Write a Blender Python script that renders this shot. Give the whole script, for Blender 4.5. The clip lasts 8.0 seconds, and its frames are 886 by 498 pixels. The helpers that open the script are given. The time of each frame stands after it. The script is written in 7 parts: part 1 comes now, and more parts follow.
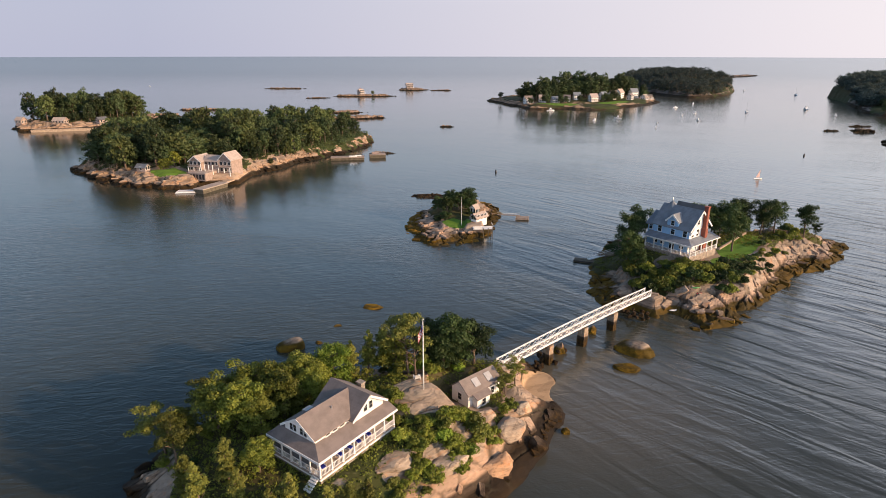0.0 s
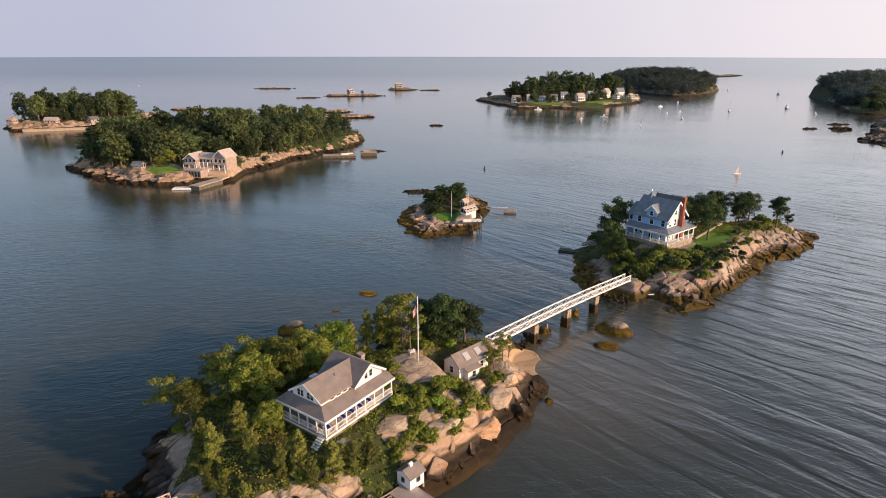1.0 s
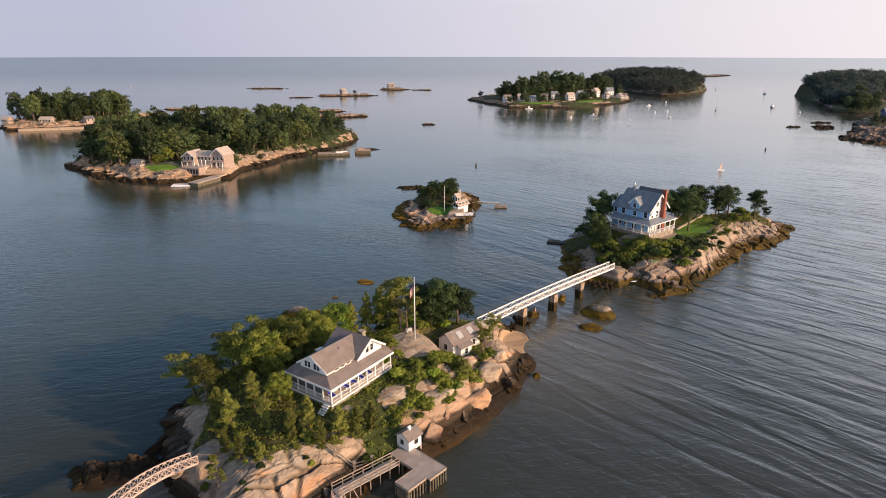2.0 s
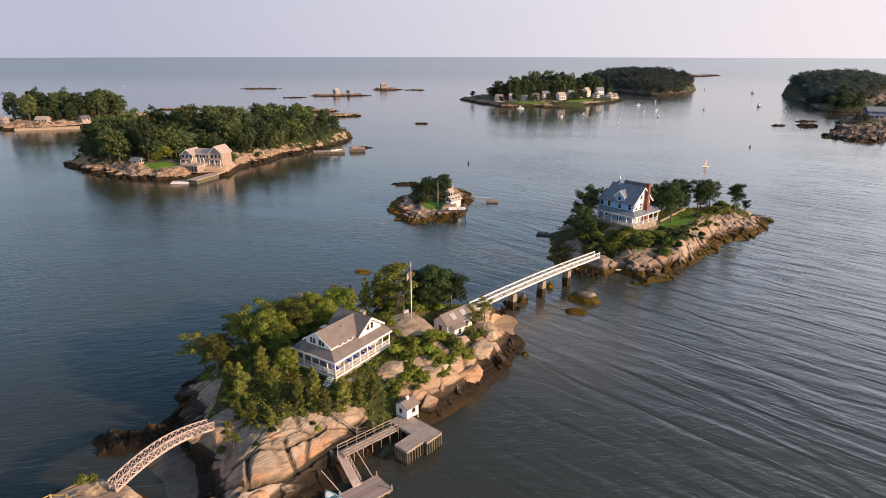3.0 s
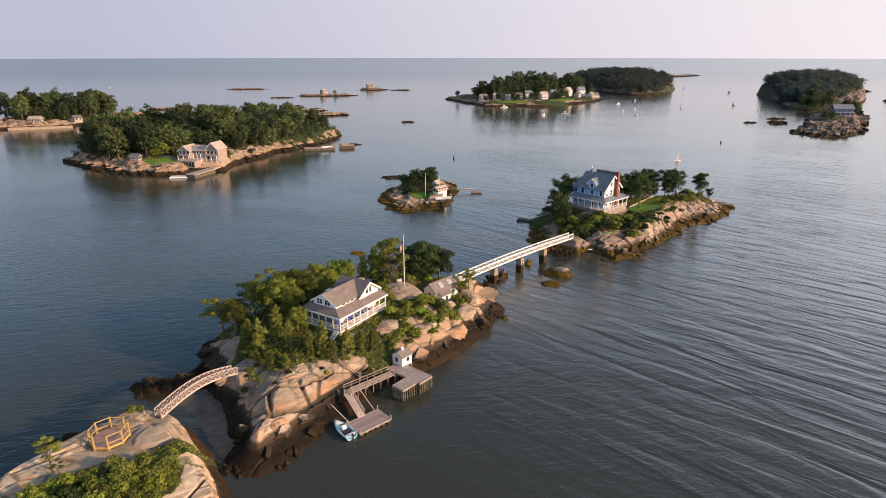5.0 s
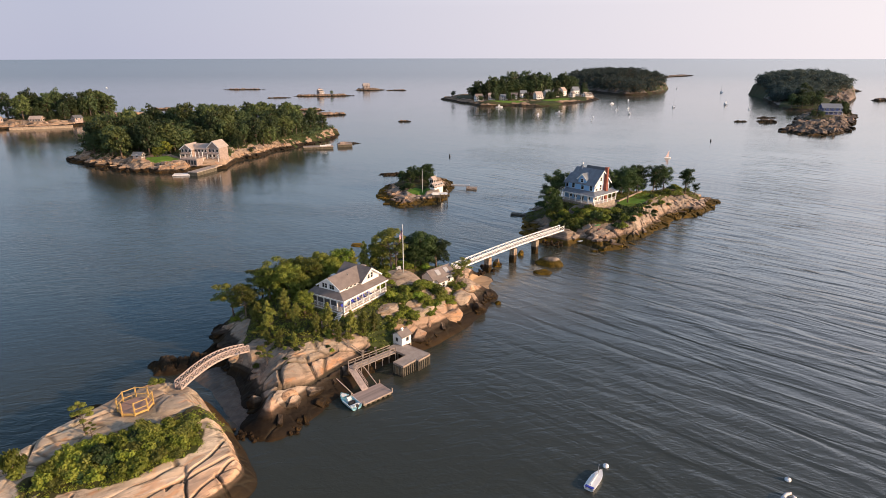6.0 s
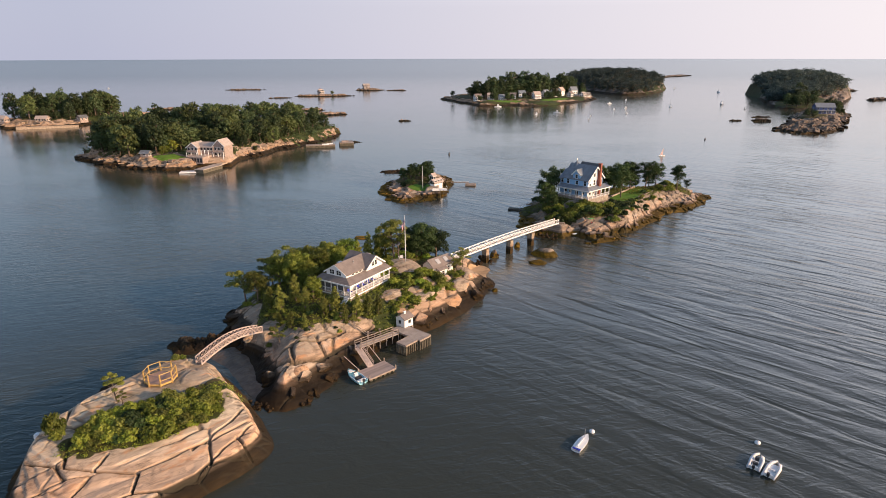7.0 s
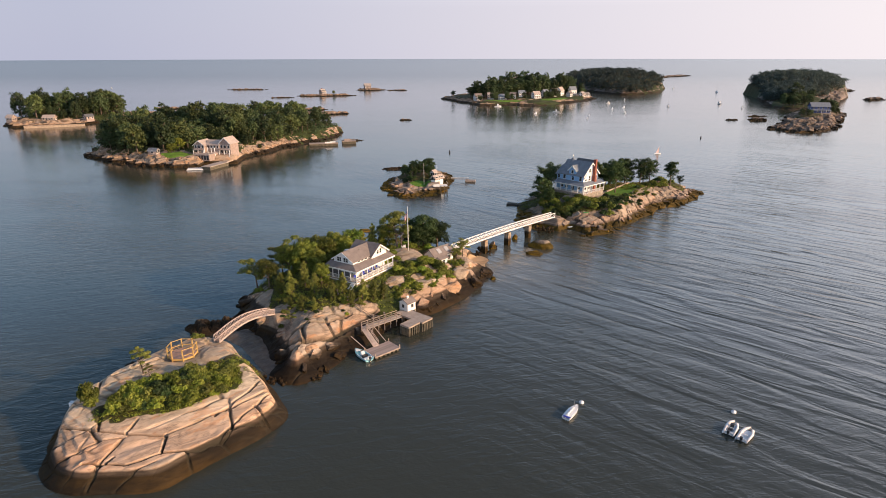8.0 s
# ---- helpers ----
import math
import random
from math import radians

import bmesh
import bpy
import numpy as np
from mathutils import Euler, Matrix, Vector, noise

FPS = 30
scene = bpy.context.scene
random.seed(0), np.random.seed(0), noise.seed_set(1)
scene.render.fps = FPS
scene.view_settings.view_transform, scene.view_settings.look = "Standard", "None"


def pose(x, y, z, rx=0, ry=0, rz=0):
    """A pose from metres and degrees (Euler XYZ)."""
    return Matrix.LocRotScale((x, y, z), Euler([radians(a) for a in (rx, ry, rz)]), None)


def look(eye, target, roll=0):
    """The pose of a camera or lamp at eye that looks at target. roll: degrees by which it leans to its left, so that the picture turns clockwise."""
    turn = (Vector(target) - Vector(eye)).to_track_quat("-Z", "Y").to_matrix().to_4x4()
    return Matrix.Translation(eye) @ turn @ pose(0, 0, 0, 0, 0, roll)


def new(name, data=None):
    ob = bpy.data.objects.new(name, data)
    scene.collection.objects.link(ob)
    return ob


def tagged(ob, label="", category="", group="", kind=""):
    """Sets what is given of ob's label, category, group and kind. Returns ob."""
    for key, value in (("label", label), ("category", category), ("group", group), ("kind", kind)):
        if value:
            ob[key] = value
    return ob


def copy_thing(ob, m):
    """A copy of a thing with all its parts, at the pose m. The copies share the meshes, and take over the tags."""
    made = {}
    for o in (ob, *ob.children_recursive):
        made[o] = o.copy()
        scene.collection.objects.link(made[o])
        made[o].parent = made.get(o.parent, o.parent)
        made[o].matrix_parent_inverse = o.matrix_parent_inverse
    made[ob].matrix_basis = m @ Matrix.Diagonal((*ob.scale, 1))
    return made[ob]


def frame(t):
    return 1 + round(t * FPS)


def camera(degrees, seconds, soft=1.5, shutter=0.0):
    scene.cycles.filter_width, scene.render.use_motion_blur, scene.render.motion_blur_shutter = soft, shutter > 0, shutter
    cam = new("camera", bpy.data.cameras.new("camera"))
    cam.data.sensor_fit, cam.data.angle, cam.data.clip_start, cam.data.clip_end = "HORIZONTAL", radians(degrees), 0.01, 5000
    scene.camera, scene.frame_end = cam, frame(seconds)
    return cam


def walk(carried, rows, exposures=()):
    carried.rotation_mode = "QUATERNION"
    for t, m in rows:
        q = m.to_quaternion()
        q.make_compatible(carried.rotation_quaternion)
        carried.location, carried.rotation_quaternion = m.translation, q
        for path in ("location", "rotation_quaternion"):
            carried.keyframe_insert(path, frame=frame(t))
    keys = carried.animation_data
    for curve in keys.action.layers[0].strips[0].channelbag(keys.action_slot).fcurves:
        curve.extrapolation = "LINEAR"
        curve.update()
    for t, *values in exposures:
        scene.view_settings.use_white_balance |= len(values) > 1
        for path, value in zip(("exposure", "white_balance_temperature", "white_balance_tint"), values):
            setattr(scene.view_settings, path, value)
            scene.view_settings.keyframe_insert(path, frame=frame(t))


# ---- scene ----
cam = camera(73.49, 8.0, soft=0.85)
PATH = [
    (0, (0.34, 27.48, 55.33), (-4.55, 122.27, 23.84), 0.05),
    (0.5, (0.29, 23.52, 55.23), (-3.64, 118.36, 23.76), 0.06),
    (1, (0.29, 19.55, 55.18), (-2.86, 114.42, 23.72), 0.05),
    (1.5, (0.25, 15.60, 55.15), (-2.21, 110.49, 23.70), 0.05),
    (3, (0.07, 3.99, 55.08), (-0.60, 98.93, 23.68), 0.04),
    (3.5, (0.00, 0.00, 55.00), (0.00, 94.95, 23.64), 0.04),
    (4, (-0.06, -3.97, 54.86), (0.51, 91.01, 23.57), 0.00),
    (4.5, (-0.17, -7.92, 54.83), (0.95, 87.05, 23.53), -0.00),
    (6, (-0.57, -19.94, 54.77), (1.70, 75.04, 23.57), -0.04),
    (6.5, (-0.72, -24.02, 54.80), (1.64, 70.96, 23.61), -0.06),
    (7, (-0.81, -28.07, 54.85), (1.52, 66.92, 23.70), -0.09),
    (7.5, (-0.94, -32.06, 54.80), (1.36, 62.94, 23.68), -0.05),
    (8, (-1.09, -36.05, 54.81), (1.17, 58.95, 23.68), -0.08),
]
walk(cam, [(t, look(eye, target, roll)) for t, eye, target, roll in PATH], [(0, 0.3), (8, 0.3)])


# ---- world, sun, exposure ----
SUN_AZ = Vector((0.94, -0.34, 0.0)).normalized()
SUN_EL = radians(17)


def make_world():
    w = bpy.data.worlds.new("sky")
    scene.world = w
    w.use_nodes = True
    nt = w.node_tree
    nt.nodes.clear()
    out = nt.nodes.new("ShaderNodeOutputWorld")
    bg = nt.nodes.new("ShaderNodeBackground")
    sky = nt.nodes.new("ShaderNodeTexSky")
    sky.sky_type = "NISHITA"
    sky.sun_disc = False
    sky.sun_elevation = SUN_EL
    sky.sun_rotation = math.atan2(SUN_AZ.x, SUN_AZ.y)
    sky.dust_density = 1.5
    sky.air_density = 1.5
    dim = nt.nodes.new("ShaderNodeMix")
    dim.data_type, dim.blend_type = "RGBA", "MULTIPLY"
    dim.inputs[0].default_value = 1.0
    dim.inputs[7].default_value = (0.080, 0.118, 0.165, 1)
    tc = nt.nodes.new("ShaderNodeTexCoord")
    dot = nt.nodes.new("ShaderNodeVectorMath")
    dot.operation = "DOT_PRODUCT"
    dot.inputs[1].default_value = SUN_AZ
    side = nt.nodes.new("ShaderNodeMapRange")
    side.inputs["From Min"].default_value = -0.75
    side.inputs["From Max"].default_value = 0.6
    haze = nt.nodes.new("ShaderNodeMix")
    haze.data_type = "RGBA"
    haze.inputs[6].default_value = (0.348, 0.356, 0.452, 1)
    haze.inputs[7].default_value = (0.745, 0.668, 0.668, 1)
    sep = nt.nodes.new("ShaderNodeSeparateXYZ")
    up = nt.nodes.new("ShaderNodeMapRange")
    up.inputs["From Min"].default_value = 0.075
    up.inputs["From Max"].default_value = 0.36
    up.inputs["To Min"].default_value = 0.97
    up.inputs["To Max"].default_value = 0.06
    mix = nt.nodes.new("ShaderNodeMix")
    mix.data_type = "RGBA"
    ln = nt.links.new
    ln(tc.outputs["Generated"], dot.inputs[0])
    ln(dot.outputs["Value"], side.inputs["Value"])
    ln(side.outputs[0], haze.inputs[0])
    ln(tc.outputs["Generated"], sep.inputs[0])
    ln(sep.outputs["Z"], up.inputs["Value"])
    ln(sky.outputs[0], dim.inputs[6])
    # the haze stays thick towards the low sun
    glow = nt.nodes.new("ShaderNodeMath")
    glow.operation = "MULTIPLY"
    glow.inputs[1].default_value = 0.85
    most = nt.nodes.new("ShaderNodeMath")
    most.operation = "MAXIMUM"
    ln(side.outputs[0], glow.inputs[0])
    # overhead the sky is clear and dim
    clear = nt.nodes.new("ShaderNodeMapRange")
    clear.inputs["From Min"].default_value = 0.28
    clear.inputs["From Max"].default_value = 0.75
    clear.inputs["To Min"].default_value = 1.0
    clear.inputs["To Max"].default_value = 0.12
    veil = nt.nodes.new("ShaderNodeMath")
    veil.operation = "MULTIPLY"
    ln(sep.outputs["Z"], clear.inputs["Value"])
    ln(glow.outputs[0], veil.inputs[0])
    ln(clear.outputs[0], veil.inputs[1])
    ln(veil.outputs[0], most.inputs[0])
    ln(up.outputs[0], most.inputs[1])
    ln(most.outputs[0], mix.inputs[0])
    ln(dim.outputs[2], mix.inputs[6])
    ln(haze.outputs[2], mix.inputs[7])
    # and it brightens upwards on that side
    lift = nt.nodes.new("ShaderNodeMapRange")
    lift.inputs["From Min"].default_value = 0.07
    lift.inputs["From Max"].default_value = 0.30
    gain = nt.nodes.new("ShaderNodeMath")
    gain.operation = "MULTIPLY"
    force = nt.nodes.new("ShaderNodeMath")
    force.operation = "MULTIPLY_ADD"
    force.inputs[1].default_value = 2.5
    force.inputs[2].default_value = 1.2
    ln(sep.outputs["Z"], lift.inputs["Value"])
    ln(lift.outputs[0], gain.inputs[0])
    ln(side.outputs[0], gain.inputs[1])
    ln(gain.outputs[0], force.inputs[0])
    zenith = nt.nodes.new("ShaderNodeMapRange")
    zenith.inputs["From Min"].default_value = 0.24
    zenith.inputs["From Max"].default_value = 0.56
    zenith.inputs["To Min"].default_value = 1.0
    zenith.inputs["To Max"].default_value = 0.27
    fall = nt.nodes.new("ShaderNodeMath")
    fall.operation = "MULTIPLY"
    ln(sep.outputs["Z"], zenith.inputs["Value"])
    ln(force.outputs[0], fall.inputs[0])
    ln(zenith.outputs[0], fall.inputs[1])
    ln(fall.outputs[0], bg.inputs["Strength"])
    ln(mix.outputs[2], bg.inputs["Color"])
    ln(bg.outputs[0], out.inputs[0])


make_world()
sun = new("sun", bpy.data.lights.new("sun", "SUN"))
sun.data.energy = 5.0
sun.data.angle = radians(2.0)
sun.data.color = (1.0, 0.63, 0.345)
sun_way = Vector((SUN_AZ.x * math.cos(SUN_EL), SUN_AZ.y * math.cos(SUN_EL), math.sin(SUN_EL)))
sun.matrix_world = look(sun_way * 300, (0, 0, 0))

# ---- materials ----


class Nodes:
    """A small helper to write node trees line by line."""

    def __init__(self, name):
        self.mat = bpy.data.materials.new(name)
        self.mat.use_nodes = True
        self.nt = self.mat.node_tree
        self.bsdf = self.nt.nodes["Principled BSDF"]
        self.outp = self.nt.nodes["Material Output"]

    def node(self, kind, **kw):
        n = self.nt.nodes.new(kind)
        for k, v in kw.items():
            setattr(n, k, v)
        return n

    def link(self, a, b):
        self.nt.links.new(a, b)

    def coords(self, scale=(1, 1, 1), rot=(0, 0, 0), world=True):
        turn = self.node("ShaderNodeMapping")
        turn.inputs["Rotation"].default_value = rot
        m = self.node("ShaderNodeMapping")
        m.inputs["Scale"].default_value = scale
        if world:
            src = self.node("ShaderNodeNewGeometry").outputs["Position"]
        else:
            src = self.node("ShaderNodeTexCoord").outputs["Object"]
        self.link(src, turn.inputs["Vector"])
        self.link(turn.outputs[0], m.inputs["Vector"])
        return m.outputs[0]

    def noise(self, scale, detail=4.0, vec=None, rough=0.55, distort=0.0):
        n = self.node("ShaderNodeTexNoise")
        n.inputs["Scale"].default_value = scale
        n.inputs["Detail"].default_value = detail
        n.inputs["Roughness"].default_value = rough
        n.inputs["Distortion"].default_value = distort
        if vec is not None:
            self.link(vec, n.inputs["Vector"])
        return n.outputs["Fac"]

    def span(self, value, a, b, lo=0.0, hi=1.0):
        n = self.node("ShaderNodeMapRange")
        n.interpolation_type = "SMOOTHSTEP"
        self.link(value, n.inputs["Value"])
        for k, v in (("From Min", a), ("From Max", b), ("To Min", lo), ("To Max", hi)):
            n.inputs[k].default_value = v
        return n.outputs[0]

    def mix(self, fac, a, b, blend="MIX"):
        n = self.node("ShaderNodeMix", data_type="RGBA", blend_type=blend)
        for sock, val in ((n.inputs[0], fac), (n.inputs[6], a), (n.inputs[7], b)):
            if isinstance(val, (int, float)):
                sock.default_value = val
            elif isinstance(val, tuple):
                sock.default_value = (*val, 1.0)
            else:
                self.link(val, sock)
        return n.outputs[2]

    def math(self, op, a, b=0.0, c=0.0):
        n = self.node("ShaderNodeMath", operation=op)
        for sock, val in zip(n.inputs, (a, b, c)):
            if isinstance(val, (int, float)):
                sock.default_value = val
            else:
                self.link(val, sock)
        return n.outputs[0]

    def bump(self, height, strength=0.5, distance=0.1, base=None):
        n = self.node("ShaderNodeBump")
        n.inputs["Strength"].default_value = strength
        n.inputs["Distance"].default_value = distance
        self.link(height, n.inputs["Height"])
        if base is not None:
            self.link(base, n.inputs["Normal"])
        return n.outputs[0]

    def done(self, color, rough=0.8, normal=None, metal=0.0, spec=None):
        b = self.bsdf
        if isinstance(color, tuple):
            b.inputs["Base Color"].default_value = (*color, 1)
        else:
            self.link(color, b.inputs["Base Color"])
        if isinstance(rough, (int, float)):
            b.inputs["Roughness"].default_value = rough
        else:
            self.link(rough, b.inputs["Roughness"])
        b.inputs["Metallic"].default_value = metal
        if spec is not None:
            b.inputs["Specular IOR Level"].default_value = spec
        if normal is not None:
            self.link(normal, b.inputs["Normal"])
        return self.mat


def rock_material(name, pale=(0.40, 0.325, 0.25), warm=(0.43, 0.265, 0.17), dark=(0.21, 0.155, 0.115), weed=1.0, ochre=1.0, band=0.92, loose=False):
    """Jointed granite: pale weathered crowns, pink sides, a black tide band and olive weed below it."""
    m = Nodes(name)
    geo = m.node("ShaderNodeNewGeometry")
    sep = m.node("ShaderNodeSeparateXYZ")
    m.link(geo.outputs["Position"], sep.inputs[0])
    plate = m.node("ShaderNodeObjectInfo").outputs["Random"] if loose else m.node("ShaderNodeAttribute", attribute_name="plate").outputs["Fac"]
    big = m.noise(0.11, 3)
    mid = m.noise(0.8, 6, rough=0.65)
    fine = m.noise(5.0, 6, rough=0.75)
    wob = m.math("MULTIPLY_ADD", m.noise(0.4, 4), 1.7, -0.85)
    z = m.math("ADD", sep.outputs["Z"], wob)
    # weathered tops, one slab lighter or greyer than the next
    col = m.mix(plate, pale, tuple(c * 0.78 for c in pale))
    col = m.mix(m.math("MULTIPLY", m.span(mid, 0.44, 0.64), 0.75), col, dark)
    pink = m.math("ADD", m.span(z, 2.3 * weed, 4.6 * weed, 0.62, 0.10), m.math("MULTIPLY_ADD", plate, 0.5, m.math("MULTIPLY_ADD", big, 1.6, -1.05)))
    col = m.mix(m.span(pink, 0.15, 0.75, 0.0, 0.85), col, warm)
    # rust and black water stains that run along the bedding and down the faces
    streak = m.noise(1.0, 5, m.coords((0.22, 1.5, 2.2), (0, 0, radians(-38))), 0.65)
    col = m.mix(m.math("MULTIPLY", m.span(streak, 0.52, 0.64), 0.4), col, (0.17, 0.125, 0.09))
    rust = m.noise(0.5, 5, m.coords((0.5, 1.3, 1.0), (0, 0, radians(-38))), 0.65)
    col = m.mix(m.math("MULTIPLY", m.span(rust, 0.55, 0.66), 0.5), col, (0.52, 0.24, 0.10))
    lichen = m.math("MULTIPLY", m.span(m.noise(1.9, 6, rough=0.75), 0.52, 0.63), 0.5)
    col = m.mix(lichen, col, (0.235, 0.225, 0.17))
    col = m.mix(m.math("MULTIPLY", m.span(fine, 0.50, 0.70), 0.4), col, (0.52, 0.42, 0.33))
    col = m.mix(m.math("MULTIPLY", m.span(fine, 0.34, 0.46, 1.0, 0.0), 0.7), col, (0.11, 0.082, 0.062))
    # hairline joints along and across the bedding
    joint = None
    for turn, sx, sy, wide in ((-38, 0.10, 0.42, 0.022), (50, 0.09, 0.26, 0.016)):
        v = m.node("ShaderNodeTexVoronoi", feature="DISTANCE_TO_EDGE")
        v.inputs["Scale"].default_value = 1.0
        v.inputs["Randomness"].default_value = 0.8
        m.link(m.coords((sx, sy, 0.35), (0.2, 0.1, radians(turn))), v.inputs["Vector"])
        line = m.span(v.outputs["Distance"], wide * 0.2, wide, 1.0, 0.0)
        joint = line if joint is None else m.math("MAXIMUM", joint, line)
    joint = m.math("MULTIPLY", joint, m.span(m.noise(0.3, 3), 0.44, 0.56))
    col = m.mix(m.math("MULTIPLY", joint, 0.8), col, (0.06, 0.045, 0.032))
    # tide zone: black band above, olive-brown weed below
    col = m.mix(m.span(z, 1.8 * weed, 2.15 * weed, band, 0.0), col, m.mix(m.span(fine, 0.4, 0.65), (0.017, 0.013, 0.010), (0.042, 0.032, 0.023)))
    patchy = m.math("ADD", m.math("MULTIPLY", m.noise(0.2, 3), 0.55), m.math("MULTIPLY", m.noise(1.6, 5, rough=0.7), 0.45))
    wcol = m.mix(m.span(patchy, 0.40, 0.54), (0.017 * ochre, 0.0115 * ochre, 0.006), (0.060 * ochre, 0.0345 * ochre, 0.010))
    col = m.mix(m.span(m.math("ADD", z, m.math("MULTIPLY_ADD", mid, 0.8, -0.4)), 1.15 * weed, 1.6 * weed, 1.0, 0.0), col, wcol)
    green = m.node("ShaderNodeAttribute", attribute_name="green")
    gfac = m.math("ADD", green.outputs["Fac"], m.math("MULTIPLY_ADD", mid, 0.9, -0.45))
    gcol = m.mix(m.span(m.noise(0.7, 5), 0.4, 0.62), (0.040, 0.054, 0.014), (0.095, 0.074, 0.036))
    col = m.mix(m.span(gfac, 0.40, 0.6), col, gcol)
    lawn = m.node("ShaderNodeAttribute", attribute_name="lawn")
    lcol = m.mix(m.span(m.noise(1.3, 5), 0.35, 0.65), (0.085, 0.175, 0.02), (0.13, 0.22, 0.032))
    col = m.mix(m.span(lawn.outputs["Fac"], 0.45, 0.55), col, lcol)
    sand = m.node("ShaderNodeAttribute", attribute_name="sand")
    scol = m.mix(m.span(mid, 0.3, 0.7), (0.30, 0.205, 0.125), (0.40, 0.29, 0.185))
    col = m.mix(m.span(sand.outputs["Fac"], 0.4, 0.6), col, scol)
    crack = m.node("ShaderNodeAttribute", attribute_name="crack")
    col = m.mix(m.math("MULTIPLY", crack.outputs["Fac"], 0.85), col, (0.04, 0.034, 0.022))
    chips = None
    for scale, turn, much in (((0.14, 0.46, 0.9), -38, 0.6), ((0.45, 1.25, 2.0), -30, 0.4)):
        v = m.node("ShaderNodeTexVoronoi", feature="F1")
        v.inputs["Scale"].default_value = 1.0
        v.inputs["Randomness"].default_value = 0.9
        m.link(m.coords(scale, (0.25, 0.12, radians(turn))), v.inputs["Vector"])
        pick = m.node("ShaderNodeSeparateColor")
        m.link(v.outputs["Color"], pick.inputs[0])
        step = m.math("MULTIPLY", pick.outputs[0], much)
        chips = step if chips is None else m.math("ADD", chips, step)
    tone = m.node("ShaderNodeCombineColor")
    for k in range(3):
        m.link(m.span(chips, 0.1, 0.9, 0.80, 1.16), tone.inputs[k])
    col = m.mix(1.0, col, tone.outputs[0], "MULTIPLY")
    nor = m.bump(chips, 0.8, 0.17)
    nor = m.bump(mid, 0.7, 0.12, nor)
    nor = m.bump(fine, 1.0, 0.08, nor)
    nor = m.bump(m.math("SUBTRACT", 1.0, joint), 1.0, 0.2, nor)
    return m.done(col, m.span(fine, 0.3, 0.7, 0.78, 0.95), nor, spec=0.2)


def water_material():
    m = Nodes("sea_water")
    geo = m.node("ShaderNodeNewGeometry")
    sep = m.node("ShaderNodeSeparateXYZ")
    m.link(geo.outputs["Position"], sep.inputs[0])
    # swell crests lie along one direction, wind ripples along another
    swell = m.noise(1.0, 2.5, m.coords((0.06, 0.30, 1), (0, 0, radians(43))), 0.42, 0.7)
    ripple = m.noise(1.0, 4.0, m.coords((0.22, 0.62, 1), (0, 0, radians(-12))), 0.6, 0.8)
    chop = m.noise(1.0, 4, m.coords((1.2, 2.4, 1), (0, 0, radians(24))), 0.65, 0.5)
    patch = m.noise(0.010, 3, m.coords((1, 2.2, 1), (0, 0, radians(15))))
    amp = m.math("MULTIPLY", m.span(patch, 0.35, 0.65, 0.45, 1.2), m.span(sep.outputs["Y"], 110, 420, 1.0, 0.45))
    # the swell runs in from the open side and dies behind the islands
    lee = m.math("ADD", sep.outputs["X"], m.math("MULTIPLY_ADD", sep.outputs["Y"], 0.12, m.math("MULTIPLY", patch, 40.0)))
    run = m.math("MULTIPLY", m.span(lee, 15, 100, 0.10, 1.0), m.span(sep.outputs["Y"], 140, 400, 1.0, 0.2))
    hgt = m.math("MULTIPLY_ADD", m.math("MULTIPLY", swell, run), 0.43, m.math("MULTIPLY", m.math("MULTIPLY", ripple, 0.115), amp))
    hgt = m.math("ADD", hgt, m.math("MULTIPLY", m.math("MULTIPLY", chop, 0.042), amp))
    nor = m.bump(hgt, 1.0, 1.0)
    # green shallows around the beach and the bar under the footbridge
    dist = m.node("ShaderNodeVectorMath", operation="DISTANCE")
    m.link(geo.outputs["Position"], dist.inputs[0])
    dist.inputs[1].default_value = (20, 115, 0)
    shoal = m.math("ADD", dist.outputs["Value"], m.math("MULTIPLY", m.noise(0.09, 3), 16.0))
    shoal = m.span(shoal, 10, 40, 1, 0)
    deep = m.mix(m.span(m.noise(0.02, 2), 0.4, 0.6), (0.034, 0.039, 0.030), (0.043, 0.046, 0.035))
    col = m.mix(m.math("MULTIPLY", shoal, 0.8), deep, (0.105, 0.096, 0.074))
    # wind-roughened towards the open sea
    return m.done(col, m.span(sep.outputs["Y"], 420, 1800, 0.09, 0.21), nor, spec=0.5)


def plain(name, color, rough=0.7, var=0.18, scale=1.5, bump=0.15, metal=0.0, fine=14.0, world=False):
    """Paint, shingle, canvas and the like: two scales of wear over one colour."""
    m = Nodes(name)
    vec = m.coords(world=world)
    a, b = m.noise(scale, 4, vec), m.noise(fine, 4, vec)
    dark = tuple(c * (1 - 2.2 * var) for c in color)
    col = m.mix(m.span(a, 0.3, 0.7), dark, color)
    col = m.mix(m.math("MULTIPLY", m.span(b, 0.45, 0.75), var * 1.5), col, tuple(min(1, c * 1.25) for c in color))
    return m.done(col, rough, m.bump(b, bump, 0.02), metal)


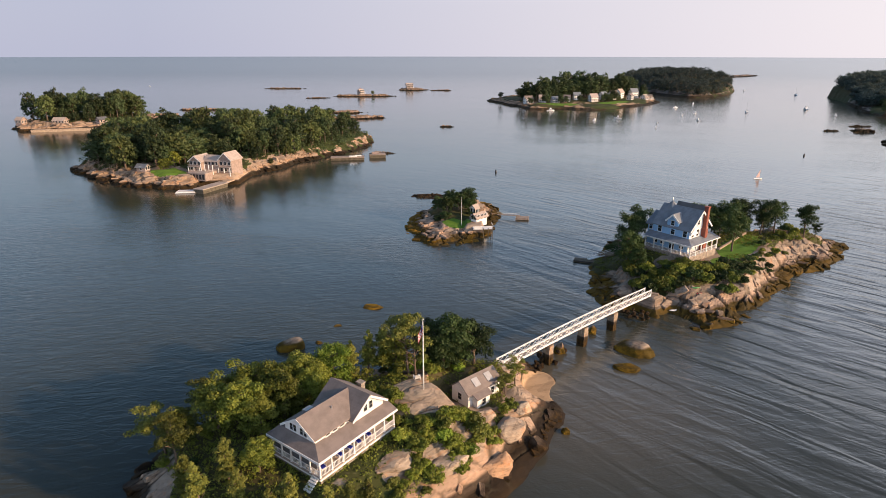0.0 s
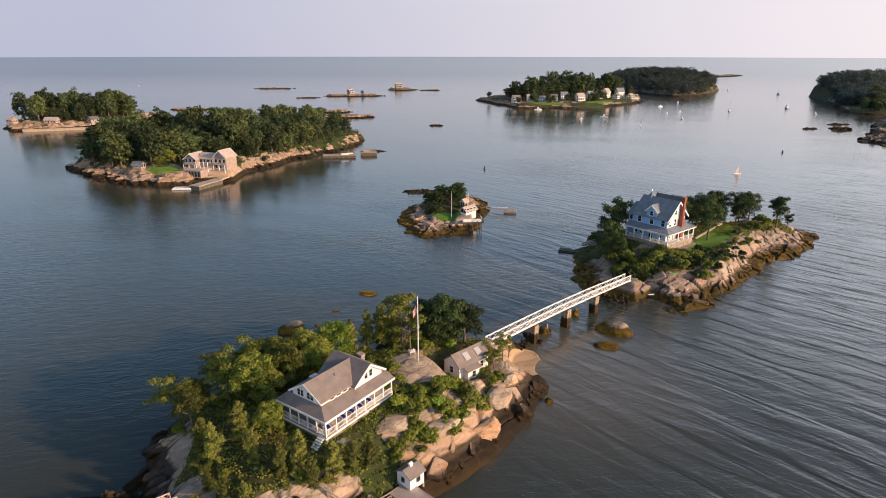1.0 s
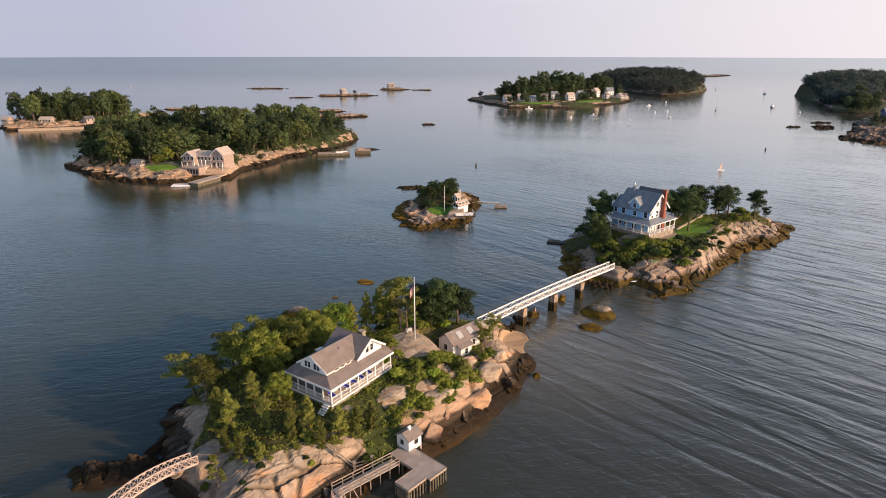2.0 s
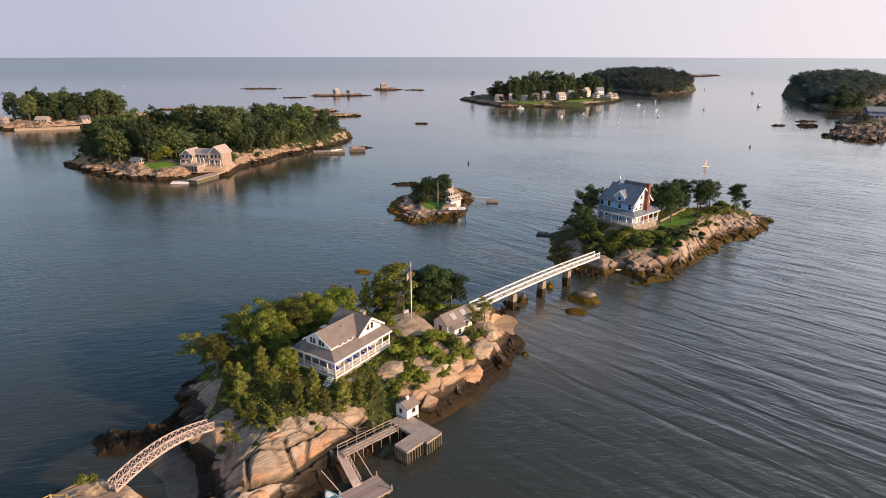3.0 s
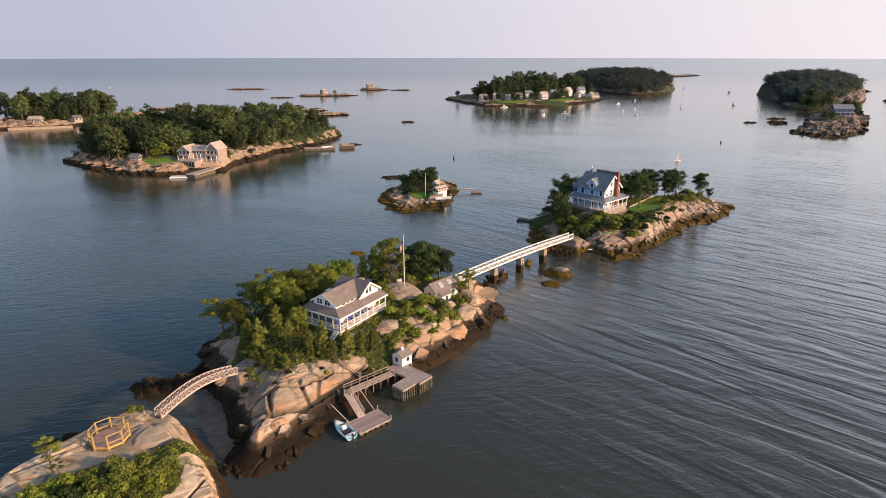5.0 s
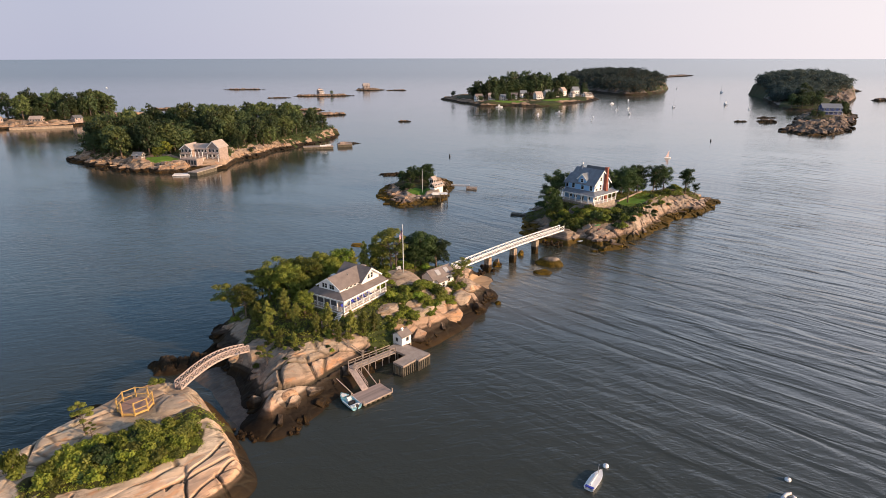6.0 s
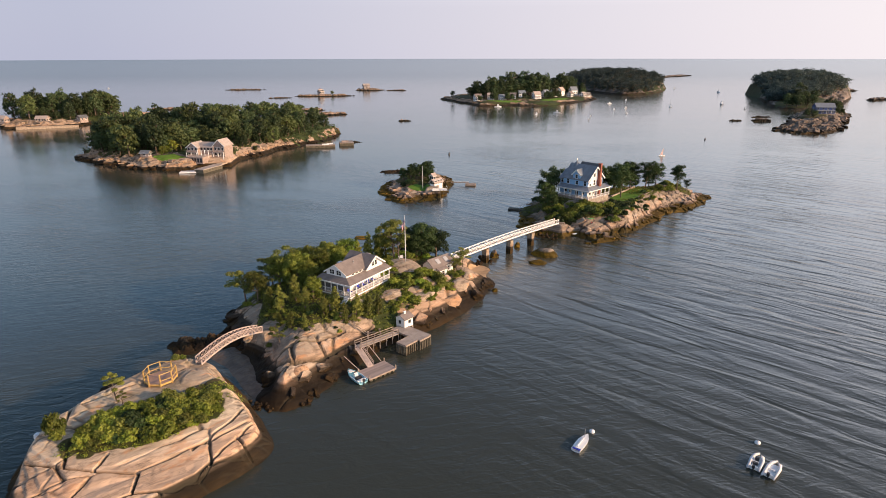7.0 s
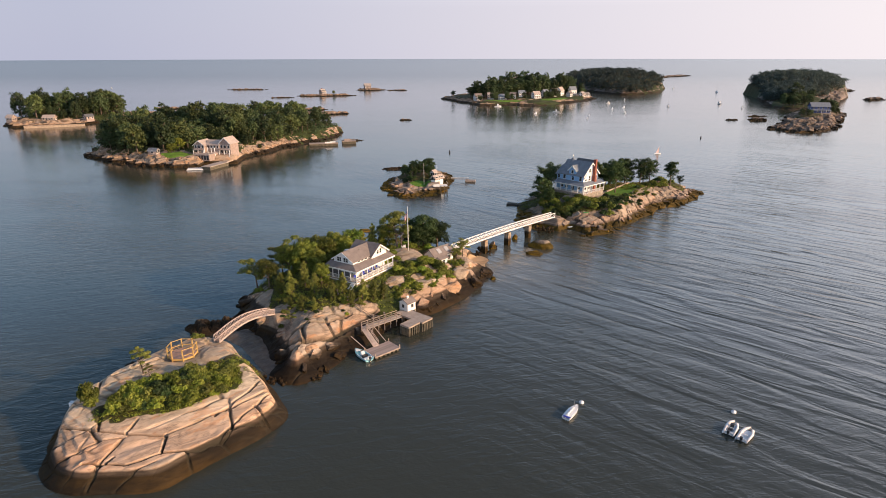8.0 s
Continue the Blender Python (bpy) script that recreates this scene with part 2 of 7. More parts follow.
def boards(name, color, pitch, axis="Z", rough=0.75, var=0.15):
    """Clapboard, shingle courses or decking: fine lines along one axis in the thing's own space."""
    m = Nodes(name)
    vec = m.coords(world=False)
    w = m.node("ShaderNodeTexWave", wave_type="BANDS", bands_direction=axis, wave_profile="SAW")
    w.inputs["Scale"].default_value = 0.314 / pitch
    w.inputs["Distortion"].default_value = 0.3
    w.inputs["Detail"].default_value = 2
    m.link(vec, w.inputs["Vector"])
    a, b = m.noise(0.8, 4, vec), m.noise(9, 4, vec)
    col = m.mix(m.span(a, 0.3, 0.7), tuple(c * (1 - 2 * var) for c in color), color)
    col = m.mix(m.math("MULTIPLY", m.span(b, 0.45, 0.7), var * 2), col, tuple(min(1, c * 1.3) for c in color))
    nor = m.bump(w.outputs["Fac"], 0.6, 0.03)
    return m.done(col, rough, m.bump(b, 0.2, 0.01, nor))


def leaf_material(name, a, b, c, trans=0.28):
    m = Nodes(name)
    geo = m.node("ShaderNodeNewGeometry")
    info = m.node("ShaderNodeObjectInfo")
    col = m.mix(geo.outputs["Random Per Island"], a, b)
    col = m.mix(m.span(m.noise(0.45, 3), 0.4, 0.65), col, c)
    shade = m.span(info.outputs["Random"], 0, 1, 0.55, 1.35)
    g = m.node("ShaderNodeCombineColor")
    for k in range(3):
        m.link(shade, g.inputs[k])
    col = m.mix(1.0, col, g.outputs[0], "MULTIPLY")
    m.done(col, 0.6, spec=0.25)
    tr = m.node("ShaderNodeBsdfTranslucent")
    m.link(col, tr.inputs["Color"])
    ms = m.node("ShaderNodeMixShader")
    ms.inputs[0].default_value = trans
    m.link(m.bsdf.outputs[0], ms.inputs[1])
    m.link(tr.outputs[0], ms.inputs[2])
    m.link(ms.outputs[0], m.outp.inputs["Surface"])
    return m.mat


def glass_material():
    m = Nodes("window_glass")
    return m.done((0.025, 0.03, 0.035), 0.06, spec=0.6)


ROCK = rock_material("granite", weed=1.3, ochre=0.85)
ROCK_ORANGE = rock_material("orange_granite", (0.44, 0.275, 0.165), (0.48, 0.26, 0.13), (0.26, 0.16, 0.10), weed=0.6)
ROCK_LOOSE = rock_material("loose_granite", (0.38, 0.30, 0.23), weed=1.1, loose=True)
ROCK_NEAR = rock_material("slab_granite", (0.60, 0.495, 0.375), (0.62, 0.38, 0.24), weed=1.12)
ROCK_WEEDY = rock_material("weedy_granite", (0.35, 0.285, 0.225), (0.38, 0.26, 0.19), (0.17, 0.13, 0.10), weed=0.8, ochre=2.7, band=0.6)
ROCK_WEEDY_LOOSE = rock_material("loose_weedy_granite", (0.38, 0.305, 0.24), (0.39, 0.27, 0.195), (0.17, 0.13, 0.10), weed=0.8, ochre=2.7, band=0.6, loose=True)
ROCK_BOULDER = rock_material("boulder_granite", weed=1.0, ochre=3.6, band=0.25)
ROCK_LEDGE = rock_material("ledge_granite", (0.29, 0.215, 0.16), (0.31, 0.205, 0.14), (0.15, 0.115, 0.09), weed=0.45)
ROCK_FAR = rock_material("far_granite", (0.37, 0.275, 0.20), (0.40, 0.26, 0.165), (0.21, 0.155, 0.115), weed=0.85)
ROCK_FAR_LOOSE = rock_material("loose_far_granite", (0.36, 0.27, 0.20), (0.38, 0.25, 0.16), (0.21, 0.155, 0.115), weed=0.8, loose=True)
ROCK_SPIT = rock_material("spit_granite", (0.19, 0.15, 0.12), (0.21, 0.15, 0.115), (0.10, 0.08, 0.068), weed=0.7)
ROCK_GREY = rock_material("grey_far_granite", (0.22, 0.185, 0.165), (0.24, 0.19, 0.16), (0.12, 0.105, 0.095))
WATER = water_material()
MUD = plain("channel_mud", (0.17, 0.13, 0.098), 0.6, 0.22, 0.7, 0.6, world=True, fine=5.0)
LEAF_OAK = leaf_material("oak_leaves", (0.165, 0.195, 0.03), (0.10, 0.132, 0.022), (0.23, 0.235, 0.038))
LEAF_BRIGHT = leaf_material("bright_leaves", (0.19, 0.28, 0.034), (0.125, 0.20, 0.026), (0.23, 0.30, 0.04))
LEAF_DARK = leaf_material("dark_leaves", (0.042, 0.074, 0.020), (0.028, 0.05, 0.016), (0.054, 0.086, 0.024))
LEAF_PINE = leaf_material("pine_needles", (0.17, 0.185, 0.036), (0.11, 0.13, 0.03), (0.22, 0.215, 0.045), 0.28)
LEAF_CEDAR = leaf_material("cedar_foliage", (0.175, 0.19, 0.036), (0.11, 0.13, 0.028), (0.225, 0.225, 0.048), 0.28)
LEAF_FAR = leaf_material("woodland_foliage", (0.060, 0.090, 0.034), (0.042, 0.066, 0.028), (0.085, 0.112, 0.038), 0.25)
LEAF_FAR_LIGHT = leaf_material("light_woodland_foliage", (0.095, 0.125, 0.040), (0.068, 0.095, 0.034), (0.125, 0.145, 0.044), 0.25)
LEAF_SCRUB = leaf_material("scrub_leaves", (0.22, 0.265, 0.034), (0.14, 0.185, 0.026), (0.28, 0.29, 0.05))
# distance haze put into the leaf colour: greyer and bluer than the near foliage
LEAF_HAZE = leaf_material("hazed_foliage", (0.105, 0.14, 0.115), (0.09, 0.12, 0.105), (0.12, 0.15, 0.12), 0.45)
BARK = plain("bark", (0.16, 0.12, 0.09), 0.9, 0.25, 3, 0.5)
WHITE = boards("white_clapboard", (0.80, 0.79, 0.77), 0.16, rough=0.55, var=0.04)
TRIM = plain("white_paint", (0.80, 0.80, 0.79), 0.5, 0.05)
ROOF_GREY = boards("grey_shingles", (0.215, 0.18, 0.165), 0.22, rough=0.85, var=0.13)
ROOF_BLUE = boards("slate_grey_shingles", (0.20, 0.225, 0.26), 0.24, rough=0.8, var=0.12)
BLUE = boards("pale_blue_clapboard", (0.27, 0.48, 0.74), 0.16, rough=0.6, var=0.05)
SHINGLE_TAN = boards("weathered_shingles", (0.36, 0.28, 0.245), 0.2, rough=0.85, var=0.15)
ROOF_TAN = boards("tan_roof_shingles", (0.42, 0.35, 0.31), 0.25, rough=0.85, var=0.1)
BRICK = boards("red_brick", (0.28, 0.09, 0.06), 0.09, rough=0.85, var=0.12)
STONE = plain("masonry", (0.36, 0.31, 0.26), 0.85, 0.25, 2.0, 0.6)
DECK = boards("grey_decking", (0.40, 0.34, 0.30), 0.16, "Y", 0.8, 0.14)
TIMBER = plain("weathered_timber", (0.36, 0.29, 0.24), 0.85, 0.2, 2, 0.4)
PINKWOOD = plain("silvered_pink_timber", (0.50, 0.40, 0.36), 0.75, 0.12, 2, 0.3)
PILE = plain("wet_piles", (0.13, 0.11, 0.075), 0.8, 0.3, 1.2, 0.5)
NEWWOOD = plain("fresh_yellow_timber", (0.56, 0.36, 0.12), 0.65, 0.12, 3, 0.2)
REDDECK = boards("red_brown_decking", (0.42, 0.27, 0.21), 0.15, "X", 0.8, 0.12)
GLASS = glass_material()
CUSHION = plain("blue_canvas", (0.03, 0.05, 0.42), 0.85, 0.12)
SHADE_IN = plain("dim_screen", (0.10, 0.10, 0.11), 0.7, 0.15)
METAL = plain("galvanised_steel", (0.55, 0.55, 0.55), 0.4, 0.1, metal=0.8)
HULL_WHITE = plain("white_gelcoat", (0.80, 0.81, 0.82), 0.25, 0.03)
HULL_BLUE = plain("turquoise_gelcoat", (0.30, 0.60, 0.70), 0.3, 0.06)
RUBBER = plain("grey_tube_fabric", (0.66, 0.66, 0.68), 0.55, 0.06)
BLACK = plain("black_plastic", (0.03, 0.03, 0.035), 0.4, 0.1)
RED = plain("red_cloth", (0.50, 0.05, 0.05), 0.8, 0.08)
NAVY = plain("navy_cloth", (0.03, 0.04, 0.16), 0.8, 0.08)
CLOTH = plain("white_cloth", (0.78, 0.76, 0.74), 0.8, 0.05)
GREENPAINT = plain("green_plastic", (0.04, 0.22, 0.06), 0.4, 0.05)
SKYLIGHT = plain("skylight_pane", (0.40, 0.40, 0.41), 0.4, 0.08)
LAWN_STONE = plain("pale_wall_stone", (0.46, 0.36, 0.27), 0.85, 0.2, 1.5, 0.5)

# ---- building helpers ----


class Geo:
    """Collects faces for one mesh."""

    def __init__(self):
        self.v, self.f = [], []

    def add(self, verts, faces):
        k = len(self.v)
        self.v += [tuple(p) for p in verts]
        self.f += [tuple(k + i for i in face) for face in faces]
        return self

    def box(self, x0, y0, z0, x1, y1, z1):
        v = [(x, y, z) for z in (z0, z1) for x, y in ((x0, y0), (x1, y0), (x1, y1), (x0, y1))]
        return self.add(v, [(3, 2, 1, 0), (4, 5, 6, 7), (0, 1, 5, 4), (1, 2, 6, 5), (2, 3, 7, 6), (3, 0, 4, 7)])

    def beam(self, p, q, w, h=None):
        """A square bar from p to q."""
        p, q = Vector(p), Vector(q)
        h = w if h is None else h
        d = (q - p).normalized()
        side = d.cross(Vector((0, 0, 1)))
        side = Vector((1, 0, 0)) if side.length < 1e-4 else side.normalized()
        up = side.cross(d).normalized()
        v = []
        for e in (p, q):
            v += [e + side * (sx * w / 2) + up * (sz * h / 2) for sx, sz in ((-1, -1), (1, -1), (1, 1), (-1, 1))]
        return self.add(v, [(0, 1, 2, 3), (7, 6, 5, 4), (0, 4, 5, 1), (1, 5, 6, 2), (2, 6, 7, 3), (3, 7, 4, 0)])

    def tube(self, path, radii, n=8):
        path = [Vector(p) for p in path]
        rings = []
        for i, p in enumerate(path):
            d = (path[min(i + 1, len(path) - 1)] - path[max(i - 1, 0)]).normalized()
            a = d.cross(Vector((0.31, 0.95, 0.05))).normalized()
            b = d.cross(a).normalized()
            r = radii[i] if hasattr(radii, "__len__") else radii
            rings.append([p + (a * math.cos(2 * math.pi * k / n) + b * math.sin(2 * math.pi * k / n)) * r for k in range(n)])
        v = [p for ring in rings for p in ring]
        f = [(i * n + k, i * n + (k + 1) % n, (i + 1) * n + (k + 1) % n, (i + 1) * n + k) for i in range(len(path) - 1) for k in range(n)]
        f += [tuple(range(n - 1, -1, -1)), tuple(range((len(path) - 1) * n, len(path) * n))]
        return self.add(v, f)

    def prism(self, profile, a, b, axis="x"):
        """A profile of (across, height) pairs, drawn out from a to b along axis."""
        n = len(profile)
        put = (lambda s, c, z: (s, c, z)) if axis == "x" else (lambda s, c, z: (c, s, z))
        v = [put(s, c, z) for s in (a, b) for c, z in profile]
        f = [tuple(range(n)), tuple(range(2 * n - 1, n - 1, -1))]
        f += [(i, i + n, (i + 1) % n + n, (i + 1) % n) for i in range(n)]
        return self.add(v, f)

    def gable(self, c0, c1, ze, zr, a, b, axis="x", thick=0.18):
        """A pitched roof of two slabs: eaves at c0 and c1, ridge half way."""
        m = (c0 + c1) / 2
        return self.prism([(c0, ze), (m, zr), (c1, ze), (c1, ze + thick), (m, zr + thick * 1.25), (c0, ze + thick)], a, b, axis)

    def slab(self, corners, thick):
        """A flat or sloping slab through four or more top corners."""
        n = len(corners)
        v = list(corners) + [(x, y, z - thick) for x, y, z in corners]
        f = [tuple(range(n)), tuple(range(2 * n - 1, n - 1, -1))] + [(i, i + n, (i + 1) % n + n, (i + 1) % n) for i in range(n)]
        return self.add(v, f)

    def mesh(self, name, mat, smooth=False):
        me = bpy.data.meshes.new(name)
        me.from_pydata(self.v, [], self.f)
        bm = bmesh.new()
        bm.from_mesh(me)
        bmesh.ops.recalc_face_normals(bm, faces=bm.faces)
        bm.to_mesh(me)
        bm.free()
        me.materials.append(mat)
        if smooth:
            me.polygons.foreach_set("use_smooth", [True] * len(me.polygons))
        return me


def thing(name, m, label, category, group=""):
    ob = new(name)
    ob.empty_display_size = 0.3
    ob.matrix_world = m
    return tagged(ob, label, category, group)


def part(name, geo, mat, parent, label="", smooth=False):
    ob = new(name, geo.mesh(name, mat, smooth))
    ob.parent = parent
    if label:
        ob["label"] = label
    return ob


def share(name, me, parent, m):
    ob = new(name, me)
    ob.parent = parent
    ob.matrix_local = m
    return ob


def lattice_noise(x, y, seed):
    """Smooth value noise, 0 to 1, for arrays."""
    rng = np.random.default_rng(seed)
    table = rng.random((64, 64))
    xi, yi = np.floor(x).astype(int), np.floor(y).astype(int)
    fx, fy = x - xi, y - yi
    fx, fy = fx * fx * (3 - 2 * fx), fy * fy * (3 - 2 * fy)
    g = lambda i, j: table[i % 64, j % 64]
    return (g(xi, yi) * (1 - fx) + g(xi + 1, yi) * fx) * (1 - fy) + (g(xi, yi + 1) * (1 - fx) + g(xi + 1, yi + 1) * fx) * fy


def fbm(x, y, seed, octaves=4):
    s, a, tot = 0, 1.0, 0
    for k in range(octaves):
        s = s + a * lattice_noise(x * 2 ** k + 7.3 * k, y * 2 ** k + 3.1 * k, seed + k)
        tot += a
        a *= 0.5
    return s / tot


def smooth(x, a, b):
    t = np.clip((x - a) / (b - a), 0, 1)
    return t * t * (3 - 2 * t)


def closed_curve(pts, step=1.0):
    """A closed Catmull-Rom line through the points of a coarse plan."""
    p = np.array(pts, float)
    out = []
    n = len(p)
    for i in range(n):
        p0, p1, p2, p3 = p[i - 1], p[i], p[(i + 1) % n], p[(i + 2) % n]
        k = max(2, int(np.linalg.norm(p2 - p1) / step))
        for t in np.arange(k) / k:
            out.append(0.5 * (2 * p1 + (p2 - p0) * t + (2 * p0 - 5 * p1 + 4 * p2 - p3) * t * t + (3 * p1 - p0 - 3 * p2 + p3) * t ** 3))
    return np.array(out)


GROUND = {}


def island(name, label, plan, top, width, res, seed, mat, hills=(), flats=(), green=(), bare=(), lawn=(), sand=(),
           cell=(5.0, 2.4), strike=0.7, block=0.4, rough=0.8, shelf=0.45, wobble=1.6, rim=(3.0, 1.5), strata=0.9, boulders=0.8, cracks=(), grit=1.0, bench=None, tilt=None, warp=1.0):
    """A rocky island as a height field: a shore line, a top that climbs from it, jointed blocks, hills and levelled plots."""
    line = closed_curve(plan, max(res, 0.8))
    lo, hi = line.min(0) - 7, line.max(0) + 7
    xs, ys = np.arange(lo[0], hi[0], res), np.arange(lo[1], hi[1], res)
    X, Y = np.meshgrid(xs, ys, indexing="ij")
    px, py = X.ravel(), Y.ravel()
    # distance from the shore, positive inland
    d = np.empty(px.size)
    here = np.stack([px, py], 1)
    for i in range(0, px.size, 20000):
        p = here[i:i + 20000]
        k = ((p[:, None, 0] - line[None, :, 0]) ** 2 + (p[:, None, 1] - line[None, :, 1]) ** 2).argmin(1)
        best = np.full(len(p), 1e9)
        for a, b in ((line[k - 1], line[k]), (line[k], line[(k + 1) % len(line)])):
            t = np.clip(((p - a) * (b - a)).sum(1) / np.maximum(((b - a) ** 2).sum(1), 1e-9), 0, 1)[:, None]
            best = np.minimum(best, np.linalg.norm(p - a - t * (b - a), axis=1))
        d[i:i + 20000] = best
    inside = np.zeros(px.size, bool)
    for (x0, y0), (x1, y1) in zip(line, np.roll(line, -1, 0)):
        if y0 != y1:
            inside ^= ((y0 > py) != (y1 > py)) & (px < (x1 - x0) * (py - y0) / (y1 - y0) + x0)
    d = np.where(inside, d, -d)
    d = d + (fbm(px / 7, py / 7, seed) - 0.5) * 2 * wobble + (fbm(px / 2.2, py / 2.2, seed + 9, 2) - 0.5) * wobble * (0.3 if bench else 0.7)
    if bench:
        # a weedy bench at the tide line, then a face that climbs to the top
        wide, rise, steep = bench
        up = np.maximum(d - wide, 0)
        z = np.where(d > 0, rise * np.clip(d / wide, 0, 1) ** 0.75 + (top - rise) * (1 - np.exp(-up * steep / (top - rise))), d * shelf)
    else:
        lift = np.maximum(d - rim[0], 0)
        z = np.where(d > 0, rim[1] * np.clip(d / rim[0], 0, 1) ** 0.8 + (top - rim[1]) * (1 - np.exp(-lift / width)), d * shelf)
    if tilt:
        # the whole top is one sloping slab
        tx, ty, tz, gx, gy, lowest, highest = tilt
        cap = np.clip(tz + gx * (px - tx) + gy * (py - ty), lowest, highest)
        over = np.maximum(z - cap, 0)
        z = z - over + 0.25 * (1 - np.exp(-over / 0.5))
    inland = smooth(d, -1.5, 2.5)
    z = z + (fbm(px / 14, py / 14, seed + 20) - 0.5) * 2 * rough * inland * 1.5
    for hx, hy, r, h in hills:
        z = z + h * np.exp(-((px - hx) ** 2 + (py - hy) ** 2) / (r * r)) * inland
    # jointed blocks
    c, s = math.cos(strike), math.sin(strike)
    wx = px + (fbm(px / 5, py / 5, seed + 31, 2) - 0.5) * 3.0 * grit * warp
    wy = py + (fbm(px / 5, py / 5, seed + 37, 2) - 0.5) * 3.0 * grit * warp
    u, v = (wx * c + wy * s) / cell[0], (-wx * s + wy * c) / cell[1]
    f1, f2 = np.full(px.size, 9.0), np.full(px.size, 9.0)
    off, lean = np.zeros(px.size), np.zeros(px.size)
    tab = np.random.default_rng(seed + 5).random((64, 64, 3))
    iu, iv = np.floor(u).astype(int), np.floor(v).astype(int)
    for a in (-1, 0, 1):
        for b in (-1, 0, 1):
            cu, cv = iu + a, iv + b
            j = tab[cu % 64, cv % 64]
            dd = np.hypot(cu + 0.15 + 0.7 * j[:, 0] - u, cv + 0.15 + 0.7 * j[:, 1] - v)
            near = dd < f1
            f2 = np.where(near, f1, np.minimum(f2, dd))
            off = np.where(near, j[:, 2], off)
            lean = np.where(near, (cu + 0.5 - u) * (j[:, 0] - 0.5) + (cv + 0.5 - v) * (j[:, 1] - 0.5), lean)
            f1 = np.where(near, dd, f1)
    edge = f2 - f1
    # smaller blocks and rounded boulders lower down
    us, vs = (wx * c + wy * s) / (cell[0] * 0.34) + 3.3, (-wx * s + wy * c) / (cell[1] * 0.42) + 7.7
    g1, g2, off2 = np.full(px.size, 9.0), np.full(px.size, 9.0), np.zeros(px.size)
    iu, iv = np.floor(us).astype(int), np.floor(vs).astype(int)
    for a in (-1, 0, 1):
        for b in (-1, 0, 1):
            cu, cv = iu + a, iv + b
            j = tab[(cu * 5 + 11) % 64, (cv * 3 + 29) % 64]
            dd = np.hypot(cu + 0.1 + 0.8 * j[:, 0] - us, cv + 0.1 + 0.8 * j[:, 1] - vs)
            near = dd < g1
            g2 = np.where(near, g1, np.minimum(g2, dd))
            off2 = np.where(near, j[:, 2], off2)
            g1 = np.where(near, dd, g1)
    where_small = smooth(fbm(px / 8, py / 8, seed + 91, 2), 0.45, 0.6)
    bouldery = smooth(d, 0.3, 2.0) * (1 - smooth(d, rim[0] + 2.0, rim[0] + 5.0)) * boulders
    gap2 = (1 - smooth(g2 - g1, 0.02, 0.16)) * np.maximum(where_small * 0.8, bouldery)
    lump = np.maximum(where_small * 0.2, bouldery) * ((off2 - 0.5) * 1.1 + (0.55 - np.minimum(g1, 1) ** 2) * 0.9 * bouldery)
    round_off = 1 - smooth(edge, 0.0, 0.22)
    gap = (1 - smooth(edge, 0.008, max(0.045, res * 1.7 / cell[1]))) * smooth(fbm(px / 6, py / 6, seed + 44, 2), 0.35, 0.6)
    flat = np.zeros(px.size)
    for fx, fy, rx, ry, ang, fz, *soft in flats:
        ca, sa = math.cos(radians(ang)), math.sin(radians(ang))
        q = np.maximum(np.abs(((px - fx) * ca + (py - fy) * sa) / rx), np.abs((-(px - fx) * sa + (py - fy) * ca) / ry))
        w = 1 - smooth(q, 1.0, soft[0] if soft else 1.45)
        z = z * (1 - w) + fz * w
        flat = np.maximum(flat, w if not soft else 0.5 * w)
    def patches(rows):
        out = np.zeros(px.size)
        for gx, gy, rx, ry, ang in rows:
            ca, sa = math.cos(radians(ang)), math.sin(radians(ang))
            q = np.hypot(((px - gx) * ca + (py - gy) * sa) / rx, (-(px - gx) * sa + (py - gy) * ca) / ry)
            out = np.maximum(out, 1 - smooth(q + (fbm(px / 3, py / 3, seed + 50) - 0.5) * 0.5, 0.8, 1.1))
        return out

    soil, turf, beach = patches(green) * (1 - patches(bare)), patches(lawn), patches(sand)
    hard = inland * (1 - flat) * (1 - 0.75 * soil) * (1 - turf) * (1 - beach)
    z = z + hard * ((off - 0.5) * 2 * block + lean * block * 1.6 - round_off ** 2 * block * 0.5)
    # ledges along tilted bedding
    bed = (z + (px * s - py * c) * 0.10 + (fbm(px / 9, py / 9, seed + 70, 2) - 0.5) * 1.2 * grit) / strata
    part_up = bed - np.floor(bed)
    z = z + hard * smooth(d, 1.5, 3.5) * 0.75 * strata * (smooth(part_up, 0.55, 0.95) - part_up)
    z = z + hard * lump * block * 1.5
    z = z - hard * (gap * 1.4 + gap2 * 0.7) * block
    gap = np.maximum(gap, gap2 * 0.85)
    # long open joints
    for line_ in cracks:
        far = np.full(px.size, 9.0)
        for (ax, ay), (bx, by) in zip(line_, line_[1:]):
            t = np.clip(((wx - ax) * (bx - ax) + (wy - ay) * (by - ay)) / ((bx - ax) ** 2 + (by - ay) ** 2), 0, 1)
            far = np.minimum(far, np.hypot(wx - ax - t * (bx - ax), wy - ay - t * (by - ay)))
        cut = 1 - smooth(far, 0.03, max(0.27, res * 2.0))
        z = z - cut * 0.6 * inland
        gap = np.maximum(gap, cut)
    chip = np.abs(fbm(px / 2.4, py / 2.4, seed + 62, 4) - 0.5) * 2
    z = z + hard * grit * ((fbm(px / 1.3, py / 1.3, seed + 60, 3) - 0.5) * 0.32 - (0.35 - np.minimum(chip, 0.35)) * 0.55) + (1 - hard) * (fbm(px / 2, py / 2, seed + 61, 2) - 0.5) * 0.15
    z = z * (1 - beach) + np.minimum(z, 0.02 + 0.09 * np.maximum(d, -6)) * beach
    nx, ny = X.shape
    keep = z > -1.6
